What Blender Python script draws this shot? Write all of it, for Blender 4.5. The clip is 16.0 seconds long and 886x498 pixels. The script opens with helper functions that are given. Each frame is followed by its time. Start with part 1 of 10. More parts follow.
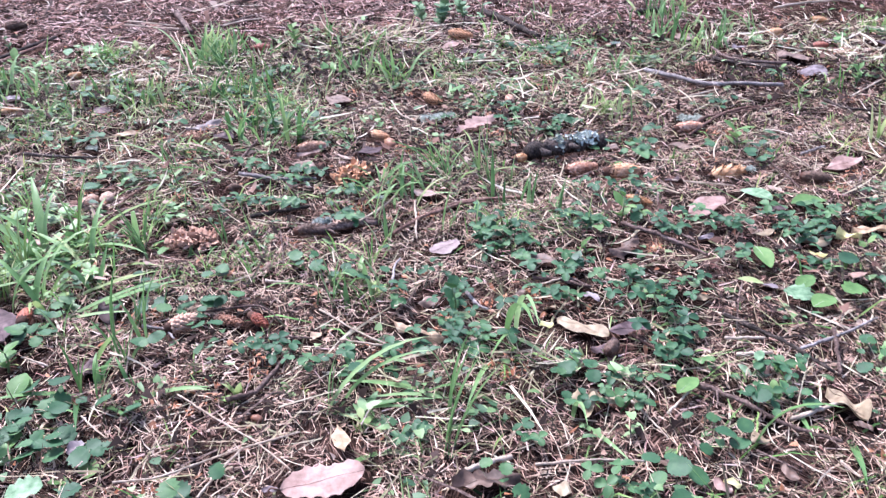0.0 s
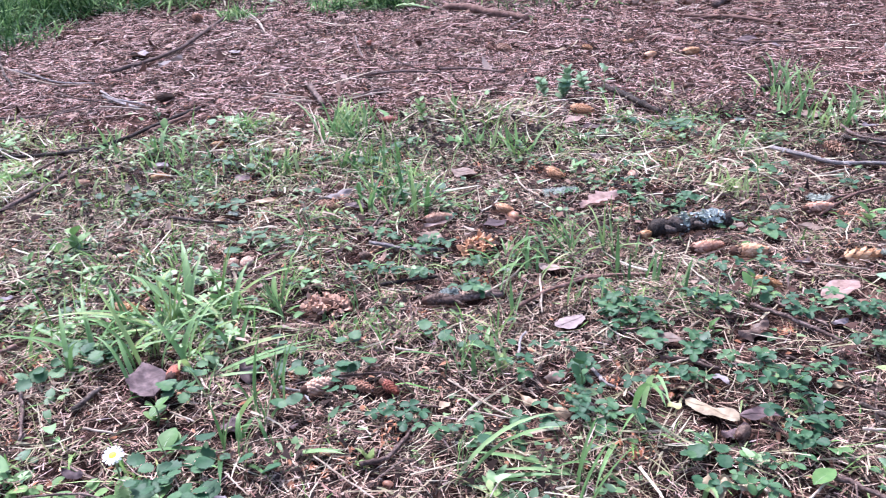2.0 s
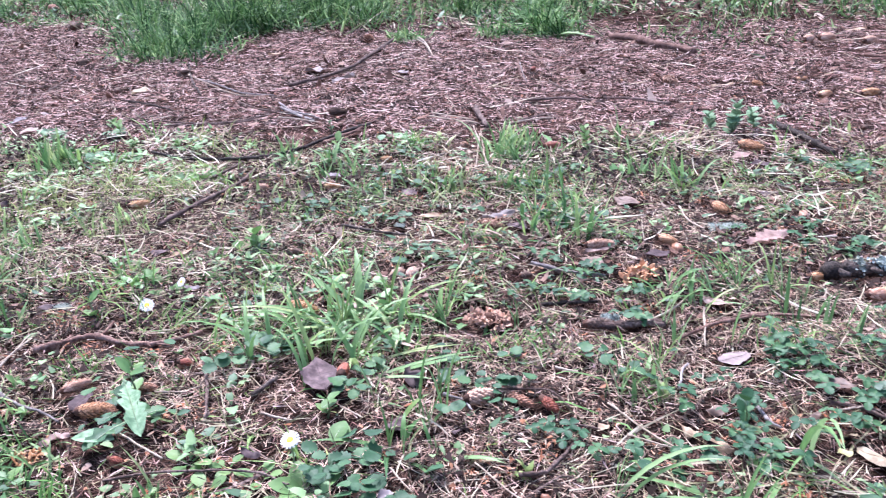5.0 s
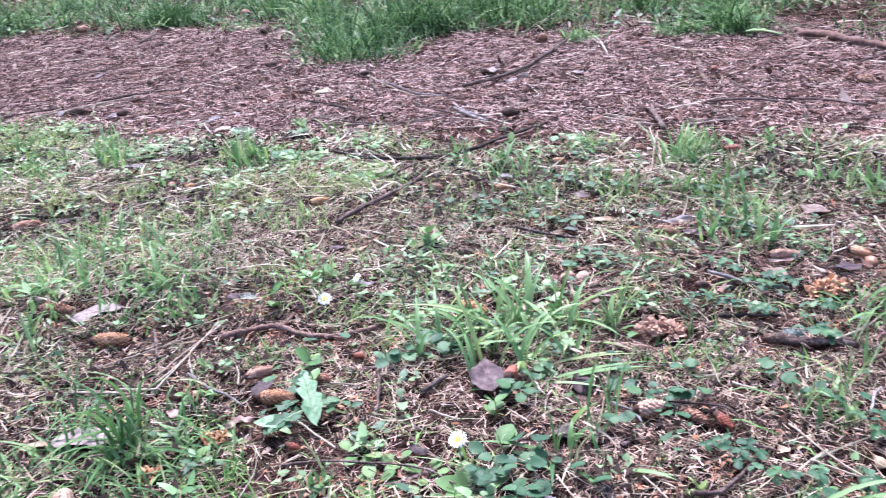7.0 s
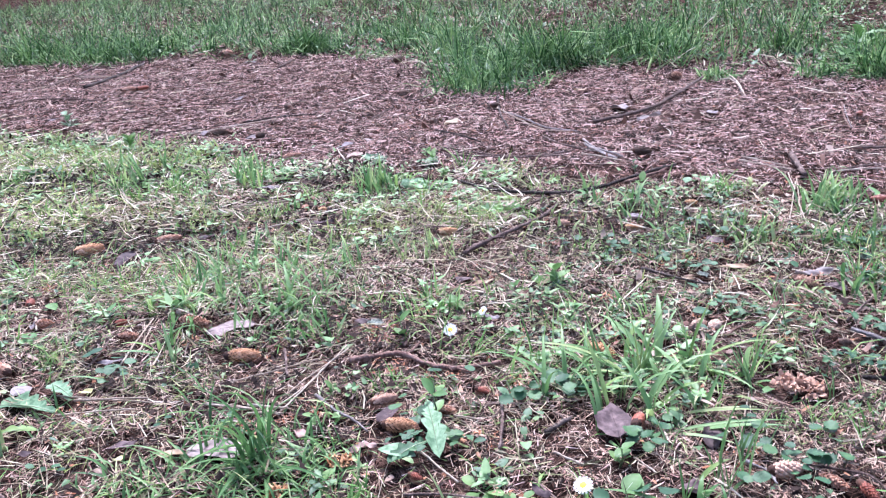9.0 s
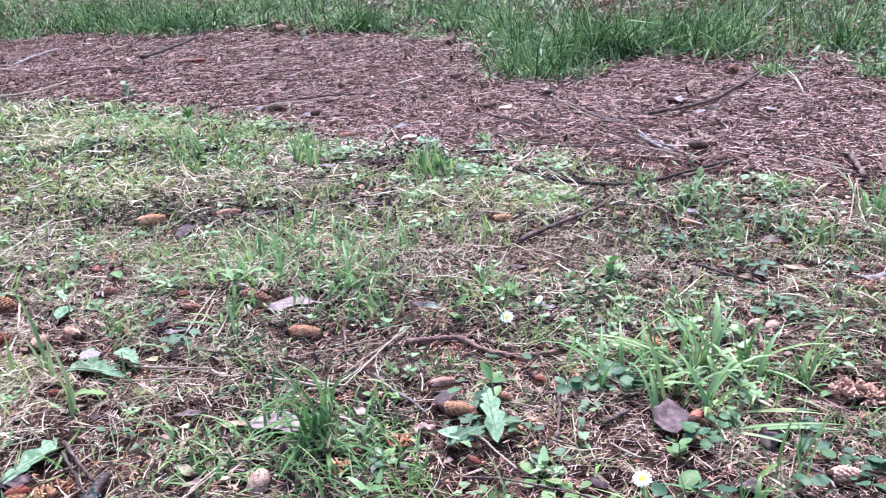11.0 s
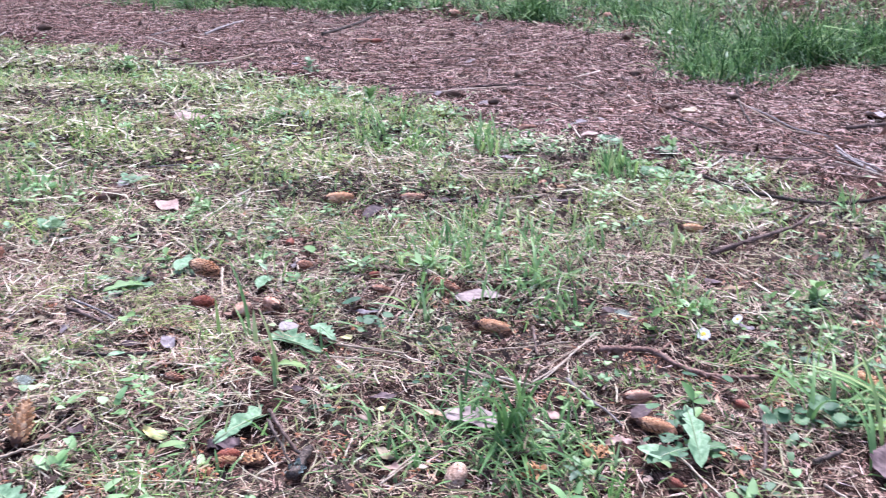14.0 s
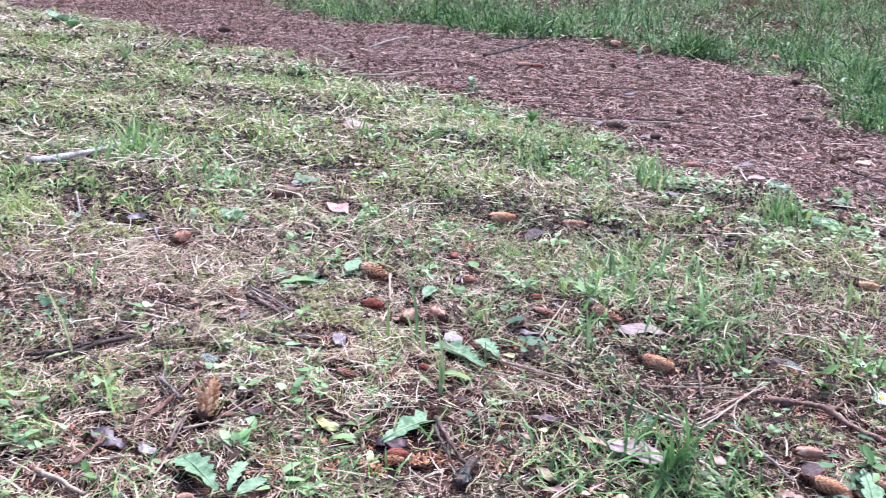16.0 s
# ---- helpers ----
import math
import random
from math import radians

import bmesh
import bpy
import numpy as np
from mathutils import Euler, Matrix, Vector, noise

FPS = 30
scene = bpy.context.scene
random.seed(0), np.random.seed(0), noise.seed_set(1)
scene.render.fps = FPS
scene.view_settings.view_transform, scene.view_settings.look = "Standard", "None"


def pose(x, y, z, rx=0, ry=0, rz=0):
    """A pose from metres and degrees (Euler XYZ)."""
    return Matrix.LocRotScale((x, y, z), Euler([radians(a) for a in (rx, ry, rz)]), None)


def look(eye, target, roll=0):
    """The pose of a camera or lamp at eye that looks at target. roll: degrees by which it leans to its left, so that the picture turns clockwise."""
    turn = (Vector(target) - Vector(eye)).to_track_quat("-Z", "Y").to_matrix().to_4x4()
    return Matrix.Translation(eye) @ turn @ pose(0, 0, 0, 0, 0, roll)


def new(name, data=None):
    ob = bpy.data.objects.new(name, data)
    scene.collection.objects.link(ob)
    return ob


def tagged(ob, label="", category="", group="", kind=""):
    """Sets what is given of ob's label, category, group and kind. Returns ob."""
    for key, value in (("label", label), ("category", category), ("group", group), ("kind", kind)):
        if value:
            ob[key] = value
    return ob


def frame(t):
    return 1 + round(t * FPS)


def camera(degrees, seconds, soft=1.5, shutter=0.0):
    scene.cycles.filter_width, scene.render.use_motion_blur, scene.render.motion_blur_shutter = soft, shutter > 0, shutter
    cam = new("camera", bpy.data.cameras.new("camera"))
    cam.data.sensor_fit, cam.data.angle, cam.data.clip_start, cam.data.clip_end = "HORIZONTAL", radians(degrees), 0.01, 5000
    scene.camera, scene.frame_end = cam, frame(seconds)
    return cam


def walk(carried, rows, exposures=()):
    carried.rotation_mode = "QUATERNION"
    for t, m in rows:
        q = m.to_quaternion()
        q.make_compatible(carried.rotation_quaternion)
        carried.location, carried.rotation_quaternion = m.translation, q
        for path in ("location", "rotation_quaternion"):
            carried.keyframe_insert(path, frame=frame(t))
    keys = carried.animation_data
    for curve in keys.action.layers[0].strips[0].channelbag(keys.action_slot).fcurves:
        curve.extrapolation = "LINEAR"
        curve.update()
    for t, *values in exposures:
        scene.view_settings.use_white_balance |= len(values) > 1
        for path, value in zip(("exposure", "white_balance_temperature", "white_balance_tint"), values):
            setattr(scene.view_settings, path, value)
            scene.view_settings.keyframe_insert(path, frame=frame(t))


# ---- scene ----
cam = camera(53.4, 16.0, 1.1, 0.5)
PATH = [
    (0, (-0.07, 0.083, 0.553), (-0.053, 1.836, -0.409), -1.4),
    (0.5, (-0.083, 0.079, 0.56), (-0.089, 1.862, -0.345), -1.4),
    (1, (-0.088, 0.073, 0.573), (-0.166, 1.884, -0.272), -2.2),
    (1.5, (-0.093, 0.066, 0.578), (-0.249, 1.882, -0.246), -2.6),
    (2, (-0.098, 0.063, 0.577), (-0.315, 1.872, -0.248), -2.8),
    (2.5, (-0.105, 0.058, 0.578), (-0.36, 1.863, -0.245), -2.4),
    (3, (-0.115, 0.048, 0.576), (-0.402, 1.85, -0.243), -1.6),
    (3.5, (-0.119, 0.041, 0.575), (-0.459, 1.835, -0.24), -1.2),
    (3.7, (-0.121, 0.038, 0.574), (-0.484, 1.831, -0.236), -1.3),
    (5.8, (-0.137, 0.025, 0.585), (-0.775, 1.77, -0.155), -2.4),
    (6, (-0.138, 0.025, 0.585), (-0.808, 1.757, -0.159), -2.5),
    (6.5, (-0.141, 0.024, 0.588), (-0.902, 1.715, -0.16), -3.4),
    (7, (-0.141, 0.028, 0.586), (-1.013, 1.668, -0.156), -4.6),
    (7.5, (-0.152, 0.025, 0.587), (-1.118, 1.615, -0.146), -4.0),
    (8, (-0.163, 0.023, 0.59), (-1.195, 1.574, -0.139), -4.1),
    (8.5, (-0.165, 0.02, 0.593), (-1.235, 1.556, -0.11), -4.2),
    (9, (-0.163, 0.017, 0.597), (-1.263, 1.55, -0.066), -3.9),
    (9.2, (-0.162, 0.015, 0.6), (-1.268, 1.547, -0.055), -3.6),
    (11.3, (-0.199, -0.018, 0.612), (-1.369, 1.443, -0.092), -1.8),
    (11.5, (-0.209, -0.019, 0.611), (-1.388, 1.435, -0.094), -1.6),
    (12, (-0.229, -0.029, 0.621), (-1.427, 1.413, -0.075), -0.7),
    (12.5, (-0.241, -0.038, 0.624), (-1.458, 1.383, -0.084), -0.3),
    (13, (-0.25, -0.041, 0.623), (-1.507, 1.329, -0.115), -0.7),
    (13.5, (-0.26, -0.052, 0.626), (-1.573, 1.262, -0.116), -0.5),
    (14, (-0.271, -0.068, 0.626), (-1.649, 1.19, -0.095), 0.1),
    (14.5, (-0.281, -0.09, 0.628), (-1.721, 1.108, -0.072), 1.0),
    (15, (-0.289, -0.109, 0.63), (-1.777, 1.036, -0.057), 2.0),
    (15.5, (-0.297, -0.127, 0.63), (-1.823, 0.971, -0.052), 2.9),
    (16, (-0.302, -0.141, 0.629), (-1.865, 0.904, -0.052), 3.3),
]
walk(cam, [(t, look(eye, target, roll)) for t, eye, target, roll in PATH], [(0, 1.88, 5480, 23), (3.5, 1.93, 5450, 23), (6.5, 2.02, 5400, 22), (9.2, 1.95, 5380, 22), (12, 1.91, 5430, 23), (16, 1.90, 5460, 22)])

# ---- light: overcast daylight under open trees ----
world = bpy.data.worlds.new("overcast_sky")
scene.world = world
world.use_nodes = True
wn = world.node_tree
sky = wn.nodes.new("ShaderNodeTexSky")
sky.sky_type, sky.sun_disc = "NISHITA", False
sky.sun_elevation, sky.sun_rotation = radians(58), radians(-35)
sky.air_density, sky.dust_density, sky.ozone_density = 1.0, 4.0, 0.6
wn.links.new(sky.outputs[0], wn.nodes["Background"].inputs[0])
wn.nodes["Background"].inputs[1].default_value = 0.092
sun = bpy.data.lights.new("sun", "SUN")
sun.energy, sun.angle, sun.color = 2.0, radians(12), (1.0, 0.95, 0.88)
sun_lamp = new("sun", sun)
sun_lamp.matrix_world = look((-3.2, 4.6, 9.0), (0, 0, 0))

# ---- materials ----
def ramp(nt, stops):
    r = nt.nodes.new("ShaderNodeValToRGB")
    while len(r.color_ramp.elements) < len(stops):
        r.color_ramp.elements.new(0.5)
    for e, (p, c) in zip(r.color_ramp.elements, stops):
        e.position, e.color = p, (*c, 1)
    return r


def surface(name, stops, rough=0.75, pieces="object", grain=60.0, bump=0.3, through_light=0.0, share=0.6, spec=0.4, coarse=9.0):
    """Colour runs along the stops by a piece's own random value and two scales of noise; leaves let some light through."""
    m = bpy.data.materials.new(name)
    m.use_nodes = True
    nt = m.node_tree
    bsdf, out = nt.nodes["Principled BSDF"], nt.nodes["Material Output"]
    geo = nt.nodes.new("ShaderNodeNewGeometry")
    if pieces == "object":
        rnd = nt.nodes.new("ShaderNodeObjectInfo").outputs["Random"]
    else:
        rnd = geo.outputs["Random Per Island"]
    fine, wide = nt.nodes.new("ShaderNodeTexNoise"), nt.nodes.new("ShaderNodeTexNoise")
    fine.inputs["Scale"].default_value, wide.inputs["Scale"].default_value = grain, coarse
    fine.inputs["Detail"].default_value = 3
    for n in (fine, wide):
        nt.links.new(geo.outputs["Position"], n.inputs["Vector"])

    def blend(a, b, fac):
        mix = nt.nodes.new("ShaderNodeMix")
        mix.inputs[0].default_value = fac
        nt.links.new(a, mix.inputs[2])
        nt.links.new(b, mix.inputs[3])
        return mix.outputs[0]

    spread = nt.nodes.new("ShaderNodeMapRange")
    spread.inputs["From Min"].default_value, spread.inputs["From Max"].default_value = 0.33, 0.67
    nt.links.new(blend(fine.outputs[0], wide.outputs[0], 0.45), spread.inputs["Value"])
    noise_value = spread.outputs["Result"]
    value = blend(noise_value, rnd, share)
    r = ramp(nt, stops)
    nt.links.new(value, r.inputs[0])
    nt.links.new(r.outputs[0], bsdf.inputs["Base Color"])
    bsdf.inputs["Roughness"].default_value = rough
    bsdf.inputs["Specular IOR Level"].default_value = spec
    if bump:
        b = nt.nodes.new("ShaderNodeBump")
        b.inputs["Strength"].default_value, b.inputs["Distance"].default_value = bump, 0.002
        nt.links.new(fine.outputs[0], b.inputs["Height"])
        nt.links.new(b.outputs[0], bsdf.inputs["Normal"])
    if through_light:
        tr, mx = nt.nodes.new("ShaderNodeBsdfTranslucent"), nt.nodes.new("ShaderNodeMixShader")
        nt.links.new(r.outputs[0], tr.inputs[0])
        mx.inputs[0].default_value = through_light
        nt.links.new(bsdf.outputs[0], mx.inputs[1])
        nt.links.new(tr.outputs[0], mx.inputs[2])
        nt.links.new(mx.outputs[0], out.inputs[0])
    return m


def needle_mat():
    """Duff of matted needles: streaks that change direction from cell to cell, in two layers, over dark humus."""
    m = bpy.data.materials.new("needle_duff")
    m.use_nodes = True
    nt = m.node_tree
    bsdf = nt.nodes["Principled BSDF"]
    geo = nt.nodes.new("ShaderNodeNewGeometry")

    def streaks(cell, shift, across, along):
        vor, rot, mp, ns = (nt.nodes.new(k) for k in ("ShaderNodeTexVoronoi", "ShaderNodeVectorRotate", "ShaderNodeMapping", "ShaderNodeTexNoise"))
        off = nt.nodes.new("ShaderNodeMapping")
        off.inputs["Location"].default_value = (shift, shift * 0.7, 0)
        nt.links.new(geo.outputs["Position"], off.inputs["Vector"])
        vor.inputs["Scale"].default_value = cell
        nt.links.new(off.outputs[0], vor.inputs["Vector"])
        sep, mul = nt.nodes.new("ShaderNodeSeparateColor"), nt.nodes.new("ShaderNodeMath")
        nt.links.new(vor.outputs["Color"], sep.inputs[0])
        mul.operation = "MULTIPLY"
        mul.inputs[1].default_value = 6.283
        nt.links.new(sep.outputs[0], mul.inputs[0])
        rot.rotation_type = "Z_AXIS"
        nt.links.new(off.outputs[0], rot.inputs["Vector"])
        nt.links.new(mul.outputs[0], rot.inputs["Angle"])
        mp.inputs["Scale"].default_value = (along, across, along)
        nt.links.new(rot.outputs[0], mp.inputs["Vector"])
        ns.inputs["Scale"].default_value, ns.inputs["Detail"].default_value = 1.0, 1.0
        nt.links.new(mp.outputs[0], ns.inputs["Vector"])
        return ns.outputs[0]

    top = nt.nodes.new("ShaderNodeMath")
    top.operation = "MAXIMUM"
    nt.links.new(streaks(46, 0.0, 620, 50), top.inputs[0])
    nt.links.new(streaks(31, 3.3, 480, 38), top.inputs[1])
    wide = nt.nodes.new("ShaderNodeTexNoise")
    wide.inputs["Scale"].default_value, wide.inputs["Detail"].default_value = 16, 4
    nt.links.new(geo.outputs["Position"], wide.inputs["Vector"])
    mix = nt.nodes.new("ShaderNodeMix")
    mix.inputs[0].default_value = 0.38
    nt.links.new(top.outputs[0], mix.inputs[2])
    nt.links.new(wide.outputs[0], mix.inputs[3])
    r = ramp(nt, [(0.48, (0.009, 0.006, 0.005)), (0.55, (0.034, 0.020, 0.016)), (0.62, (0.110, 0.064, 0.050)), (0.72, (0.33, 0.225, 0.18))])
    nt.links.new(mix.outputs[0], r.inputs[0])
    nt.links.new(r.outputs[0], bsdf.inputs["Base Color"])
    bsdf.inputs["Roughness"].default_value, bsdf.inputs["Specular IOR Level"].default_value = 0.95, 0.0
    b = nt.nodes.new("ShaderNodeBump")
    b.inputs["Strength"].default_value, b.inputs["Distance"].default_value = 1.0, 0.004
    nt.links.new(mix.outputs[0], b.inputs["Height"])
    nt.links.new(b.outputs[0], bsdf.inputs["Normal"])
    return m


SOIL = needle_mat()
NEEDLE_RED = surface("red_brown_needles", [(0.31, (0.012, 0.008, 0.006)), (0.46, (0.120, 0.070, 0.052)), (0.61, (0.385, 0.240, 0.176)), (0.84, (0.63, 0.485, 0.37))],
                     0.6, "island", 90, 0.0, share=0.66, coarse=26, spec=0.15)
NEEDLE_PATH = surface("pinkish_path_needles", [(0.28, (0.015, 0.009, 0.007)), (0.43, (0.198, 0.090, 0.074)), (0.63, (0.475, 0.278, 0.241)), (0.88, (0.74, 0.57, 0.51))],
                      0.65, "island", 90, 0.0, share=0.82, coarse=26, spec=0.15)
NEEDLE_TAN = surface("tan_needles", [(0.3, (0.045, 0.027, 0.017)), (0.48, (0.28, 0.19, 0.125)), (0.62, (0.42, 0.32, 0.228)), (0.84, (0.60, 0.50, 0.38))],
                     0.6, "island", 90, 0.0, share=0.66, coarse=26, spec=0.15)
STRAW = surface("dry_straw", [(0.05, (0.13, 0.09, 0.06)), (0.35, (0.29, 0.23, 0.145)), (0.65, (0.43, 0.355, 0.245)), (0.95, (0.64, 0.57, 0.44))], 0.55, "island", 120, 0.1, 0.15, 0.75, spec=0.15)
DEBRIS = surface("cone_scale_debris", [(0.05, (0.08, 0.035, 0.02)), (0.4, (0.26, 0.11, 0.055)), (0.7, (0.42, 0.21, 0.12)), (0.95, (0.50, 0.36, 0.27))],
                 0.7, "island", 200, 0.3, share=0.8, spec=0.15)
FINE_GREEN = surface("short_grass_green", [(0.26, (0.028, 0.070, 0.020)), (0.48, (0.15, 0.26, 0.08)), (0.69, (0.30, 0.40, 0.15)), (0.86, (0.50, 0.51, 0.28))],
                     0.5, "island", 60, 0.0, 0.3, 0.75, spec=0.2)
TUFT_GREEN = surface("small_tuft_green", [(0.15, (0.060, 0.150, 0.035)), (0.45, (0.155, 0.310, 0.075)), (0.72, (0.30, 0.45, 0.14)), (0.92, (0.50, 0.56, 0.27))], 0.5, "island", 30, 0.0, 0.3, 0.55, spec=0.2, coarse=14)
GRASS = surface("grass_green", [(0.1, (0.085, 0.185, 0.060)), (0.5, (0.175, 0.31, 0.110)), (0.9, (0.32, 0.45, 0.21))], 0.42, "object", 70, 0.1, 0.32, 0.7, spec=0.2)
GRASS_DARK = surface("grass_deep_green", [(0.1, (0.050, 0.120, 0.042)), (0.5, (0.105, 0.215, 0.070)), (0.9, (0.20, 0.33, 0.115))], 0.4, "object", 70, 0.1, 0.3, 0.7, spec=0.2)
GRASS_PALE = surface("grass_yellow_green", [(0.1, (0.20, 0.32, 0.090)), (0.5, (0.32, 0.43, 0.16)), (0.9, (0.50, 0.54, 0.28))], 0.45, "object", 70, 0.1, 0.35, 0.7, spec=0.2)
BANK = surface("bank_grass", [(0.05, (0.007, 0.026, 0.009)), (0.38, (0.030, 0.082, 0.024)), (0.65, (0.125, 0.245, 0.072)), (0.92, (0.37, 0.485, 0.205))],
               0.5, "island", 30, 0.0, 0.18, 0.6, coarse=5.0, spec=0.08)
CLOVER = surface("clover_green", [(0.1, (0.0202, 0.0648, 0.0294)), (0.5, (0.0386, 0.106, 0.0432)), (0.9, (0.0874, 0.176, 0.0644))], 0.55, "object", 130, 0.25, 0.15, 0.6, 0.3)
HERB = surface("herb_green", [(0.1, (0.075, 0.16, 0.045)), (0.5, (0.135, 0.25, 0.075)), (0.9, (0.22, 0.33, 0.12))], 0.5, "object", 130, 0.3, 0.25, 0.6, 0.25)
DANDELION = surface("dandelion_green", [(0.15, (0.085, 0.165, 0.085)), (0.5, (0.19, 0.305, 0.17)), (0.85, (0.33, 0.45, 0.29))], 0.65, "object", 150, 0.6, 0.2, 0.2, 0.2, 45)
STEM = surface("stalk_green", [(0.1, (0.10, 0.16, 0.06)), (0.9, (0.20, 0.24, 0.11))], 0.55, "object", 90, 0.1)
VEIN = surface("leaf_vein", [(0.1, (0.16, 0.23, 0.12)), (0.9, (0.27, 0.33, 0.19))], 0.55, "object", 90, 0.1)
PINK_LEAF = surface("dry_leaf_pink_tan", [(0.1, (0.187, 0.107, 0.086)), (0.5, (0.34, 0.224, 0.185)), (0.9, (0.493, 0.365, 0.318))], 0.65, "object", 110, 0.5, 0.12, 0.25, 0.35, 30)
TAN_LEAF = surface("dry_leaf_tan", [(0.2, (0.255, 0.168, 0.0984)), (0.5, (0.391, 0.277, 0.172)), (0.8, (0.527, 0.412, 0.287))], 0.65, "object", 110, 0.5, 0.12, 0.25, 0.35, 30)
PALE_LEAF = surface("dry_leaf_cream", [(0.1, (0.172, 0.123, 0.074)), (0.5, (0.328, 0.258, 0.163)), (0.9, (0.484, 0.408, 0.281))], 0.6, "object", 110, 0.4, 0.15, 0.25, 0.35, 30)
YELLOW_LEAF = surface("dry_leaf_yellow", [(0.2, (0.46, 0.42, 0.16)), (0.5, (0.58, 0.54, 0.24)), (0.8, (0.70, 0.64, 0.36))], 0.6, "object", 110, 0.4, 0.15, 0.25, 0.35, 30)
MAUVE_LEAF = surface("damp_leaf_mauve", [(0.1, (0.030, 0.019, 0.022)), (0.5, (0.072, 0.046, 0.048)), (0.9, (0.19, 0.132, 0.130))], 0.7, "object", 110, 0.5, 0.05, 0.25, 0.25, 30)
GREY_LEAF = surface("damp_leaf_grey", [(0.2, (0.12, 0.095, 0.10)), (0.5, (0.21, 0.175, 0.18)), (0.8, (0.36, 0.32, 0.32))], 0.7, "object", 110, 0.5, 0.05, 0.25, 0.25, 30)
BROWN_LEAF = surface("dead_leaf_brown", [(0.2, (0.075, 0.045, 0.032)), (0.5, (0.15, 0.095, 0.068)), (0.8, (0.25, 0.17, 0.125))], 0.55, "object", 110, 0.5, 0.05, 0.25, 0.4, 30)
BLUSH_LEAF = surface("dull_pinkish_leaf", [(0.1, (0.16, 0.12, 0.112)), (0.5, (0.28, 0.218, 0.205)), (0.9, (0.41, 0.335, 0.315))], 0.7, "object", 110, 0.5, 0.1, 0.2, 0.2, 40)
WHITE_LEAF = surface("bleached_leaf", [(0.1, (0.192, 0.156, 0.144)), (0.5, (0.288, 0.246, 0.23)), (0.9, (0.4, 0.351, 0.332))], 0.6, "object", 110, 0.4, 0.12, 0.25)
CONE_ORANGE = surface("cone_scale_orange", [(0.10, (0.17, 0.070, 0.028)), (0.42, (0.46, 0.235, 0.105)), (0.80, (0.72, 0.48, 0.28))], 0.6, "island", 260, 0.4, share=0.5, spec=0.2)
CONE_BROWN = surface("cone_scale_brown", [(0.10, (0.134, 0.055, 0.0324)), (0.42, (0.403, 0.198, 0.124)), (0.80, (0.694, 0.451, 0.324))], 0.65, "island", 260, 0.4, share=0.5, spec=0.2)
CONE_PALE = surface("cone_scale_pale", [(0.10, (0.232, 0.12, 0.0762)), (0.42, (0.441, 0.26, 0.177)), (0.82, (0.65, 0.445, 0.325))], 0.7, "island", 260, 0.4, share=0.5, spec=0.2)
CONE_TAN = surface("cone_scale_tan", [(0.10, (0.317, 0.147, 0.0713)), (0.45, (0.561, 0.301, 0.161)), (0.85, (0.805, 0.531, 0.345))], 0.7, "island", 260, 0.4, share=0.4, spec=0.2)
CONE_DARK = surface("cone_scale_dark", [(0.1, (0.045, 0.026, 0.018)), (0.5, (0.105, 0.06, 0.04)), (0.9, (0.21, 0.13, 0.09))], 0.65, "island", 260, 0.4, share=0.35)
CONE_RED = surface("cone_scale_red", [(0.1, (0.17, 0.045, 0.026)), (0.5, (0.31, 0.085, 0.048)), (0.9, (0.44, 0.16, 0.10))], 0.5, "island", 260, 0.4, share=0.35)
CONE_CORE = surface("cone_core", [(0.2, (0.0455, 0.0192, 0.0115)), (0.8, (0.117, 0.0504, 0.0287))], 0.85, "object", 260, 0.4)
BARK = surface("twig_bark", [(0.1, (0.035, 0.022, 0.018)), (0.5, (0.10, 0.067, 0.056)), (0.9, (0.27, 0.20, 0.17))], 0.8, "object", 320, 0.8, share=0.25, coarse=40, spec=0.15)
BARK_DARK = surface("dark_wet_bark", [(0.25, (0.018, 0.014, 0.012)), (0.5, (0.045, 0.034, 0.028)), (0.78, (0.13, 0.10, 0.085))], 0.75, "object", 320, 0.9, share=0.25, coarse=40, spec=0.15)
BARK_RED = surface("red_brown_bark", [(0.1, (0.065, 0.033, 0.024)), (0.5, (0.15, 0.085, 0.065)), (0.9, (0.34, 0.22, 0.175))], 0.75, "object", 320, 0.8, share=0.25, coarse=40, spec=0.15)
BARK_GREY = surface("grey_weathered_wood", [(0.1, (0.085, 0.070, 0.066)), (0.5, (0.19, 0.165, 0.155)), (0.9, (0.40, 0.365, 0.35))], 0.8, "object", 320, 0.8, share=0.25, coarse=40, spec=0.15)
WOOD_PALE = surface("pale_dead_stem", [(0.1, (0.20, 0.145, 0.10)), (0.5, (0.38, 0.30, 0.225)), (0.9, (0.60, 0.52, 0.42))], 0.65, "object", 320, 0.4, share=0.3, coarse=40, spec=0.15)
LICHEN = surface("grey_green_lichen", [(0.1, (0.13, 0.155, 0.125)), (0.5, (0.26, 0.295, 0.245)), (0.9, (0.46, 0.49, 0.43))], 0.8, "island", 300, 0.4, share=0.6)
LICHEN_PALE = surface("whitish_crust_lichen", [(0.1, (0.20, 0.24, 0.20)), (0.5, (0.46, 0.51, 0.46)), (0.9, (0.74, 0.78, 0.73))], 0.85, "island", 300, 0.4, share=0.7)
LICHEN_BLUE = surface("blue_green_lichen", [(0.1, (0.13, 0.165, 0.145)), (0.5, (0.23, 0.275, 0.25)), (0.9, (0.40, 0.445, 0.41))], 0.8, "island", 300, 0.4, share=0.6)
PETAL = surface("daisy_petal_white", [(0.1, (0.76, 0.76, 0.72)), (0.9, (0.86, 0.86, 0.84))], 0.5, "object", 200, 0.1, 0.2)
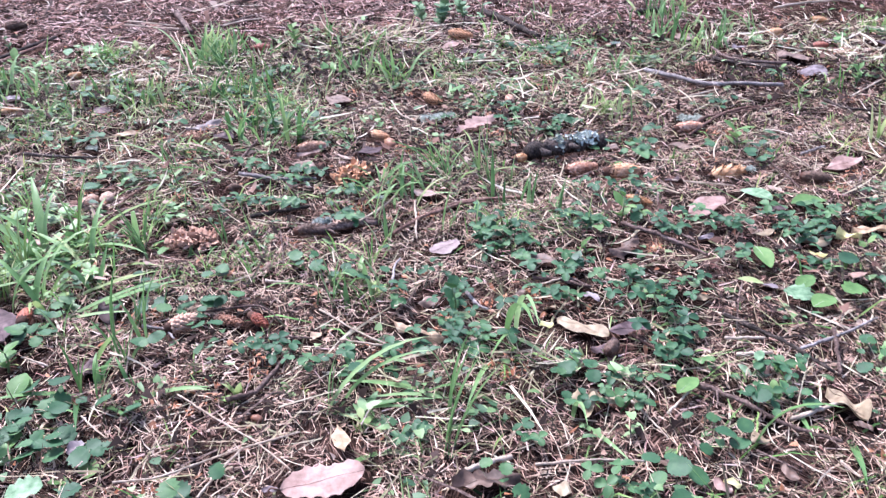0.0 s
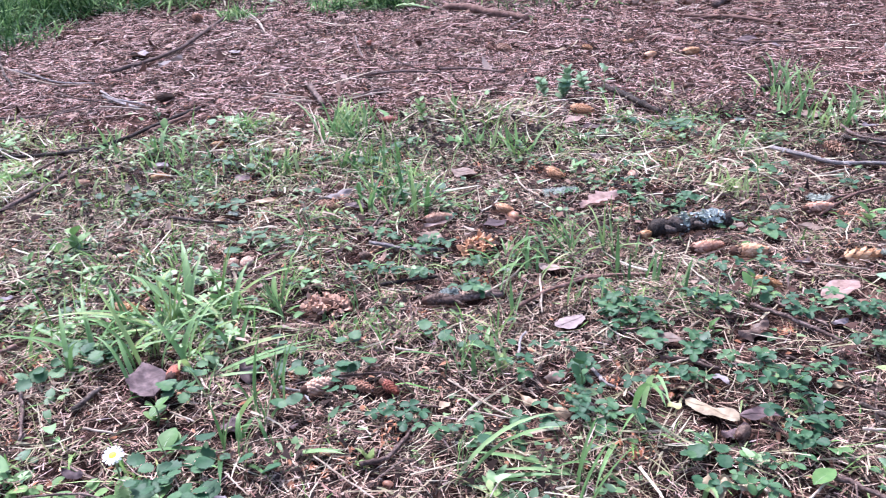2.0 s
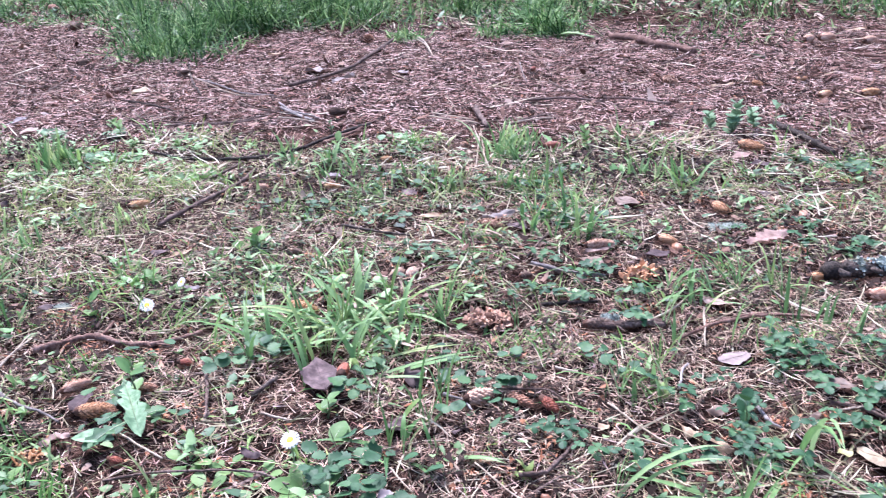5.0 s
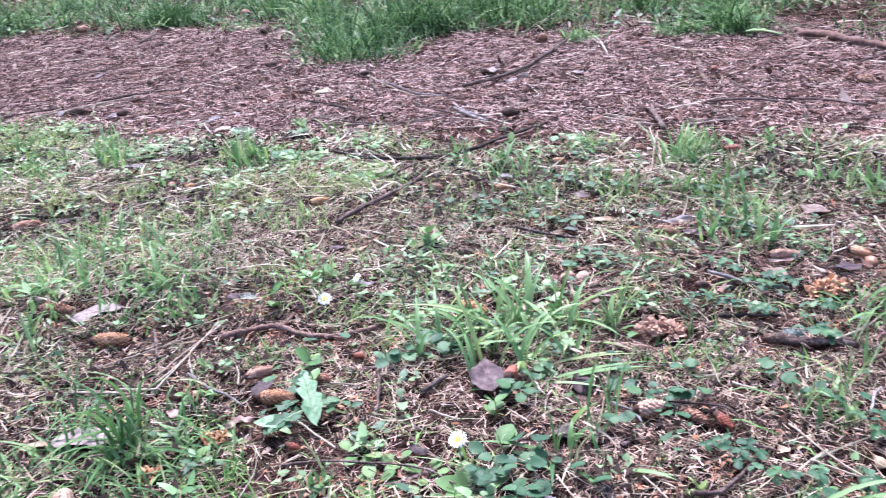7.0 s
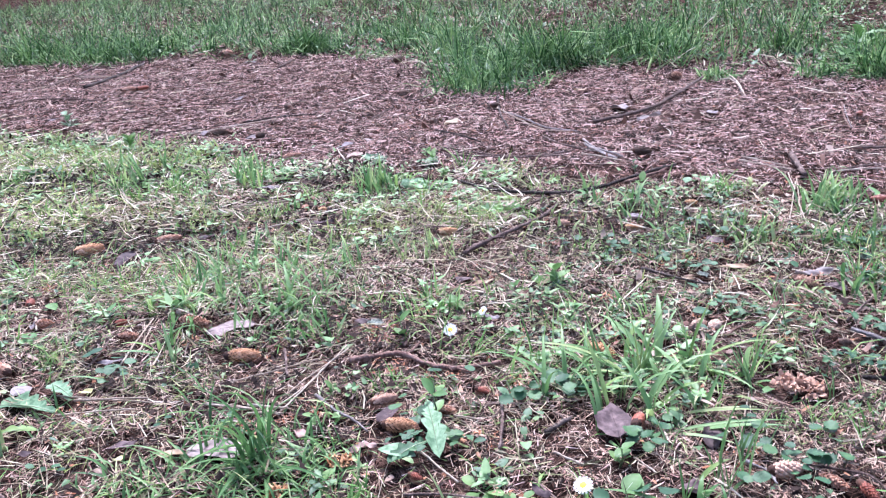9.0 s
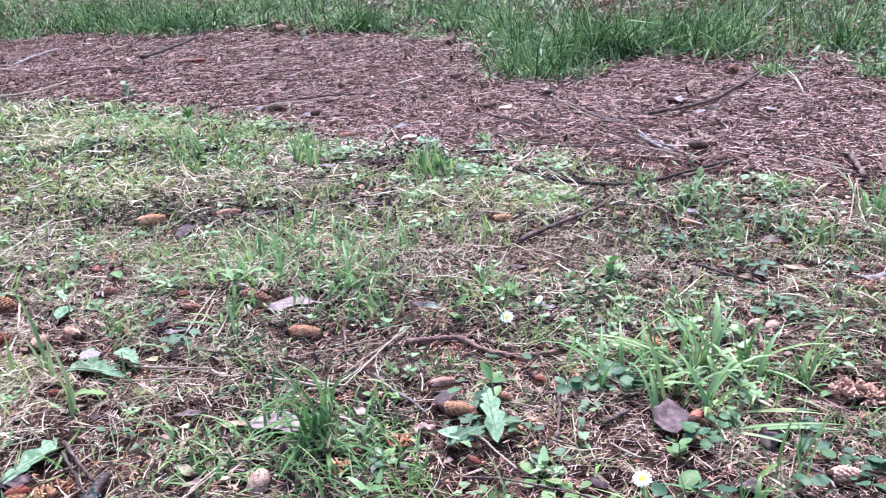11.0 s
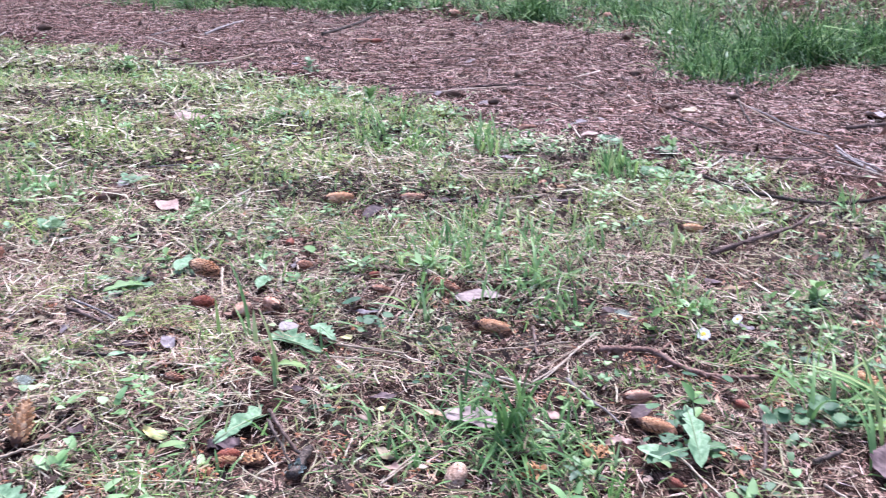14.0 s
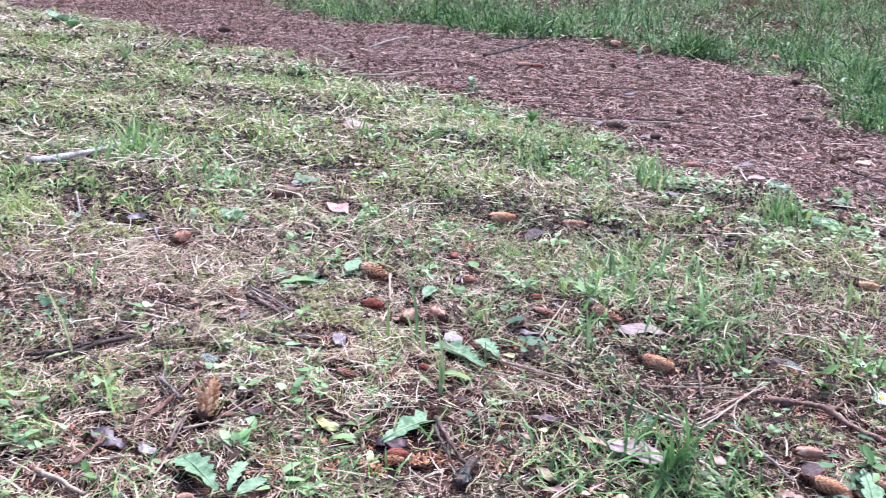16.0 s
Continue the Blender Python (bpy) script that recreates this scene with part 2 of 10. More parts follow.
DISC = surface("daisy_disc_yellow", [(0.1, (0.62, 0.45, 0.03)), (0.9, (0.82, 0.66, 0.06))], 0.7, "object", 900, 0.6)
BERRY = surface("brown_seed_case", [(0.2, (0.17, 0.07, 0.04)), (0.8, (0.33, 0.16, 0.09))], 0.45, "object", 160, 0.3)
PALE_TIP = surface("pale_cone_tip", [(0.15, (0.16, 0.09, 0.06)), (0.5, (0.42, 0.28, 0.20)), (0.85, (0.62, 0.48, 0.38))], 0.7, "object", 420, 0.9, share=0.1, coarse=160, spec=0.15)
SPRINKLE = surface("small_herb_leaves", [(0.05, (0.03, 0.085, 0.04)), (0.4, (0.07, 0.15, 0.06)), (0.75, (0.15, 0.26, 0.09)), (0.95, (0.28, 0.38, 0.18))], 0.5, "island", 90, 0.0, 0.25, 0.8)
EDGE = surface("edge_herb_leaves", [(0.05, (0.08, 0.18, 0.06)), (0.5, (0.19, 0.35, 0.12)), (0.95, (0.38, 0.52, 0.26))], 0.5, "island", 90, 0.0, 0.25, 0.8)
MOSS = surface("yellow_green_moss", [(0.05, (0.12, 0.17, 0.04)), (0.5, (0.27, 0.35, 0.10)), (0.95, (0.48, 0.50, 0.20))], 0.6, "island", 90, 0.0, 0.25, 0.7, 0.2)
CRUMB = surface("litter_crumbs", [(0.05, (0.02, 0.012, 0.010)), (0.4, (0.10, 0.055, 0.042)), (0.7, (0.24, 0.145, 0.11)), (0.95, (0.46, 0.36, 0.29))], 0.85, "island", 200, 0.0, share=0.85, spec=0.1)
MATTED = surface("withered_grass", [(0.28, (0.032, 0.028, 0.015)), (0.47, (0.18, 0.18, 0.085)), (0.65, (0.36, 0.325, 0.19)), (0.85, (0.64, 0.57, 0.43))], 0.6, "island", 60, 0.0, 0.2, 0.75, spec=0.15)
BIRCH = surface("pale_grey_bark", [(0.2, (0.16, 0.145, 0.125)), (0.5, (0.40, 0.375, 0.345)), (0.8, (0.62, 0.60, 0.56))], 0.8, "object", 220, 0.8, share=0.2, coarse=40, spec=0.15)
# near-black: rotten scraps whose colour also paints the shade of gaps in the litter
ROTTEN_GAPS = surface("rotten_bits", [(0.05, (0.010, 0.007, 0.006)), (0.5, (0.028, 0.018, 0.015)), (0.95, (0.075, 0.050, 0.042))], 0.85, "island", 200, 0.0, share=0.8, spec=0.1)
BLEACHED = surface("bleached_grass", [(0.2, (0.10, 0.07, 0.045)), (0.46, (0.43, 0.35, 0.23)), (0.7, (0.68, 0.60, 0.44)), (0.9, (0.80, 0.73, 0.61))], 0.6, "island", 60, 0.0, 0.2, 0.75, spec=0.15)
RUSTY = surface("rusty_scales", [(0.05, (0.06, 0.022, 0.012)), (0.4, (0.23, 0.085, 0.04)), (0.75, (0.40, 0.18, 0.10)), (0.95, (0.58, 0.36, 0.25))], 0.7, "island", 200, 0.0, share=0.85, spec=0.1)
NEEDLE_PINK = surface("pinkish_needles", [(0.1, (0.09, 0.045, 0.035)), (0.4, (0.24, 0.14, 0.11)), (0.7, (0.42, 0.29, 0.235)), (0.95, (0.66, 0.52, 0.44))], 0.65, "island", 90, 0.0, share=0.8, coarse=26, spec=0.15)


# ---- helpers of this scene ----
rng = np.random.default_rng(7)


def lift(x, y):
    """Height of the forest floor, in metres, at a place of the plan."""
    return (0.006 * np.sin(2.1 * x + 0.7) * np.sin(1.9 * y + 0.3) + 0.004 * np.sin(6.3 * x + 2.2 * y) * np.sin(5.1 * y - 1.3 * x)
            + 0.002 * np.sin(17 * x - 9 * y + 2) + 0.0015 * np.sin(23 * y + 13 * x))


NEAR_X, NEAR_Y = (-14, -7.5, -5.66, -4.37, -3.3, -2.4, -1.7, -1.2, -0.7, -0.3, 0.1, 0.6, 3), (-0.6, 0.5, 1.18, 1.6, 1.83, 1.93, 1.9, 1.93, 2.13, 2.25, 2.12, 2.25, 2.4)
FAR_X, FAR_Y = (-14, -7.3, -5.6, -4.6, -3.9, -2.9, -2.45, -2.15, -1.85, -1.2, -0.5, 0.5, 3), (0.9, 2.6, 3.15, 3.6, 3.95, 3.75, 3.3, 3.22, 3.65, 3.95, 3.95, 4.1, 4.2)


def near_edge(x):
    return np.interp(x, NEAR_X, NEAR_Y)


def far_edge(x):
    return np.interp(x, FAR_X, FAR_Y)


def mesh(name, verts, faces, smooth=True):
    me = bpy.data.meshes.new(name)
    me.from_pydata([tuple(v) for v in verts], [], faces)
    if smooth:
        me.polygons.foreach_set("use_smooth", [True] * len(me.polygons))
    return me


def quads(name, verts, faces, sides=4):
    """A mesh from arrays of points and of faces with so many sides; quick for very many."""
    me = bpy.data.meshes.new(name)
    v, f = np.asarray(verts, np.float32).reshape(-1, 3), np.asarray(faces, np.int32).reshape(-1, sides)
    me.vertices.add(len(v))
    me.vertices.foreach_set("co", v.ravel())
    me.loops.add(f.size)
    me.loops.foreach_set("vertex_index", f.ravel())
    me.polygons.add(len(f))
    me.polygons.foreach_set("loop_start", np.arange(0, f.size, sides, dtype=np.int32))
    me.update(calc_edges=True)
    return me


def dress(ob, material):
    if not ob.data.materials:
        ob.data.materials.append(material)
    ob.material_slots[0].link = "OBJECT"
    ob.material_slots[0].material = material
    return ob


def part(name, me, material, parent, m=None, label=""):
    ob = dress(new(name, me), material)
    ob.parent = parent
    if m is not None:
        ob.matrix_basis = m
    return tagged(ob, label)


def thing(name, x, y, label, category, group="", me=None, material=None, m=None, z=0.0):
    ob = new(name, me)
    if me is not None:
        dress(ob, material)
    ob.matrix_basis = pose(x, y, float(lift(x, y)) + z) @ (m or Matrix())
    return tagged(ob, label, category, group)


COVER = []


def cover(x, y, length, az, half):
    """Notes the ground that a lying thing hides, so that loose litter keeps mostly clear of it."""
    for k in range(7):
        d = (k / 6 - 0.5) * max(0.0, length - half)
        COVER.append((x + d * math.cos(radians(az)), y + d * math.sin(radians(az)), half))


def turned(az, tilt=0.0, size=(1, 1, 1), at=(0, 0, 0), roll=0.0):
    """Degrees: about the upright axis, then nose up or down, then about its own length; then the size."""
    return Matrix.Translation(at) @ pose(0, 0, 0, 0, 0, az) @ pose(0, 0, 0, 0, -tilt, 0) @ pose(0, 0, 0, roll, 0, 0) @ Matrix.Diagonal((*size, 1))


def tube(points, radii, sides=6, name="tube", rough=0.0, seed=0):
    """A closed tube along points."""
    r = random.Random(seed)
    pts = [Vector(p) for p in points]
    verts, faces = [], []
    for i, p in enumerate(pts):
        d = (pts[min(i + 1, len(pts) - 1)] - pts[max(i - 1, 0)]).normalized()
        side = d.cross(Vector((0.02, 0.03, 1)))
        side = side.normalized() if side.length > 1e-4 else Vector((1, 0, 0))
        up = side.cross(d)
        for k in range(sides):
            a = 2 * math.pi * k / sides
            q = radii[i] * (1 + r.uniform(-rough, rough))
            verts.append(p + (side * math.cos(a) + up * math.sin(a)) * q)
    n = len(pts)
    for i in range(n - 1):
        for k in range(sides):
            faces.append((i * sides + k, i * sides + (k + 1) % sides, (i + 1) * sides + (k + 1) % sides, (i + 1) * sides + k))
    faces.append(tuple(reversed(range(sides))))
    faces.append(tuple(range((n - 1) * sides, n * sides)))
    return mesh(name, verts, faces)


def spline(points, steps):
    pts = [Vector(p) for p in points]
    if len(pts) == 2:
        pts = [pts[0], pts[0].lerp(pts[1], 0.5), pts[1]]
    ext = [2 * pts[0] - pts[1]] + pts + [2 * pts[-1] - pts[-2]]
    out = []
    for i in range(1, len(ext) - 2):
        a, b, c, d = ext[i - 1:i + 3]
        for k in range(steps):
            t = k / steps
            out.append(0.5 * (2 * b + (c - a) * t + (2 * a - 5 * b + 4 * c - d) * t * t + (3 * b - a - 3 * c + d) * t ** 3))
    return out + [pts[-1]]


# ---- blades of grass: one unit long, bending towards +x ----
def blade_mesh(a0, a1, width, steps=7):
    verts, faces, x, z = [], [], 0.0, 0.0
    for i in range(steps + 1):
        s = i / steps
        a = radians(a0 + (a1 - a0) * s ** 1.3)
        w = width * min(1.0, 0.55 + 1.6 * s) * (1 - s ** 2.6) + 0.0008
        fold = w * 0.35
        nx, nz = -math.cos(a), math.sin(a)
        for c in (-1, 0, 1):
            k = fold * (1 if c else 0)
            verts.append((x + nx * k, c * w * 0.5, z + nz * k))
        x, z = x + math.sin(a) / steps, z + math.cos(a) / steps
    for i in range(steps):
        for c in range(2):
            faces.append((i * 3 + c, i * 3 + c + 1, i * 3 + c + 4, i * 3 + c + 3))
    return mesh("blade", verts, faces)


BLADES = {"up": [blade_mesh(4, 14, 0.045), blade_mesh(8, 30, 0.05), blade_mesh(12, 42, 0.04), blade_mesh(2, 24, 0.055)],
          "arch": [blade_mesh(10, 85, 0.045), blade_mesh(20, 105, 0.042), blade_mesh(28, 95, 0.05), blade_mesh(14, 120, 0.04)],
          "low": [blade_mesh(62, 96, 0.045), blade_mesh(50, 104, 0.04), blade_mesh(70, 88, 0.05)]}


def grass_tuft(x, y, height, n, spread=0.03, mix="up", material=GRASS, label="tuft of fresh green grass on the forest floor", seed=0, width=1.0, az=None):
    """n blades from one crown; az limits their lean to one side."""
    r = random.Random(seed * 7919 + n)
    root = thing("grass_tuft", x, y, label, "grass", "grass tufts")
    spread *= 1.5
    for _ in range(round(n * 0.97)):
        kind = mix if r.random() < 0.5 else r.choice(("up", "arch", "arch", "low"))
        L = height * r.uniform(0.55, 1.15) * (1.25 if kind == "low" else 1.15 if kind == "arch" else 1.0)
        a, d = r.uniform(0, 360), spread * math.sqrt(r.random())
        way = r.uniform(0, 360) if az is None else az + r.uniform(-40, 40)
        w = width * 0.0068 / (0.045 * L) * r.uniform(0.6, 1.25)
        part("blade", r.choice(BLADES[kind]), material if r.random() < 0.9 else GRASS_PALE, root,
             turned(way, -abs(r.gauss(0, 13)) if kind == "up" else 0, (L, L * w, L), (d * math.cos(a), d * math.sin(a), -0.003), r.uniform(-9, 9)))
    return root


def single_blades(x, y, rows, material=GRASS, label="few long blades of grass arching over the litter", seed=0):
    """Blades one by one: (kind, length, az, width in mm)."""
    r = random.Random(seed)
    root = thing("grass_tuft", x, y, label, "grass", "grass tufts")
    for kind, L, az, mm in rows:
        part("blade", r.choice(BLADES[kind]), material, root, turned(az, 0, (L, mm / 45, L), (r.uniform(-0.006, 0.006), r.uniform(-0.006, 0.006), -0.003)))
    return root


CLUMPS = []


def bank_clump(x, y, height, n, spread):
    """A denser spot in the bank's grass, grown together with it further down."""
    CLUMPS.append((x, y, height, n * 6, spread * 1.1))


# ---- leaves: one unit long along +x, flat on z ----
def leaf_grid(width, steps=10, cols=4, fold=0.15, droop=0.2, ripple=0.0, seed=0, stretch=1.0):
    """width(s, side): half width along the midrib."""
    r = random.Random(seed)
    ph = [r.uniform(0, 6) for _ in range(4)]
    verts, faces = [], []
    for i in range(steps + 1):
        s = i / steps
        for c in range(-cols // 2, cols // 2 + 1):
            k = c / (cols / 2)
            w = width(s, 1 if c > 0 else -1) * abs(k)
            y = math.copysign(w, k)
            z = fold * w - droop * s * s + ripple * (math.sin(7 * s + ph[0]) * k * 0.6 + math.sin(11 * s + 3 * k + ph[1]) * 0.35 + k * k * math.sin(4 * s + ph[2]))
            verts.append((s * stretch, y, z))
    m = cols + 1
    for i in range(steps):
        for c in range(cols):
            faces.append((i * m + c, i * m + c + 1, (i + 1) * m + c + 1, (i + 1) * m + c))
    return verts, faces


def oval(s, side):
    return 0.30 * math.sin(math.pi * min(1, s * 0.97 + 0.015)) ** 0.75


def spoon(s, side):
    return 0.05 + 0.24 * max(0.0, math.sin(math.pi * max(0, s - 0.25) / 0.77)) ** 0.7 if s < 0.995 else 0.01


def pinnate(s, side):
    u = 4.6 * s + 0.35 * math.sin(5 * s + 1.3 * side) + (0.1 if side > 0 else 0)
    teeth = (0.5 + 0.5 * math.cos(2 * math.pi * u)) ** 0.8
    env = 0.035 + 0.25 * math.sin(math.pi * min(1, s * 0.9 + 0.03)) ** 0.9 * (0.4 + 0.8 * s)
    return env * (0.56 + 0.44 * teeth) if s < 0.78 else env * (0.98 - 2.0 * (s - 0.78) ** 1.3) * (1 if s < 0.98 else 0.3)


def oakish(s, side):
    env = 0.34 * math.sin(math.pi * min(1, s * 0.93 + 0.05)) ** 0.7
    return env * (0.78 + 0.22 * math.cos(2 * math.pi * (4.3 * s + (0.1 if side > 0 else 0))))


def crenate(s, side):
    env = 0.5 * math.sqrt(max(0.0, 1 - (2 * s - 1) ** 2)) + 0.01
    return env * (0.9 + 0.1 * math.cos(2 * math.pi * 6 * s))


def roundish(s, side):
    return 0.34 * max(0.0, 1 - (2 * s - 1) ** 2) ** 0.5 * (1 + 0.09 * math.sin(11 * s + 2 * side) + 0.06 * math.sin(27 * s - side)) + 0.004


def obcordate(s, side):
    return 0.42 * math.sin(math.pi * min(1, s * 0.86 + 0.01)) ** 0.65 * (1 if s < 0.98 else 0.75)


def lobed_round(s, side):
    env = 0.56 * math.sqrt(max(0.0, 1 - (2 * s - 1) ** 2)) + 0.01
    return env * (0.85 + 0.15 * math.cos(2 * math.pi * (4 * s + 0.5)))


LEAF = {k: [mesh("leaf", *leaf_grid(f, n, 4, fo, dr, ri, sd)) for sd in range(3)] for k, f, n, fo, dr, ri in (
    ("oval", oval, 10, 0.2, 0.15, 0.01), ("spoon", spoon, 10, 0.15, 0.2, 0.015), ("pinnate", pinnate, 40, 0.25, 0.22, 0.02),
    ("crenate", crenate, 18, 0.12, 0.08, 0.02), ("lobed", lobed_round, 16, 0.15, 0.1, 0.025))}
MIDRIB = tube([(0.0, 0, 0.002), (0.3, 0, -0.012), (0.6, 0, -0.066), (0.9, 0, -0.17)], (0.016, 0.014, 0.01, 0.005), 5, "midrib")
STALK = tube([(0, 0, 0), (0.06, 0, 0.35), (0.03, 0, 0.7), (0, 0, 1.0)], (0.03, 0.026, 0.024, 0.02), 5, "stalk")


def trefoil_mesh(seed):
    r = random.Random(seed)
    V, Fc = [], []
    for k in range(3):
        v, f = leaf_grid(obcordate, 7, 4, 0.28, 0.12 + 0.1 * r.random(), 0.015, seed + k)
        a, ca = radians(120 * k + r.uniform(-9, 9)), r.uniform(0.9, 1.08)
        o = len(V)
        V += [((0.03 + x) * ca * math.cos(a) - y * ca * math.sin(a), (0.03 + x) * ca * math.sin(a) + y * ca * math.cos(a), z * ca) for x, y, z in v]
        Fc += [tuple(i + o for i in q) for q in f]
    return mesh("trefoil", V, Fc)


TREFOIL = [trefoil_mesh(s * 5) for s in range(5)]


def clover(x, y, n=4, size=0.013, spread=0.03, height=0.016, kind="trefoil", material=CLOVER, label="low patch of dark green clover leaves", seed=0):
    """A patch: each leaf on its own stalk."""
    r = random.Random(seed * 131 + 17)
    root = thing("clover_patch", x, y, label, "clover", "clover patches")
    for k in range(n):
        a, d = r.uniform(0, 360) if k else 0, spread * math.sqrt(r.random()) * (1 if k else 0.2)
        px, py = d * math.cos(radians(a)), d * math.sin(radians(a))
        z, s = height * r.uniform(0.4, 1.3), size * 0.86 * r.uniform(0.65, 1.3)
        me = r.choice(TREFOIL) if kind == "trefoil" else r.choice(LEAF[kind])
        sc = s if kind == "trefoil" else s * 1.35
        leaf = part("leaf", me, material, root, turned(r.uniform(0, 360), r.uniform(-22, 22), (sc, sc, sc), (px, py, z + 0.008), r.uniform(-20, 20)))
        if math.hypot(x + 0.2, y) < 1.0:
            part("stalk", STALK, STEM, leaf, Matrix.Diagonal((0.9 if kind == "trefoil" else 0.5, 0.9 if kind == "trefoil" else 0.5, -z / sc * 1.1, 1)))
    return root


def rosette(x, y, n, length, kind="spoon", material=HERB, rise=25, label="young herb rosette with rounded green leaves", name="herb_rosette", seed=0, az=None, width=1.0):
    r = random.Random(seed * 97 + 5)
    root = thing(name, x, y, label, "weed", "herbs among the litter")
    for k in range(n):
        a = (360 * k / n + r.uniform(-25, 25)) if az is None else az + (k - (n - 1) / 2) * 38 + r.uniform(-8, 8)
        L = length * r.uniform(0.75, 1.15)
        leaf = part("leaf", r.choice(LEAF[kind]), material, root,
                    turned(a, rise * r.uniform(0.4, 1.4), (L, L * width, L), (0.004 * math.cos(radians(a)), 0.004 * math.sin(radians(a)), 0.004), r.uniform(-12, 12)))
        if L > 0.034:
            part("midrib", MIDRIB, VEIN, leaf)
    return root


def herb(x, y, height, n, leaf_size, kind="oval", material=HERB, label="upright green herb with paired leaves", seed=0, lean=8):
    r = random.Random(seed * 53 + 3)
    root = thing("herb_plant", x, y, label, "weed", "herbs among the litter")
    a0 = r.uniform(0, 360)
    tip = Vector((math.cos(radians(a0)) * height * lean / 45, math.sin(radians(a0)) * height * lean / 45, height))
    part("stem", tube([(0, 0, -0.004), tip * 0.5 + Vector((0.003, 0, 0)), tip], (0.0016, 0.0013, 0.0008), 5, "stem"), STEM, root)
    for k in range(n):
        s = 0.3 + 0.7 * (k // 2) / max(1, (n - 1) // 2)
        a = a0 + 90 * (k // 2) + 180 * (k % 2) + r.uniform(-15, 15)
        L = leaf_size * r.uniform(0.8, 1.15)
        leaf = part("leaf", r.choice(LEAF[kind]), material, root, turned(a, r.uniform(12, 58), (L, L, L), tip * s, r.uniform(-10, 10)))
        if L > 0.034:
            part("midrib", MIDRIB, VEIN, leaf)
    return root


def lone_leaf(x, y, length, az, kind="pinnate", material=DANDELION, label="pale green toothed dandelion leaf", tilt=12, width=1.0, z=0.018, name="dandelion_leaf", category="leaf"):
    cover(x + 0.5 * length * math.cos(radians(az)), y + 0.5 * length * math.sin(radians(az)), length, az, length * width * 0.14)
    leaf = thing(name, x, y, label, category, "fresh leaves", LEAF[kind][int(abs(x) * 100) % 3], material, turned(az, tilt, (length, length * width, length)), z)
    part("midrib", MIDRIB, VEIN, leaf)
    return leaf


def dry_leaf(x, y, length, az, width=0.5, shape=oval, material=TAN_LEAF, label="dry tan leaf lying on the needles", tilt=3, curl=0.05, roll=0, seed=0):
    """A fallen leaf, curled, with its midrib and leaf stalk."""
    r = random.Random(seed * 31 + 1)
    cover(x, y, length * 0.9, az, length * width * 0.45)
    if length < 0.04:
        curl, tilt = curl + 0.04, tilt + r.uniform(-10, 10)
    base = 0.60 if shape is oval else 1.0 if shape is crenate else 0.68
    k = width / base
    v, f = leaf_grid(lambda s, side: shape(s, side) * k * (1 + 0.08 * math.sin(9 * s + side + seed)), 18, 8, r.uniform(-0.08, 0.10), r.uniform(-0.08, 0.10), curl, seed)
    leaf = thing("fallen_leaf", x, y, label, "leaf", "fallen leaves", mesh("fallen_leaf", [((a - 0.5) * length, b * length, c * length) for a, b, c in v], f),
                 material, turned(az, tilt, (1, 1, 1), (0, 0, 0), roll), 0.010 + 0.03 * length)
    if length < 0.035:
        return leaf
    mid = [v[i * 9 + 4] for i in range(0, 19, 3)]
    part("leaf_vein", tube([((a - 0.5) * length, b * length, c * length + 0.0002) for a, b, c in mid], [0.0005 - 0.00005 * i for i in range(7)], 5, "vein"), material, leaf)
    part("leaf_stalk", tube([(-0.5 * length, 0, 0), (-0.6 * length, 0.01 * length, 0.004), (-0.68 * length, 0.04 * length, -0.003)], (0.0011, 0.0009, 0.0008), 5, "stalk"), BARK_RED, leaf)
    return leaf


# ---- spruce cones ----
def scale_mesh():
    V, Fc = [], []
    for lay in (0, 1):
        for i in range(5):
            s = i / 4
            w = 0.5 * (0.55 + 0.45 * math.sin(math.pi * (0.15 + 0.6 * s))) * (1 if i < 4 else 0.45)
            for c in (-1, 0, 1):
                V.append((s - 0.10 * abs(c) * s, c * w * 1.12, 0.16 * s * s - 0.10 * abs(c) - 0.07 * lay * (1 - 0.3 * s)))
    for i in range(4):
        for c in range(2):
            a = i * 3 + c
            Fc.append((a, a + 1, a + 4, a + 3))
            Fc.append((a + 15, a + 18, a + 19, a + 16))
        Fc.append((i * 3, i * 3 + 3, i * 3 + 18, i * 3 + 15))
        Fc.append((i * 3 + 2, i * 3 + 17, i * 3 + 20, i * 3 + 5))
    for c in range(2):
        Fc.append((12 + c, 13 + c, 28 + c, 27 + c))
    return mesh("scale", V, Fc)


SCALE = scale_mesh()
SCALE_LIGHT = mesh("scale", [(s - 0.12 * abs(c) * s, c * w, 0.16 * s * s - 0.10 * abs(c)) for s, w in ((0, 0.38), (0.5, 0.52), (0.86, 0.46), (1.0, 0.2)) for c in (-1, 0, 1)] + [(0.97, -0.2, -0.06), (1.0, 0, -0.02), (0.97, 0.2, -0.06)],
                   [(i * 3 + c, i * 3 + c + 1, i * 3 + c + 4, i * 3 + c + 3) for i in range(4) for c in range(2)])
CORES = {}


def girth(s):
    return max(0.10, math.sin(math.pi * (0.13 + 0.84 * s) ** 0.82) ** 0.8)


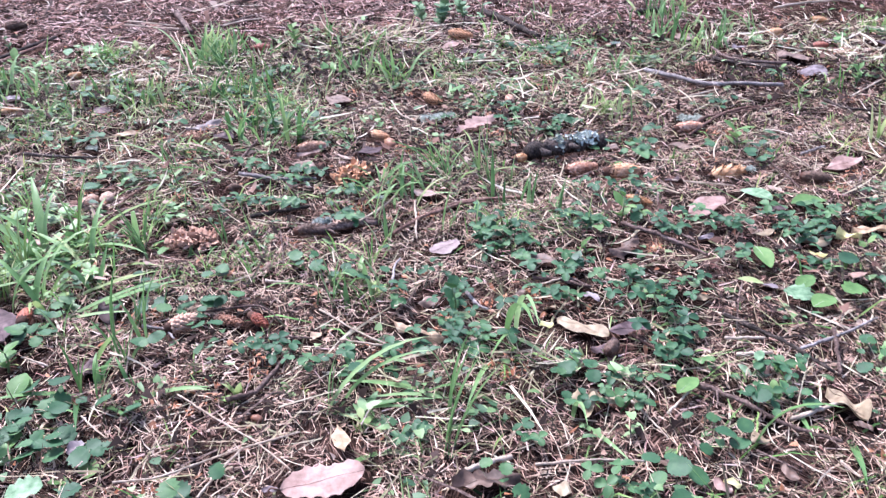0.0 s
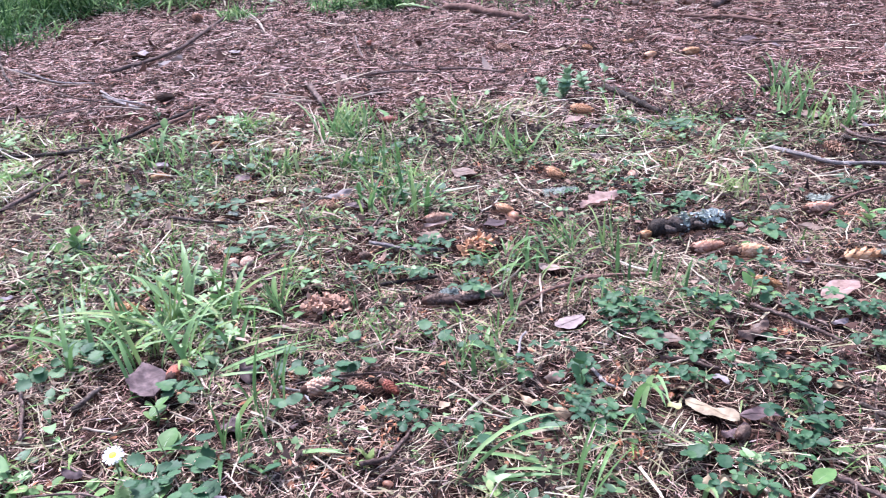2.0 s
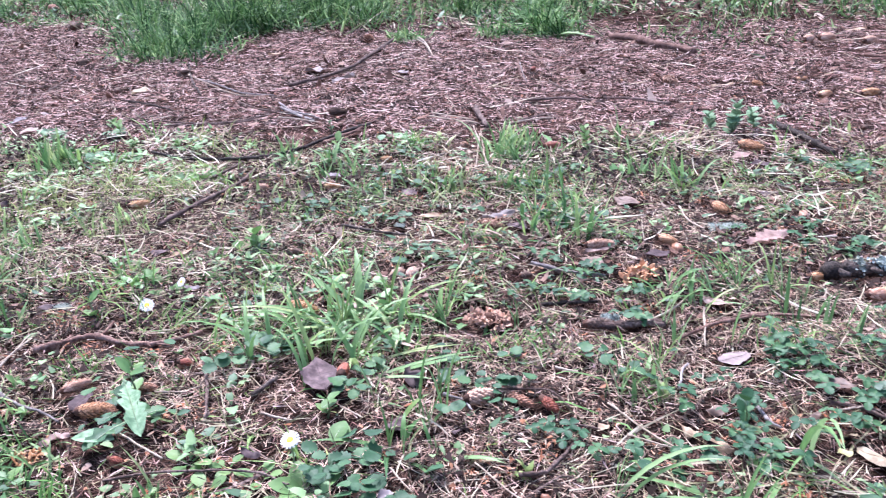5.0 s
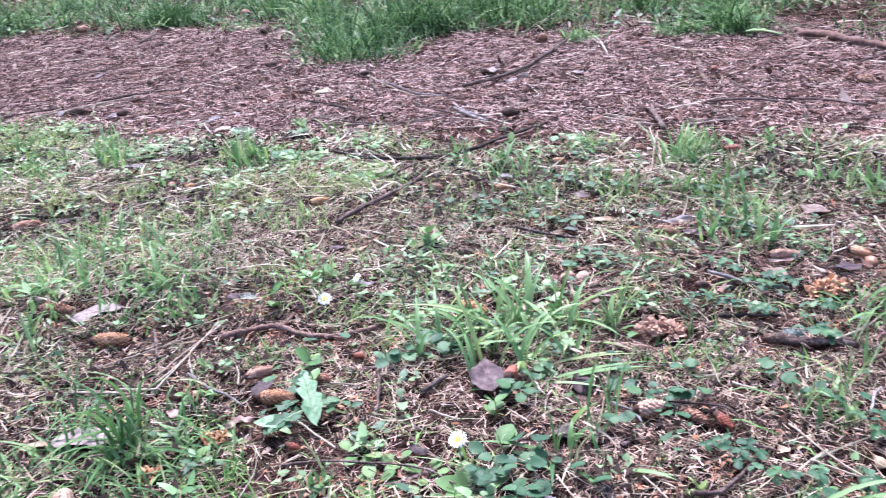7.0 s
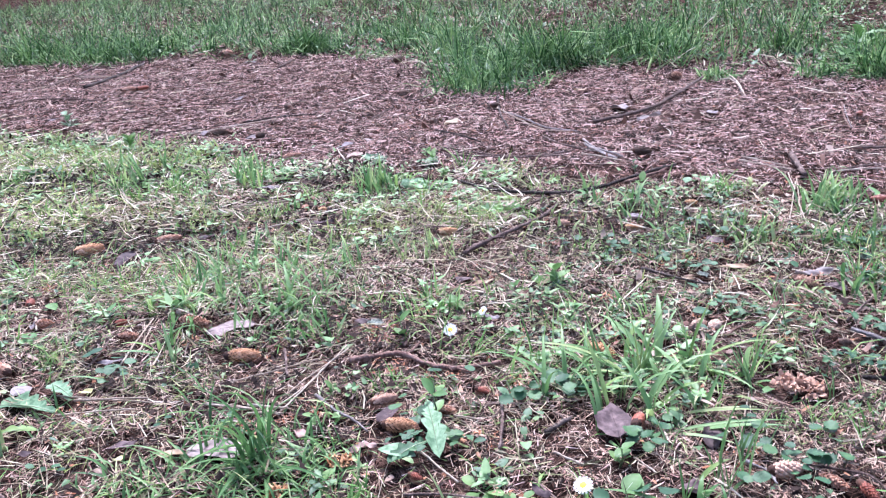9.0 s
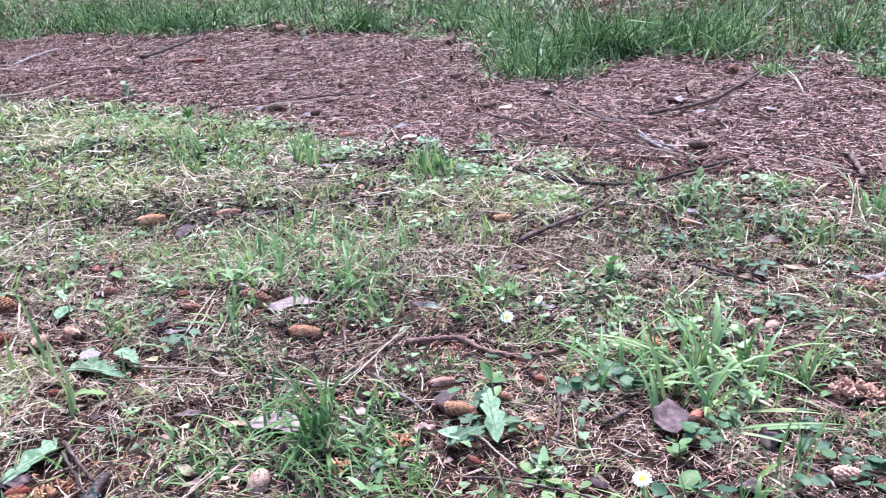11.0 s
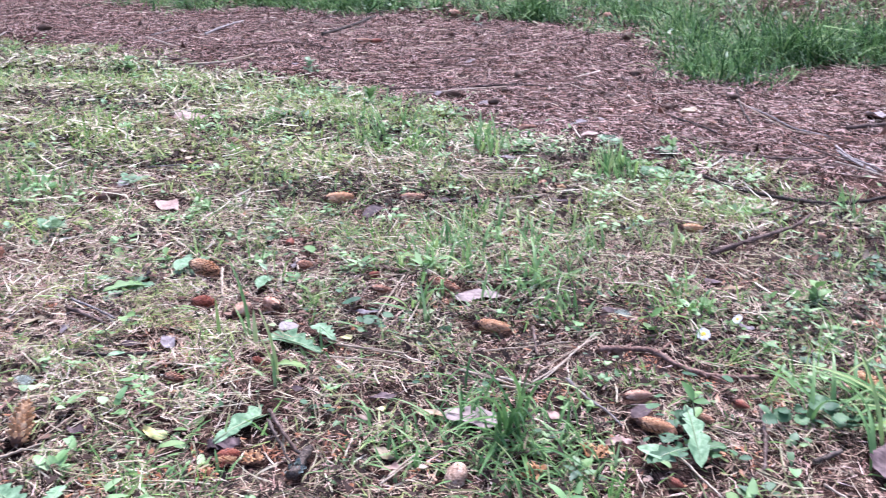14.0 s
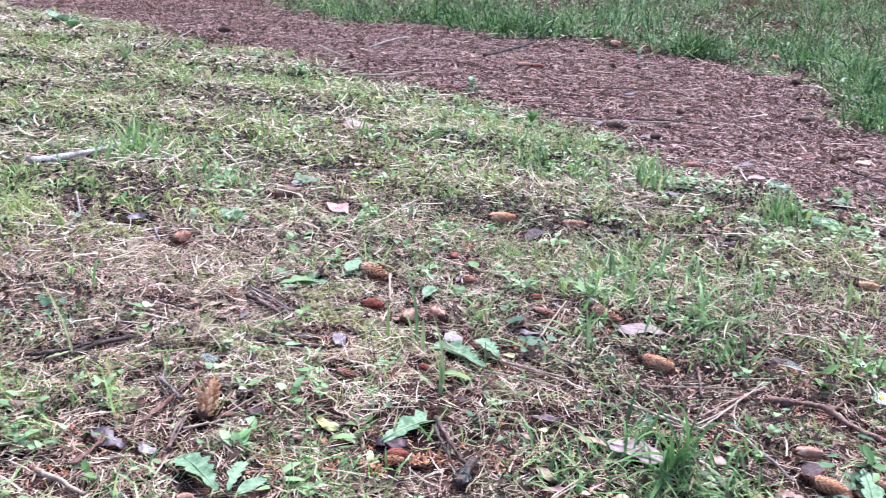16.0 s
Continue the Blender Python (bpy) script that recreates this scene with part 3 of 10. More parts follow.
def spruce_cone(x, y, length, az, width=0.42, material=CONE_ORANGE, flare=26, n=120, label="spruce cone with open orange-brown scales on the needles", tilt=0, split=True, seed=0, sink=0.20, name="spruce_cone", gap=0.9):
    """A lying cone: a core, and scales in a spiral; near ones carry each scale as a part."""
    r = random.Random(seed * 11 + 2)
    cover(x, y, length * 1.05, az, length * width * 0.5)
    if math.hypot(x + 0.2, y) > 1.5:
        n = min(n, 110)
    width *= 1.1
    rad = length * width / 2
    split = split and n <= 80 and math.hypot(x + 0.2, y) < 1.0
    key = round(width, 2)
    if key not in CORES:
        CORES[key] = tube([(s / 8 - 0.5, 0, 0) for s in range(9)], [girth(s / 8) * key / 2 * 0.66 for s in range(9)], 9, "cone_core")
    root = thing(name, x, y, label, "cone", "spruce cones", CORES[key], CONE_CORE, turned(az, tilt, (length, length, length), (0, 0, 0), r.uniform(0, 90)), rad * (1 - sink) + 0.006)
    V, Fc = [], []
    sz = 0.29 * (64 / n) ** 0.5 * 1.08
    for k in range(n):
        s = 0.03 + 0.92 * (k / n)
        a = 137.5 * k
        g = girth(s) * width / 2
        m = Matrix.Translation((s - 0.5, 0, 0)) @ pose(0, 0, 0, a, 0, 0) @ Matrix.Translation((0, 0, g * 0.62)) @ pose(0, 0, 0, 0, -min(28, 2 + flare * 0.62) * r.uniform(0.75, 1.25) * (1.1 - 0.4 * s), r.uniform(-7, 7))
        q = sz * (0.62 + 0.38 * girth(s)) * (width / 0.42) ** 0.6
        m = m @ Matrix.Diagonal((q * 0.72 * gap, q * 0.42 * gap, q * 0.7, 1))
        if split:
            part("scale", SCALE, material, root, m)
        else:
            o = len(V)
            V += [tuple(m @ v.co) for v in SCALE_LIGHT.vertices]
            Fc += [tuple(i + o for i in p.vertices) for p in SCALE_LIGHT.polygons]
    if not split:
        part("scaly_body", mesh("scaly_body", V, Fc), material, root)
    part("stub", tube([(-0.5, 0, 0), (-0.56, 0, 0.005)], (0.035, 0.03), 6, "stub"), BARK, root)
    return root


def nub(x, y, size, material=BERRY, label="small brown rounded cone tip on the ground", seed=0, name="cone_tip", category="cone"):
    """A small rounded closed cone or tip, lumpy."""
    cover(x, y, size, 0, size * 0.55)
    r = random.Random(seed)
    bm = bmesh.new()
    bmesh.ops.create_icosphere(bm, subdivisions=3, radius=0.5)
    for v in bm.verts:
        v.co *= 1 + 0.10 * math.sin(14 * v.co.x + seed) * math.sin(13 * v.co.y + 9 * v.co.z)
        v.co.x *= 1.25
    me = bpy.data.meshes.new(name)
    bm.to_mesh(me)
    bm.free()
    me.polygons.foreach_set("use_smooth", [True] * len(me.polygons))
    return thing(name, x, y, label, category, "cone tips", me, material, turned(r.uniform(0, 360), r.uniform(-15, 25), (size, size * 0.85, size * 0.8)), size * 0.3)


# ---- sticks ----
def stick(points, r0, r1, material=BARK, label="thin bare brown twig lying on the needles", lift_by=0.010, bumps=0.2, twigs=0, seed=0, name="twig", side_material=None):
    """points: plan places along the stick; r0, r1: radii in metres."""
    r = random.Random(seed * 41 + 9)
    if name == "twig":
        r0, r1 = r0 * 0.88, r1 * 0.82
    for (ax, ay, *_), (bx, by, *_) in zip(points, points[1:]):
        cover((ax + bx) / 2, (ay + by) / 2, math.hypot(bx - ax, by - ay), math.degrees(math.atan2(by - ay, bx - ax)), max(r0, r1) * 1.1)
    x0, y0 = points[0][0], points[0][1]
    z0 = float(lift(x0, y0))
    ctl = []
    for i, p in enumerate(points):
        z = p[2] if len(p) > 2 else lift_by + r.uniform(0, 0.004)
        ctl.append((p[0] - x0, p[1] - y0, float(lift(p[0], p[1])) - z0 + z + max(r0, r1) * 0.6))
    pts = spline(ctl, 7)
    n = len(pts)
    wob = [Vector((r.uniform(-1, 1), r.uniform(-1, 1), r.uniform(-0.5, 0.5))) * min(max(r0, r1) * 0.45, 0.0014) for _ in pts]
    pts = [p + w for p, w in zip(pts, wob)]
    rad = [(r0 + (r1 - r0) * i / (n - 1)) * (1 + (0.32 if r.random() < 0.14 else 0)) for i in range(n)]
    root = thing(name, x0, y0, label, "twig", "fallen twigs", tube(pts, rad, 8, "bark", bumps, seed), material)
    for _ in range(twigs):
        i = r.randrange(2, n - 2)
        d = (pts[i + 1] - pts[i - 1]).normalized()
        out = (d * r.uniform(0.3, 0.9) + Vector((-d.y, d.x, 0)) * r.choice((-1, 1)) + Vector((0, 0, r.uniform(0.05, 0.4)))).normalized()
        L = r.uniform(0.012, 0.035)
        part("side_twig", tube([pts[i], pts[i] + out * L * 0.5, pts[i] + out * L + Vector((0, 0, -0.002))], (rad[i] * 0.55, rad[i] * 0.42, rad[i] * 0.25), 6, "side_twig", 0.1, i), side_material or material, root)
    return root


def straw(points, mm=1.6, material=WOOD_PALE, label="pale dry grass stalk lying over the litter", seed=0):
    return stick(points, mm / 2000, mm / 2600, material, label, 0.010, 0.05, 0, seed, "dry_stalk")


def lichen(x, y, size, material=LICHEN, label="pale grey-green tuft of lichen", seed=0, n=120, flat=1.0, z=0.010):
    """A tuft of small curled, forked strips."""
    r = random.Random(seed * 3 + 1)
    V, Fc = [], []
    for _ in range(n):
        a, e, L = r.uniform(0, 6.283), r.uniform(0.1, 1.3), size * r.uniform(0.12, 0.34)
        p = Vector((r.uniform(-0.5, 0.5) * size, r.uniform(-0.3, 0.3) * size, 0.0))
        d = Vector((math.cos(a) * math.cos(e), math.sin(a) * math.cos(e), math.sin(e) * flat))
        w = size * r.uniform(0.016, 0.04)
        for fork in (-0.5, 0.5):
            side = Vector((-math.sin(a), math.cos(a), 0.3))
            o = len(V)
            for i in range(4):
                s = i / 3
                q = p + d * L * s + side * fork * L * s * s + Vector((0, 0, -0.4 * L * s * s))
                V += [q - side * w * (1 - 0.4 * s), q + Vector((0, 0, w * 0.5)), q + side * w * (1 - 0.4 * s)]
            for i in range(3):
                Fc += [(o + i * 3, o + i * 3 + 1, o + i * 3 + 4, o + i * 3 + 3), (o + i * 3 + 1, o + i * 3 + 2, o + i * 3 + 5, o + i * 3 + 4)]
    cover(x, y, size, 0, size * 0.4)
    return thing("lichen_tuft", x, y, label, "lichen", "lichen tufts", mesh("lichen", V, Fc), material, None, z)


def lichen_crust(x, y, length, az, radius, z, material, label, seed=0, n=170):
    """Crumbly rosettes of small cupped lobes over the upper side of a log."""
    r = random.Random(seed * 7 + 5)
    V, Fc = [], []
    for _ in range(n):
        u = r.triangular(-0.5, 0.5, 0) * length
        th = r.gauss(0.3, 0.7)
        R = radius * (1.0 + abs(r.gauss(0, 0.16)))
        m = Matrix.Translation((u, 0, 0)) @ pose(0, 0, 0, math.degrees(th), 0, 0) @ Matrix.Translation((0, 0, R)) @ pose(0, 0, 0, r.uniform(-50, 50), r.uniform(-50, 50), r.uniform(0, 360))
        q = r.uniform(0.0016, 0.0040)
        o = len(V)
        V += [tuple(m @ Vector((0, 0, -q * 0.35)))]
        for i in range(7):
            a = i * 6.283 / 7
            e = q * r.uniform(0.65, 1.2)
            V += [tuple(m @ Vector((math.cos(a) * e, math.sin(a) * e, q * r.uniform(-0.1, 0.35))))]
        Fc += [(o, o + 1 + i, o + 1 + (i + 1) % 7) for i in range(7)]
    return thing("lichen_tuft", x, y, label, "lichen", "lichen tufts", mesh("lichen", V, Fc, False), material, turned(az), z)


def chewed_cone(x, y, size, material, label, seed=0, n=46, high=0.45, bit=1.0):
    """A cone that has fallen apart: a ragged heap of loose, curled scales round a stump of core."""
    r = random.Random(seed * 5 + 3)
    cover(x, y, size, 0, size * 0.45)
    az = r.uniform(0, 180)
    root = thing("spruce_cone", x, y, label, "cone", "spruce cones", tube([(-0.34, 0.03, 0), (0, 0, 0.04), (0.3, -0.04, 0.0)], (0.09, 0.13, 0.06), 8, "cone_core", 0.2, seed), CONE_CORE, turned(az, 6, (size, size, size)), size * 0.14 + 0.006)
    V, Fc = [], []
    for _ in range(n):
        a, d = r.uniform(0, 6.283), 0.5 * math.sqrt(r.random())
        m = Matrix.Translation((d * math.cos(a), d * 0.7 * math.sin(a), high * (0.42 - 1.3 * d * d) * r.uniform(0.2, 1.0) - 0.03)) @ pose(0, 0, 0, r.uniform(-50, 50), r.uniform(-65, 25), r.uniform(0, 360))
        q = r.uniform(0.16, 0.30) * bit
        m = m @ Matrix.Diagonal((q, q * 0.62, q * 1.1, 1))
        o = len(V)
        V += [tuple(m @ v.co) for v in SCALE_LIGHT.vertices]
        Fc += [tuple(i + o for i in p.vertices) for p in SCALE_LIGHT.polygons]
    part("scaly_body", mesh("scaly_body", V, Fc), material, root)
    return root


PETAL_MESH = mesh("petal", *leaf_grid(lambda s, side: 0.13 * (0.6 + 0.45 * s) * (1 if s < 0.9 else 0.7), 5, 2, 0.1, 0.05, 0.0, 0))


def daisy(x, y, height, size, lean, az, label="white daisy with a yellow centre", seed=0):
    """lean: degrees by which the flower faces away from straight up, towards az."""
    r = random.Random(seed)
    root = thing("daisy", x, y, label, "flower", "daisies")
    top = Vector((0.004, 0.0, height))
    part("stem", tube([(0, 0, -0.003), (0.005, 0.002, height * 0.5), top], (0.0011, 0.001, 0.0011), 6, "stem"), STEM, root)
    head = Matrix.Translation(top) @ pose(0, 0, 0, 0, 0, az) @ pose(0, 0, 0, 0, lean, 0)
    dome = [(0.0, 0.0)] + [(math.sin(t * 0.32), 1 - math.cos(t * 0.32)) for t in range(1, 6)]
    V = [(rr * size * 0.21 * math.cos(a * 0.5236), rr * size * 0.21 * math.sin(a * 0.5236), size * (0.10 - 0.09 * zz)) for rr, zz in dome[1:] for a in range(12)] + [(0, 0, size * 0.10)]
    Fc = [(i * 12 + a, (i + 1) * 12 + a, (i + 1) * 12 + (a + 1) % 12, i * 12 + (a + 1) % 12) for i in range(4) for a in range(12)] + [(60, a, (a + 1) % 12) for a in range(12)]
    part("disc", mesh("disc", V, Fc), DISC, root, head, "yellow domed centre")
    for k in range(30):
        L = size * 0.33 * r.uniform(0.92, 1.05)
        a = 360 * k / 30 + r.uniform(-4, 4)
        part("petal", PETAL_MESH, PETAL, root, head @ turned(a, 10 * (k % 2) + r.uniform(-6, 8), (L, L * 1.45, L), (0.15 * size * math.cos(radians(a)), 0.15 * size * math.sin(radians(a)), 0.001 * (k % 2))), "narrow white petal")
    return root


# ---- the ground: one sheet to the horizon ----
def ground_sheet():
    def axis(a, b, step):
        inner = np.arange(a, b + step / 2, step)
        out = np.cumsum(step * 1.35 ** np.arange(1, 32))
        return np.concatenate([(a - out)[::-1], inner, b + out])

    xs, ys = axis(-8.0, 2.0, 0.045), axis(-0.5, 6.0, 0.045)
    X, Y = np.meshgrid(xs, ys)
    near = np.clip(1 - (np.hypot(X + 3, Y - 2.5) - 8) / 10, 0, 1)
    rough = 0.0022 * np.sin(61 * X + 23 * Y) * np.sin(47 * Y - 31 * X) + 0.0016 * np.sin(97 * X - 71 * Y)
    Z = (lift(X, Y) + rough) * near
    n, m = len(xs), len(ys)
    i = (np.arange(m - 1)[:, None] * n + np.arange(n - 1)[None, :]).ravel()
    me = quads("ground", np.stack([X, Y, Z], -1), np.stack([i, i + 1, i + n + 1, i + n], -1))
    me.polygons.foreach_set("use_smooth", [True] * len(me.polygons))
    ob = dress(new("ground", me), SOIL)
    return tagged(ob, "forest floor of dark brown needle duff", "ground", kind="structure")


ground_sheet()


# ---- things, strewn as they lie ----

spruce_cone(-0.306, 0.917, 0.037, -23, material=CONE_BROWN, seed=2, width=0.36, n=76)
spruce_cone(-0.271, 0.915, 0.033, -47, material=CONE_RED, seed=3, width=0.5, flare=3, n=80, label='small closed reddish cone on the needles')
dry_leaf(-0.173, 0.657, 0.074, 12, material=PINK_LEAF, seed=4, shape=crenate, width=0.6, label='large pinkish tan leaf lying flat on litter', tilt=3, curl=0.03)
lone_leaf(-0.439, 0.64, 0.032, 16, kind='lobed', width=0.9, label='broad pale green lobed leaf', name='lobed_leaf')
rosette(-0.394, 0.676, 4, 0.022, seed=5, kind='oval', material=HERB, rise=18, width=1.15)
lone_leaf(-0.49, 0.779, 0.031, 81, kind='oval', material=HERB, width=1.2, label='broad rounded green leaf above the litter', name='herb_leaf', tilt=25)
lone_leaf(-0.528, 0.84, 0.023, 67, kind='oval', material=HERB, width=1.3, label='broad rounded green leaf above the litter', name='herb_leaf', tilt=10)
herb(-0.143, 0.73, 0.017, 6, 0.011, seed=6, material=GRASS_PALE, label='tiny yellow-green seedling on the litter')
dry_leaf(-0.162, 0.711, 0.043, -76, material=TAN_LEAF, seed=7, width=0.4)
dry_leaf(-0.219, 0.652, 0.014, 13, material=GREY_LEAF, seed=8, width=0.6)
dry_leaf(-0.451, 0.953, 0.058, -67, material=MAUVE_LEAF, seed=9, width=0.4, curl=0.08)
dry_leaf(-0.363, 0.833, 0.012, -3, material=MAUVE_LEAF, seed=10, width=0.6)
nub(-0.247, 0.753, 0.01, BERRY, seed=11)
nub(-0.444, 0.968, 0.009, BERRY, seed=12)
stick([(-0.277, 0.767), (-0.25, 0.788), (-0.234, 0.835), (-0.224, 0.861)], 0.003, 0.002, BARK, seed=13, twigs=3, label='crooked grey-brown twig in the litter')
straw([(-0.204, 0.933), (-0.156, 0.891), (-0.11, 0.853)], 2.4, WOOD_PALE, seed=14)
straw([(-0.328, 0.78), (-0.287, 0.747), (-0.245, 0.715), (-0.203, 0.672)], 2.0, WOOD_PALE, seed=15)
straw([(-0.356, 0.662), (-0.318, 0.67), (-0.263, 0.697), (-0.201, 0.724)], 2.0, WOOD_PALE, seed=16)
straw([(-0.279, 0.643), (-0.265, 0.673), (-0.251, 0.704)], 2.2, WOOD_PALE, seed=17)
straw([(-0.414, 0.753), (-0.378, 0.717)], 2.0, WOOD_PALE, seed=18)
straw([(-0.511, 0.855), (-0.476, 0.836)], 2.2, WOOD_PALE, seed=19)
straw([(-0.513, 0.82), (-0.445, 0.716)], 1.6, WOOD_PALE, seed=20)
straw([(-0.276, 1), (-0.247, 0.992)], 3.0, WOOD_PALE, seed=21)
straw([(-0.177, 0.877), (-0.128, 0.861)], 2.6, WOOD_PALE, seed=22)
straw([(-0.443, 1.076), (-0.388, 0.804)], 1.6, WOOD_PALE, seed=23)
stick([(-0.4, 0.912), (-0.374, 0.903), (-0.355, 0.879)], 0.0020, 0.0013, BARK_GREY, seed=24)
stick([(-0.257, 0.878), (-0.232, 0.88), (-0.207, 0.881)], 0.0018, 0.0013, BARK, seed=25)
stick([(-0.339, 0.936), (-0.275, 0.94), (-0.245, 0.915)], 0.0015, 0.0010, BARK, seed=26)
grass_tuft(-0.273, 0.786, 0.027, 7, 0.003, 'up', GRASS_PALE, seed=27, width=1.5, label='short yellow-green grass shoot')
single_blades(-0.39, 0.884, [('up', 0.102, -3, 9), ('up', 0.074, 177, 5), ('up', 0.05, 177, 5)], GRASS, seed=28)
single_blades(-0.416, 0.869, [('up', 0.073, -3, 9), ('up', 0.051, 177, 6), ('up', 0.124, -3, 6)], GRASS, seed=29)
single_blades(-0.513, 0.941, [('low', 0.1, -9, 7), ('low', 0.158, 19, 6), ('up', 0.04, -3, 5)], GRASS, seed=30)
single_blades(-0.43, 0.795, [('up', 0.073, 177, 7), ('up', 0.069, -3, 6), ('up', 0.062, -3, 5), ('low', 0.086, -70, 6)], GRASS_DARK, seed=31)
single_blades(-0.37, 0.798, [('low', 0.077, -13, 8), ('low', 0.044, -105, 5), ('up', 0.029, 177, 5)], GRASS, seed=32)
single_blades(-0.484, 0.801, [('low', 0.087, -32, 7), ('low', 0.035, -107, 6)], GRASS, seed=33)
single_blades(-0.585, 0.991, [('up', 0.078, 0, 5), ('up', 0.045, 177, 5), ('up', 0.04, -3, 5), ('up', 0.05, -3, 5)], GRASS_PALE, seed=34)
single_blades(-0.488, 0.898, [('low', 0.058, -22, 6), ('up', 0.073, -3, 5), ('up', 0.056, 177, 5)], GRASS, seed=35)
single_blades(-0.177, 0.768, [('arch', 0.141, 9, 8), ('arch', 0.132, 1, 7), ('low', 0.115, -6, 8), ('low', 0.098, -14, 6), ('up', 0.067, -3, 6), ('up', 0.073, -3, 4)], GRASS, seed=36)
single_blades(-0.129, 0.703, [('low', 0.051, -32, 7), ('low', 0.06, -133, 6)], GRASS_DARK, seed=37)
single_blades(-0.197, 0.995, [('up', 0.051, 177, 5), ('up', 0.041, -3, 5), ('low', 0.077, -172, 5), ('arch', 0.079, -54, 5)], GRASS, seed=38)
single_blades(-0.143, 0.97, [('up', 0.043, -3, 6), ('up', 0.035, 177, 5), ('up', 0.021, -3, 6)], GRASS, seed=39)
grass_tuft(-0.403, 0.838, 0.042, 9, 0.025, 'arch', GRASS_DARK, seed=40)
grass_tuft(-0.359, 1.09, 0.033, 8, 0.025, 'up', GRASS, seed=41)
clover(-0.355, 0.946, 5, seed=42, kind='lobed', size=0.014, spread=0.035)
clover(-0.32, 0.944, 5, seed=43, kind='lobed', size=0.014, spread=0.035)
clover(-0.514, 0.911, 5, seed=44, kind='lobed', size=0.014, spread=0.035)
clover(-0.324, 0.894, 3, seed=45, kind='lobed', size=0.012, spread=0.02)
clover(-0.364, 0.938, 3, seed=46, kind='lobed', size=0.012, spread=0.02)
clover(-0.372, 0.927, 3, seed=47, kind='lobed', size=0.012, spread=0.02)
clover(-0.505, 0.922, 3, seed=48, kind='lobed', size=0.012, spread=0.02)
clover(-0.526, 0.901, 3, seed=49, kind='lobed', size=0.012, spread=0.02)
clover(-0.207, 0.821, 4, seed=50, size=0.011, spread=0.022)
clover(-0.169, 0.832, 4, seed=51, size=0.011, spread=0.022)
clover(-0.122, 0.833, 4, seed=52, size=0.011, spread=0.022)
clover(-0.094, 0.862, 4, seed=53, size=0.011, spread=0.022)
clover(-0.275, 0.853, 4, seed=54, size=0.011, spread=0.022)
clover(-0.245, 0.853, 4, seed=55, size=0.011, spread=0.022)
clover(-0.22, 1.008, 4, seed=56, kind='crenate', size=0.014, spread=0.035)
clover(-0.168, 0.996, 4, seed=57, kind='crenate', size=0.014, spread=0.035)
clover(-0.239, 1.013, 4, seed=58, kind='crenate', size=0.014, spread=0.035)
clover(-0.442, 0.71, 5, seed=59, kind='lobed', size=0.015, spread=0.035)
clover(-0.417, 0.703, 5, seed=60, kind='lobed', size=0.015, spread=0.035)
clover(-0.463, 0.726, 5, seed=61, kind='lobed', size=0.015, spread=0.035)
clover(-0.296, 0.657, 5, seed=62, kind='lobed', size=0.015, spread=0.035)
clover(-0.461, 0.748, 5, seed=63, kind='lobed', size=0.015, spread=0.035)
clover(-0.453, 0.771, 5, seed=64, kind='lobed', size=0.015, spread=0.035)
clover(-0.36, 0.749, 3, seed=65, kind='crenate', size=0.016, spread=0.03)
clover(-0.091, 1.014, 3, seed=66, size=0.01, spread=0.02)
clover(-0.092, 0.715, 3, seed=67, size=0.01, spread=0.02)
clover(-0.067, 1.017, 3, seed=68, size=0.01, spread=0.02)
herb(-0.16, 0.816, 0.022, 4, 0.013, seed=69, kind='oval')
herb(-0.145, 0.838, 0.009, 3, 0.01, seed=70, kind='oval')
herb(-0.127, 0.844, 0.013, 4, 0.01, seed=71, kind='oval')
herb(-0.221, 0.791, 0.017, 3, 0.009, seed=72)

dry_leaf(0.087, 0.878, 0.063, -36, material=PALE_LEAF, seed=73, width=0.36, shape=roundish, label='curled cream-coloured leaf on the needles', curl=0.06)
dry_leaf(0.058, 0.921, 0.042, -77, material=PALE_LEAF, seed=74, width=0.35, tilt=40)
dry_leaf(0.049, 0.886, 0.018, 28, material=YELLOW_LEAF, seed=77, width=0.75, label='small yellow-green leaf on the litter')
lone_leaf(0.158, 0.751, 0.036, 45, kind='oval', material=HERB, width=0.85, tilt=6, name='herb_leaf', label='pale green oval leaf lying on the litter')
lone_leaf(0.342, 0.889, 0.038, 35, kind='oval', material=HERB, width=1.1, tilt=5, name='herb_leaf', label='fresh green oval leaf lying on the litter')
lone_leaf(0.345, 0.903, 0.032, 129, kind='lobed', material=DANDELION, tilt=5, name='lobed_leaf', label='pale green lobed leaf')
lone_leaf(0.338, 0.924, 0.034, 44, kind='oval', material=HERB, tilt=15, name='herb_leaf', label='fresh green leaf on the litter')
lone_leaf(0.385, 0.913, 0.028, 15, kind='lobed', material=HERB, tilt=5, name='lobed_leaf', label='green lobed leaf in the litter')
lone_leaf(0.325, 1.028, 0.05, -89, kind='oval', material=HERB, width=0.75, tilt=8, name='herb_leaf', label='narrow fresh green leaf')
lone_leaf(0.279, 0.954, 0.029, -17, kind='oval', material=GRASS_PALE, width=0.7, tilt=4, name='herb_leaf', label='yellowing green leaf on the litter')
dry_leaf(0.066, 0.749, 0.047, -88, material=PALE_LEAF, seed=78, width=0.5, curl=0.12, label='curled yellow dry leaf')
dry_leaf(0.089, 0.756, 0.037, 8, material=PALE_LEAF, seed=79, width=0.45, curl=0.12)
dry_leaf(0.313, 0.731, 0.055, -73, material=PALE_LEAF, seed=80, width=0.46, curl=0.14, label='curled cream dry leaf')
dry_leaf(0.218, 0.692, 0.024, -84, material=PALE_LEAF, seed=81, width=0.6)
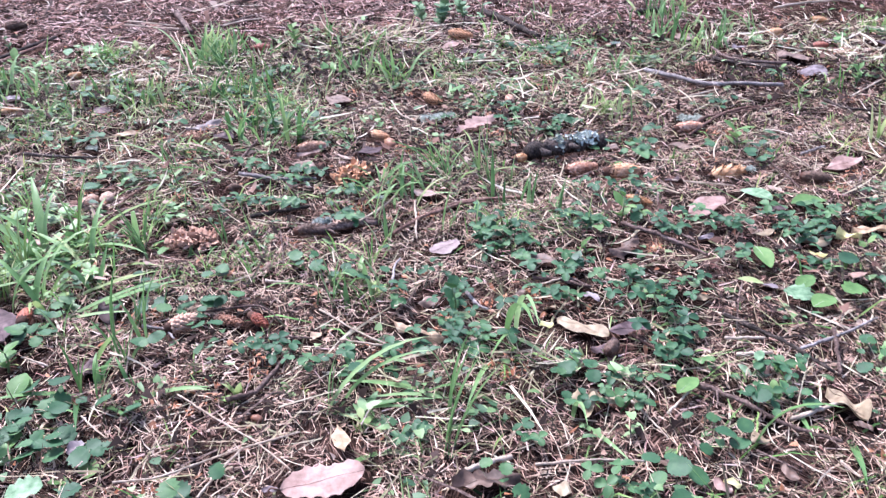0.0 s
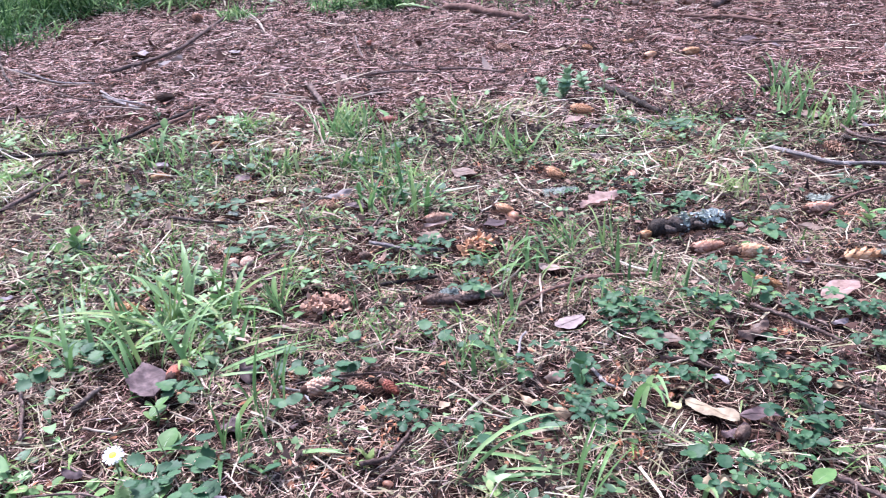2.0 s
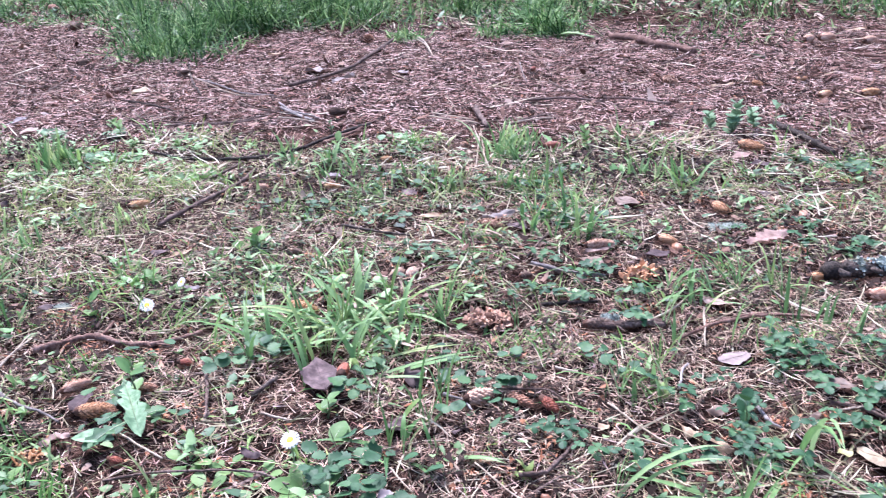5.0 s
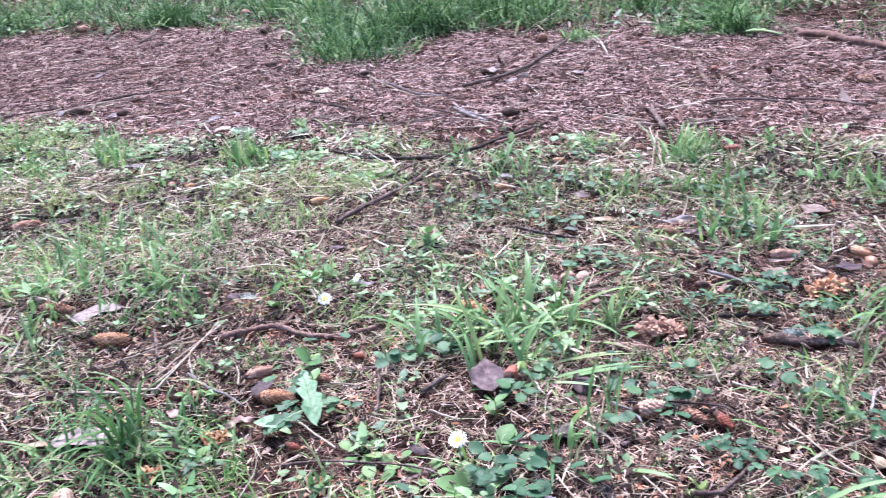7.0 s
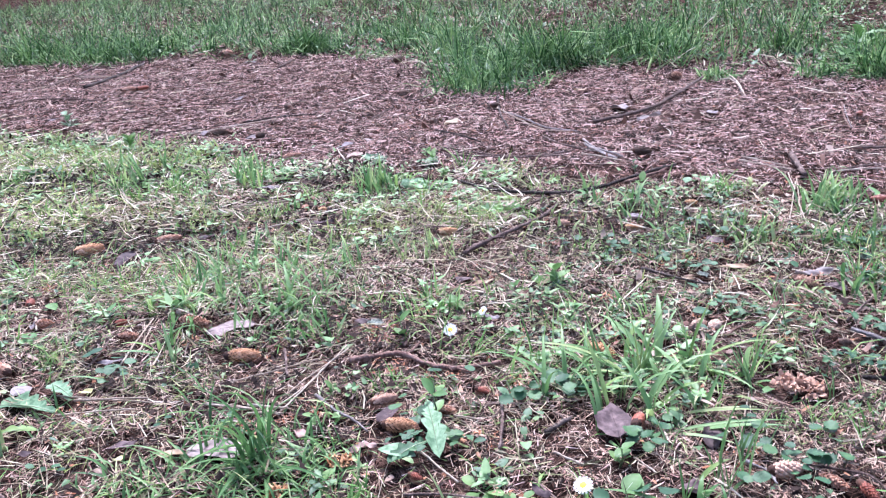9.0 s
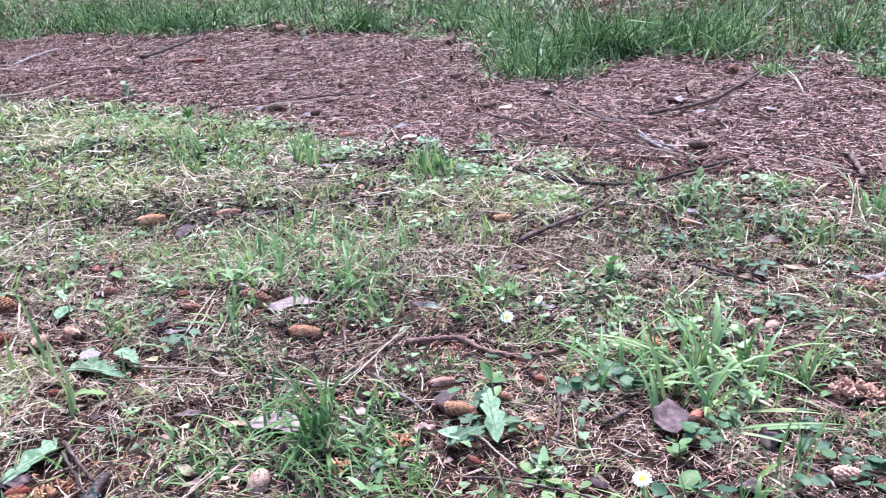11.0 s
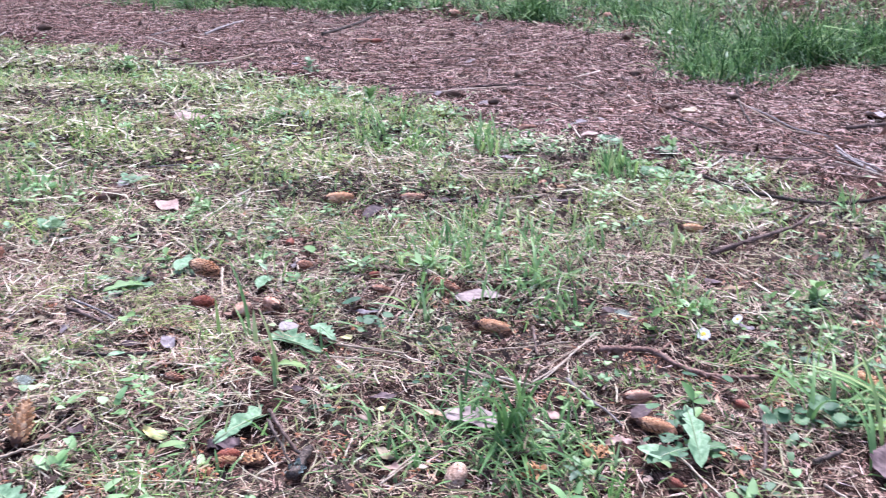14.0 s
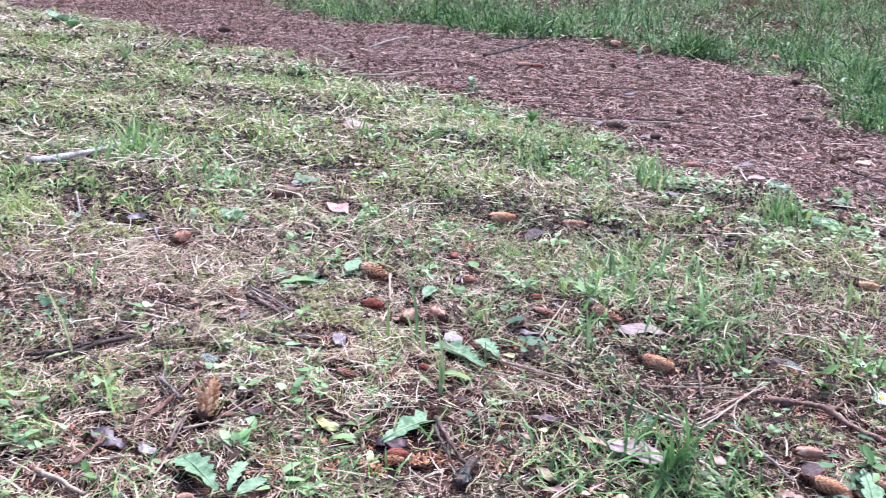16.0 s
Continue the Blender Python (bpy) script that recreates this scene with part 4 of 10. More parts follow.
dry_leaf(0.168, 0.637, 0.018, -46, material=PINK_LEAF, seed=82, width=0.7)
dry_leaf(0.177, 0.639, 0.016, -7, material=YELLOW_LEAF, seed=83, width=0.6, label='small yellow leaf on the litter')
dry_leaf(0.031, 0.635, 0.018, -37, material=PALE_LEAF, seed=84, width=0.8, curl=0.1)
dry_leaf(-0.032, 0.647, 0.06, 12, material=BROWN_LEAF, seed=85, width=0.5, shape=oakish, label='large dark brown dead leaf', curl=0.09)
dry_leaf(0.134, 0.665, 0.026, -19, material=BROWN_LEAF, seed=86, width=0.4)
dry_leaf(0.314, 0.699, 0.017, -42, material=BROWN_LEAF, seed=87, width=0.6)
dry_leaf(0.316, 0.947, 0.017, -33, material=GREY_LEAF, seed=88, width=0.5)
dry_leaf(0.108, 0.942, 0.024, -49, material=GREY_LEAF, seed=89, width=0.5)
dry_leaf(0.212, 0.898, 0.012, -15, material=WHITE_LEAF, seed=91, width=0.8)
dry_leaf(0.182, 0.868, 0.012, -39, material=TAN_LEAF, seed=92, width=0.6)
dry_leaf(0.028, 0.961, 0.016, 50, material=BROWN_LEAF, seed=93, width=0.6)
dry_leaf(0.234, 0.93, 0.025, 16, material=PALE_LEAF, seed=95, width=0.4)
dry_leaf(0.399, 1.018, 0.022, -29, material=YELLOW_LEAF, seed=96, width=0.5)
dry_leaf(0.229, 0.648, 0.021, -68, material=BROWN_LEAF, seed=97, width=0.6)
stick([(0.246, 0.897), (0.271, 0.862), (0.293, 0.832), (0.32, 0.778)], 0.0030, 0.0020, BARK_DARK, seed=98, twigs=3)
stick([(0.351, 0.855), (0.337, 0.813), (0.323, 0.772)], 0.0030, 0.0022, BARK, seed=99, twigs=1)
stick([(0.305, 0.823), (0.351, 0.84), (0.401, 0.864)], 0.0022, 0.0015, BARK_GREY, seed=100)
stick([(0.183, 0.771), (0.215, 0.74), (0.238, 0.711), (0.262, 0.691), (0.285, 0.675)], 0.0030, 0.0018, BARK, seed=101, twigs=4)
straw([(-0.051, 0.657), (-0.033, 0.667), (-0.008, 0.674)], 5.5, WOOD_PALE, seed=102)
straw([(0.012, 0.664), (0.062, 0.668), (0.108, 0.668)], 2.4, WOOD_PALE, seed=103)
straw([(0.114, 0.75), (0.137, 0.698)], 2.0, WOOD_PALE, seed=104)
straw([(0.144, 0.732), (0.174, 0.761)], 2.6, WOOD_PALE, seed=105)
straw([(0.233, 0.846), (0.276, 0.848)], 3.0, WOOD_PALE, seed=106)
straw([(0.236, 0.817), (0.273, 0.818)], 4.5, WOOD_PALE, seed=107)
straw([(0.252, 0.71), (0.28, 0.72), (0.308, 0.731)], 4.5, WOOD_PALE, seed=108)
straw([(0.05, 0.973), (0.088, 0.984)], 2.5, WOOD_PALE, seed=109)
straw([(0.13, 1.042), (0.129, 0.96), (0.104, 0.896)], 1.4, WOOD_PALE, seed=110)
straw([(-0.026, 0.677), (0.015, 0.732)], 1.6, WOOD_PALE, seed=111)
straw([(0.275, 0.656), (0.283, 0.634)], 2.2, WOOD_PALE, seed=112)
stick([(-0.036, 0.969), (-0.025, 0.935), (-0.012, 0.922)], 0.0025, 0.0015, BARK_GREY, seed=113)
stick([(0.134, 0.858), (0.169, 0.815)], 0.0018, 0.0013, BARK_RED, seed=114)
stick([(0.209, 0.676), (0.238, 0.646)], 0.0013, 0.0010, BARK, seed=115)
stick([(0.052, 0.986), (0.088, 0.98), (0.111, 0.961)], 0.0020, 0.0015, BARK, seed=116)
stick([(0.189, 0.987), (0.224, 0.967), (0.282, 0.977)], 0.0015, 0.0010, BARK, seed=117)
single_blades(-0.065, 0.69, [('up', 0.124, -3, 9), ('up', 0.125, -3, 6), ('up', 0.082, -3, 6)], GRASS, seed=118)
single_blades(0.009, 0.883, [('arch', 0.185, -85, 8), ('low', 0.073, -64, 6), ('arch', 0.119, -68, 5)], GRASS, seed=119)
single_blades(0.061, 0.736, [('low', 0.092, -66, 6), ('arch', 0.094, -89, 6)], GRASS, seed=120)
single_blades(0.217, 0.685, [('arch', 0.117, -46, 8)], GRASS, seed=121)
single_blades(0.305, 0.693, [('low', 0.079, -104, 7)], GRASS, seed=122)
single_blades(-0.011, 0.838, [('low', 0.132, -105, 6), ('low', 0.036, -57, 5)], GRASS, seed=123)
single_blades(-0.025, 0.698, [('up', 0.03, -3, 7)], GRASS_PALE, seed=124)
single_blades(0.27, 0.738, [('low', 0.065, -96, 6)], GRASS, seed=125)
clover(0.152, 0.977, 5, seed=126, size=0.0125, spread=0.026)
clover(0.182, 0.949, 5, seed=127, size=0.0125, spread=0.026)
clover(0.185, 0.916, 5, seed=128, size=0.0125, spread=0.026)
clover(0.149, 0.922, 5, seed=129, size=0.0125, spread=0.026)
clover(0.155, 0.843, 5, seed=130, size=0.0125, spread=0.026)
clover(0.181, 0.835, 5, seed=131, size=0.0125, spread=0.026)
clover(0.156, 0.796, 5, seed=132, size=0.0125, spread=0.026)
clover(0.043, 0.936, 4, seed=133, size=0.0115, spread=0.022)
clover(0.078, 0.934, 4, seed=134, size=0.0115, spread=0.022)
clover(0.021, 0.905, 4, seed=135, size=0.0115, spread=0.022)
clover(-0.052, 0.883, 4, seed=136, size=0.0115, spread=0.022)
clover(0.293, 1.001, 4, seed=137, size=0.0115, spread=0.022)
clover(0.106, 1.012, 4, seed=138, size=0.0115, spread=0.022)
clover(0.268, 0.789, 4, seed=139, size=0.0115, spread=0.022)
clover(0.278, 0.776, 4, seed=140, size=0.0115, spread=0.022)
clover(0.195, 0.686, 3, seed=141, kind='crenate', size=0.016, spread=0.022)
clover(0.118, 0.648, 3, seed=142, kind='crenate', size=0.016, spread=0.022)
clover(0.137, 0.64, 3, seed=143, kind='crenate', size=0.016, spread=0.022)
clover(0.417, 0.984, 3, seed=144, kind='crenate', size=0.016, spread=0.022)
clover(0.236, 0.746, 3, seed=145, kind='crenate', size=0.016, spread=0.022)
clover(0.099, 0.628, 4, seed=146, size=0.011, spread=0.022)
clover(0.014, 0.692, 4, seed=147, size=0.011, spread=0.022)
clover(0.075, 0.638, 4, seed=148, size=0.011, spread=0.022)
clover(0.239, 0.738, 4, seed=149, size=0.011, spread=0.022)
clover(0.079, 0.751, 4, seed=150, size=0.011, spread=0.022)
clover(0.11, 0.741, 4, seed=151, size=0.011, spread=0.022)
clover(-0.054, 0.967, 4, seed=152, size=0.011, spread=0.024)
clover(-0.051, 0.894, 4, seed=153, size=0.011, spread=0.024)
clover(-0.057, 0.857, 4, seed=154, size=0.011, spread=0.024)
clover(0.088, 0.99, 4, seed=155, size=0.011, spread=0.024)
clover(0.195, 0.858, 4, seed=156, size=0.011, spread=0.024)
clover(0.375, 0.987, 4, seed=157, size=0.011, spread=0.024)
clover(0.123, 0.785, 4, seed=158, size=0.011, spread=0.024)
clover(0.074, 0.982, 4, seed=159, size=0.011, spread=0.024)
clover(0.127, 0.979, 4, seed=160, size=0.011, spread=0.024)
clover(0.225, 0.973, 4, seed=161, size=0.011, spread=0.024)
clover(0.238, 0.938, 4, seed=162, size=0.011, spread=0.024)
clover(-0.016, 0.629, 4, seed=163, kind='lobed', size=0.011, spread=0.03)
clover(0.047, 0.758, 4, seed=164, kind='lobed', size=0.011, spread=0.03)
clover(0.173, 0.708, 4, seed=165, kind='lobed', size=0.011, spread=0.03)
clover(0.267, 0.725, 4, seed=166, kind='lobed', size=0.011, spread=0.03)
clover(0.371, 0.798, 4, seed=167, kind='lobed', size=0.011, spread=0.03)
clover(0.365, 0.818, 4, seed=168, kind='lobed', size=0.011, spread=0.03)
herb(0.24, 0.787, 0.027, 3, 0.016, seed=169, kind='oval', material=DANDELION, label='small pale green herb')
herb(0.245, 0.745, 0.017, 3, 0.014, seed=170)
herb(0.203, 0.633, 0.01, 4, 0.009, seed=171)
herb(0.118, 1.051, 0.016, 5, 0.014, seed=172, material=HERB)
herb(0.463, 1.031, 0.017, 4, 0.014, seed=173)
grass_tuft(0.092, 0.82, 0.018, 14, 0.016, 'up', GRASS_PALE, seed=174, width=0.5, label='soft bright green moss-like shoots')
grass_tuft(0.096, 0.683, 0.016, 10, 0.025, 'arch', GRASS_DARK, seed=175, width=0.5)

spruce_cone(0.153, 1.303, 0.051, 13, material=CONE_BROWN, seed=176, width=0.42, label='brown spruce cone beside a lichen-covered stick')
spruce_cone(0.208, 1.276, 0.054, 8, material=CONE_TAN, seed=177, width=0.5, gap=0.84, flare=14, n=130, label='large open orange spruce cone')
spruce_cone(0.214, 1.183, 0.038, -35, material=CONE_ORANGE, seed=178, width=0.4)
spruce_cone(0.486, 1.245, 0.043, -19, material=CONE_DARK, seed=180, width=0.48, flare=36)
spruce_cone(0.365, 1.274, 0.059, 17, material=CONE_ORANGE, seed=181, width=0.3, flare=55, n=41, sink=0.6, label='broken orange cone with few scales remaining')
spruce_cone(-0.001, 2.069, 0.06, -32, material=CONE_TAN, seed=182, width=0.42, split=False)
spruce_cone(0.469, 1.764, 0.058, -79, material=CONE_PALE, seed=183, width=0.45, split=False, n=64)
spruce_cone(0.074, 1.629, 0.029, 88, material=CONE_PALE, seed=184, width=0.64, flare=30, n=84, split=False, label='small spruce cone half sunk in the litter')
spruce_cone(0.701, 2.03, 0.052, 30, material=CONE_ORANGE, seed=186, width=0.44, split=False, flare=20)
spruce_cone(0.763, 1.928, 0.04, 12, material=CONE_RED, seed=187, width=0.5, split=False)
spruce_cone(0.844, 2.134, 0.04, -27, material=CONE_ORANGE, seed=188, width=0.5, split=False)
dry_leaf(0.006, 1.507, 0.088, 45, material=PINK_LEAF, seed=189, width=0.55, shape=oakish, label='pale pink dry leaf on clover')
dry_leaf(0.303, 1.159, 0.065, 30, material=PINK_LEAF, seed=190, width=0.6, label='broad pale pink dry leaf')
dry_leaf(0.552, 1.301, 0.072, 23, material=PINK_LEAF, seed=191, width=0.42, tilt=3)
dry_leaf(0.685, 1.761, 0.076, 36, material=GREY_LEAF, seed=192, width=0.7)
dry_leaf(-0.024, 2.001, 0.051, 32, material=PINK_LEAF, seed=193, width=0.6)
dry_leaf(0.018, 1.95, 0.057, 16, material=MAUVE_LEAF, seed=194, width=0.45)
dry_leaf(0.015, 1.767, 0.035, -26, material=MAUVE_LEAF, seed=195, width=0.6)
dry_leaf(0.214, 1.404, 0.041, -50, material=BROWN_LEAF, seed=196, width=0.55)
dry_leaf(0.324, 1.389, 0.048, -16, material=BROWN_LEAF, seed=197, width=0.4)
dry_leaf(0.456, 1.062, 0.039, 12, material=YELLOW_LEAF, seed=198, width=0.5, curl=0.15, label='crumpled yellow dry leaf')
dry_leaf(0.41, 1.052, 0.04, 4, material=PALE_LEAF, seed=199, width=0.5, curl=0.12)
dry_leaf(0.487, 1.075, 0.04, -22, material=TAN_LEAF, seed=200, width=0.5, curl=0.1)
dry_leaf(0.592, 1.928, 0.038, 17, material=GREY_LEAF, seed=201, width=0.6)
dry_leaf(0.4, 1.154, 0.029, -59, material=MAUVE_LEAF, seed=202, width=0.5)
dry_leaf(0.681, 1.86, 0.082, -63, material=BROWN_LEAF, seed=203, width=0.5)
dry_leaf(0.277, 1.073, 0.025, 21, material=GREY_LEAF, seed=204, width=0.5)
dry_leaf(0.356, 1.082, 0.026, 8, material=PALE_LEAF, seed=205, width=0.5)
dry_leaf(0.901, 1.948, 0.061, -91, material=MAUVE_LEAF, seed=206, width=0.7)
dry_leaf(0.277, 1.249, 0.026, -56, material=MAUVE_LEAF, seed=207, width=0.7)
dry_leaf(0.511, 2.05, 0.079, 50, material=BROWN_LEAF, seed=208, width=0.6)
lichen(0.403, 1.293, 0.02, LICHEN, seed=215)
lichen(0.342, 2.002, 0.02, LICHEN_BLUE, seed=216)
stick([(0.353, 1.434), (0.422, 1.512), (0.48, 1.55), (0.538, 1.561)], 0.0025, 0.0018, BARK_RED, seed=219, twigs=1)
stick([(0.535, 1.936), (0.549, 1.837), (0.653, 1.801)], 0.0035, 0.0040, BARK, seed=220, twigs=2)
straw([(0.782, 2.258), (0.879, 2.286), (0.984, 2.307)], 6, WOOD_PALE, seed=221)
stick([(0.438, 1.324), (0.447, 1.269), (0.449, 1.209)], 0.0020, 0.0015, BARK, seed=222)
stick([(0.43, 1.23), (0.452, 1.261), (0.471, 1.284)], 0.0015, 0.0010, BARK, seed=223)
straw([(0.685, 1.59), (0.783, 1.68)], 3.4, WOOD_PALE, seed=225)
straw([(-0.058, 1.184), (-0.009, 1.208), (0.052, 1.219)], 4.5, BARK_RED, seed=226)
stick([(0.202, 1.129), (0.236, 1.084), (0.257, 1.052)], 0.0025, 0.0020, BARK, seed=227)
straw([(0.404, 1.631), (0.463, 1.651)], 3, WOOD_PALE, seed=228)
stick([(0.631, 1.574), (0.655, 1.532), (0.711, 1.508)], 0.0030, 0.0025, BARK_DARK, seed=229, twigs=2)
stick([(0.454, 1.529), (0.565, 1.58)], 0.0015, 0.0010, BARK_RED, seed=230)
stick([(0.06, 1.581), (0.16, 1.479)], 0.0013, 0.0010, BARK, seed=231)
stick([(0.512, 1.434), (0.601, 1.517)], 0.0015, 0.0010, BARK, seed=232)
stick([(0.275, 1.241), (0.358, 1.222)], 0.0015, 0.0012, WOOD_PALE, seed=233)
stick([(0.5, 1.338), (0.548, 1.366)], 0.0025, 0.0020, BARK_GREY, seed=234)
grass_tuft(0.56, 2.063, 0.091, 46, 0.087, 'up', GRASS, seed=235, label='bright fresh green grass clump')
grass_tuft(0.502, 1.932, 0.057, 12, 0.026, 'up', GRASS_PALE, seed=236)
grass_tuft(0.228, 1.586, 0.042, 16, 0.035, 'up', GRASS_PALE, seed=237, label='short yellow-green grass tuft')
grass_tuft(0.443, 1.909, 0.037, 8, 0.034, 'arch', GRASS, seed=238)
single_blades(0.279, 1.515, [('up', 0.107, 176, 5), ('up', 0.074, 176, 4)], GRASS, seed=239)
single_blades(0.633, 1.377, [('up', 0.083, 176, 14), ('up', 0.097, -4, 12), ('up', 0.04, 176, 12), ('up', 0.085, 176, 12)], GRASS_PALE, seed=240, label='broad-bladed pale grass shoot')
single_blades(0.014, 1.267, [('up', 0.11, 176, 8), ('up', 0.049, 176, 7), ('up', 0.058, 176, 6), ('up', 0.067, 176, 6)], GRASS, seed=241)
single_blades(0.022, 1.191, [('up', 0.047, 176, 7), ('up', 0.037, 176, 6)], GRASS_DARK, seed=242)
single_blades(0.054, 1.213, [('up', 0.071, -4, 8), ('up', 0.042, 176, 7), ('up', 0.025, -4, 5)], GRASS_DARK, seed=243)
single_blades(0.091, 1.186, [('up', 0.06, -4, 8), ('up', 0.035, 176, 6)], GRASS, seed=244)
single_blades(-0.043, 1.148, [('up', 0.053, -4, 8), ('up', 0.041, 176, 7)], GRASS, seed=245)
single_blades(0.243, 1.536, [('up', 0.055, -5, 6), ('up', 0.06, 175, 5)], GRASS_PALE, seed=246)
clover(0.319, 1.679, 6, seed=247, kind='lobed', size=0.013, spread=0.04)
clover(0.293, 1.659, 6, seed=248, kind='lobed', size=0.013, spread=0.04)
clover(0.326, 1.645, 6, seed=249, kind='lobed', size=0.013, spread=0.04)
clover(0.417, 1.544, 6, seed=250, kind='lobed', size=0.013, spread=0.04)
clover(0.439, 1.573, 6, seed=251, kind='lobed', size=0.013, spread=0.04)
clover(0.201, 1.92, 6, seed=252, kind='lobed', size=0.013, spread=0.04)
clover(0.173, 1.894, 6, seed=253, kind='lobed', size=0.013, spread=0.04)
clover(0.071, 1.553, 5, seed=254, size=0.013, spread=0.035)
clover(0.151, 1.508, 5, seed=255, size=0.013, spread=0.035)
clover(0.129, 1.483, 5, seed=256, size=0.013, spread=0.035)
clover(0.051, 1.48, 5, seed=257, size=0.013, spread=0.035)
clover(0.088, 1.591, 5, seed=258, size=0.013, spread=0.035)
clover(0.155, 1.221, 5, seed=259, size=0.0125, spread=0.028)
clover(0.186, 1.187, 5, seed=260, size=0.0125, spread=0.028)
clover(0.237, 1.248, 5, seed=261, size=0.0125, spread=0.028)
clover(0.121, 1.11, 5, seed=262, size=0.0125, spread=0.028)
clover(0.144, 1.098, 5, seed=263, size=0.0125, spread=0.028)
clover(0.035, 1.105, 5, seed=264, size=0.0125, spread=0.028)
clover(0.021, 1.116, 5, seed=265, size=0.0125, spread=0.028)
clover(-0.007, 1.141, 5, seed=266, size=0.0125, spread=0.028)
clover(0.013, 1.074, 5, seed=267, size=0.0125, spread=0.028)
clover(0.038, 1.078, 5, seed=268, size=0.0125, spread=0.028)
clover(0.304, 1.099, 5, seed=269, size=0.0125, spread=0.028)
clover(0.287, 1.111, 5, seed=270, size=0.0125, spread=0.028)
clover(0.39, 1.104, 5, seed=271, size=0.0125, spread=0.028)
clover(0.408, 1.071, 5, seed=272, size=0.0125, spread=0.028)
clover(0.435, 1.09, 5, seed=273, size=0.0125, spread=0.028)
clover(0.386, 1.051, 5, seed=274, size=0.0125, spread=0.028)
clover(0.453, 1.122, 5, seed=275, size=0.0125, spread=0.028)
clover(0.517, 1.107, 5, seed=276, size=0.0125, spread=0.028)
clover(0.383, 1.11, 5, seed=277, size=0.0125, spread=0.028)
clover(0.5, 1.125, 5, seed=278, size=0.0125, spread=0.028)
clover(0.248, 1.38, 4, seed=279, kind='lobed', size=0.014, spread=0.035)
clover(0.287, 1.444, 4, seed=280, kind='lobed', size=0.014, spread=0.035)
clover(0.259, 1.348, 4, seed=281, kind='lobed', size=0.014, spread=0.035)
clover(0.213, 1.383, 4, seed=282, kind='lobed', size=0.014, spread=0.035)
clover(0.46, 1.413, 4, seed=283, kind='lobed', size=0.014, spread=0.035)
clover(0.456, 1.349, 4, seed=284, kind='lobed', size=0.014, spread=0.035)
clover(0.372, 1.387, 4, seed=285, kind='lobed', size=0.014, spread=0.035)
clover(0.425, 1.328, 4, seed=286, kind='lobed', size=0.014, spread=0.035)
clover(-0.037, 1.523, 4, seed=287, size=0.011, spread=0.025)
clover(0.059, 1.657, 4, seed=288, size=0.011, spread=0.025)
clover(0.597, 1.713, 4, seed=289, size=0.011, spread=0.025)
clover(-0.017, 1.066, 4, seed=290, size=0.011, spread=0.025)
clover(0.247, 1.091, 4, seed=291, size=0.011, spread=0.025)
clover(0.312, 1.077, 4, seed=292, size=0.011, spread=0.025)
clover(0.267, 1.112, 4, seed=293, size=0.011, spread=0.025)
clover(0.218, 1.093, 4, seed=294, size=0.011, spread=0.025)
clover(0.106, 1.145, 4, seed=295, size=0.011, spread=0.025)
lone_leaf(0.391, 1.16, 0.052, 120, kind='oval', material=DANDELION, width=1.0, tilt=4, name='herb_leaf', label='pale green leaf lying flat')
lone_leaf(0.413, 1.147, 0.058, 17, kind='oval', material=HERB, width=0.8, tilt=4, name='herb_leaf', label='green pointed leaf lying flat')
lone_leaf(0.248, 1.377, 0.05, -77, kind='oval', material=CLOVER, width=0.8, tilt=8, name='herb_leaf', label='dark green broad leaf')
herb(0.416, 1.385, 0.035, 6, 0.028, seed=296, kind='oval', material=HERB)
herb(0.177, 1.134, 0.04, 5, 0.022, seed=297, kind='oval')
herb(0.604, 1.606, 0.025, 6, 0.016, seed=298)
herb(0.21, 1.144, 0.014, 4, 0.016, seed=299)
herb(0.621, 1.75, 0.02, 7, 0.013, seed=300)
herb(0.735, 1.682, 0.035, 9, 0.017, seed=301)
herb(0.195, 1.282, 0.025, 4, 0.016, seed=302)
herb(0.151, 1.743, 0.012, 3, 0.012, seed=303)
herb(0.423, 1.83, 0.011, 3, 0.011, seed=304)

lone_leaf(-0.593, 1.284, 0.031, 37, kind='oval', material=CLOVER, width=1.5, tilt=4, name='herb_leaf', label='dark green rounded leaf')
chewed_cone(-0.192, 1.300, 0.058, CONE_TAN, 'broken orange-pink cone with ragged loose scales', seed=307, n=90, bit=0.75)
spruce_cone(-0.07, 1.649, 0.05, -56, material=CONE_TAN, seed=308, width=0.5, split=False, n=110, flare=8)
spruce_cone(-0.465, 1.475, 0.048, -26, material=CONE_PALE, seed=309, width=0.45, split=False)
spruce_cone(-0.16, 1.463, 0.039, -31, material=CONE_TAN, seed=310, width=0.5, split=False, n=110, flare=6)
nub(-0.14, 1.442, 0.022, BERRY, seed=311)
spruce_cone(-0.367, 1.277, 0.02, 24, material=CONE_DARK, seed=312, width=0.64, flare=30, n=84, split=False, label='dark rotten cone tip')
stick([(-0.216, 1.126), (-0.184, 1.139), (-0.148, 1.143)], 0.0055, 0.0045, BARK, seed=314, label='grey-brown stick beside a dark cone')
spruce_cone(-0.844, 1.641, 0.036, 19, material=CONE_ORANGE, seed=315, width=0.4, split=False)
spruce_cone(-0.793, 1.835, 0.028, 40, material=CONE_ORANGE, seed=316, width=0.5, split=False, n=64)
spruce_cone(-0.445, 2.012, 0.04, 27, material=CONE_RED, seed=317, width=0.5, split=False, n=64)
spruce_cone(-0.65, 1.994, 0.027, -31, material=CONE_PALE, seed=318, width=0.6, split=False, n=48)
chewed_cone(-0.388, 1.113, 0.062, CONE_PALE, 'flattened pinkish tan cone with loose flaky scales', seed=319, n=190, high=0.34, bit=0.6)
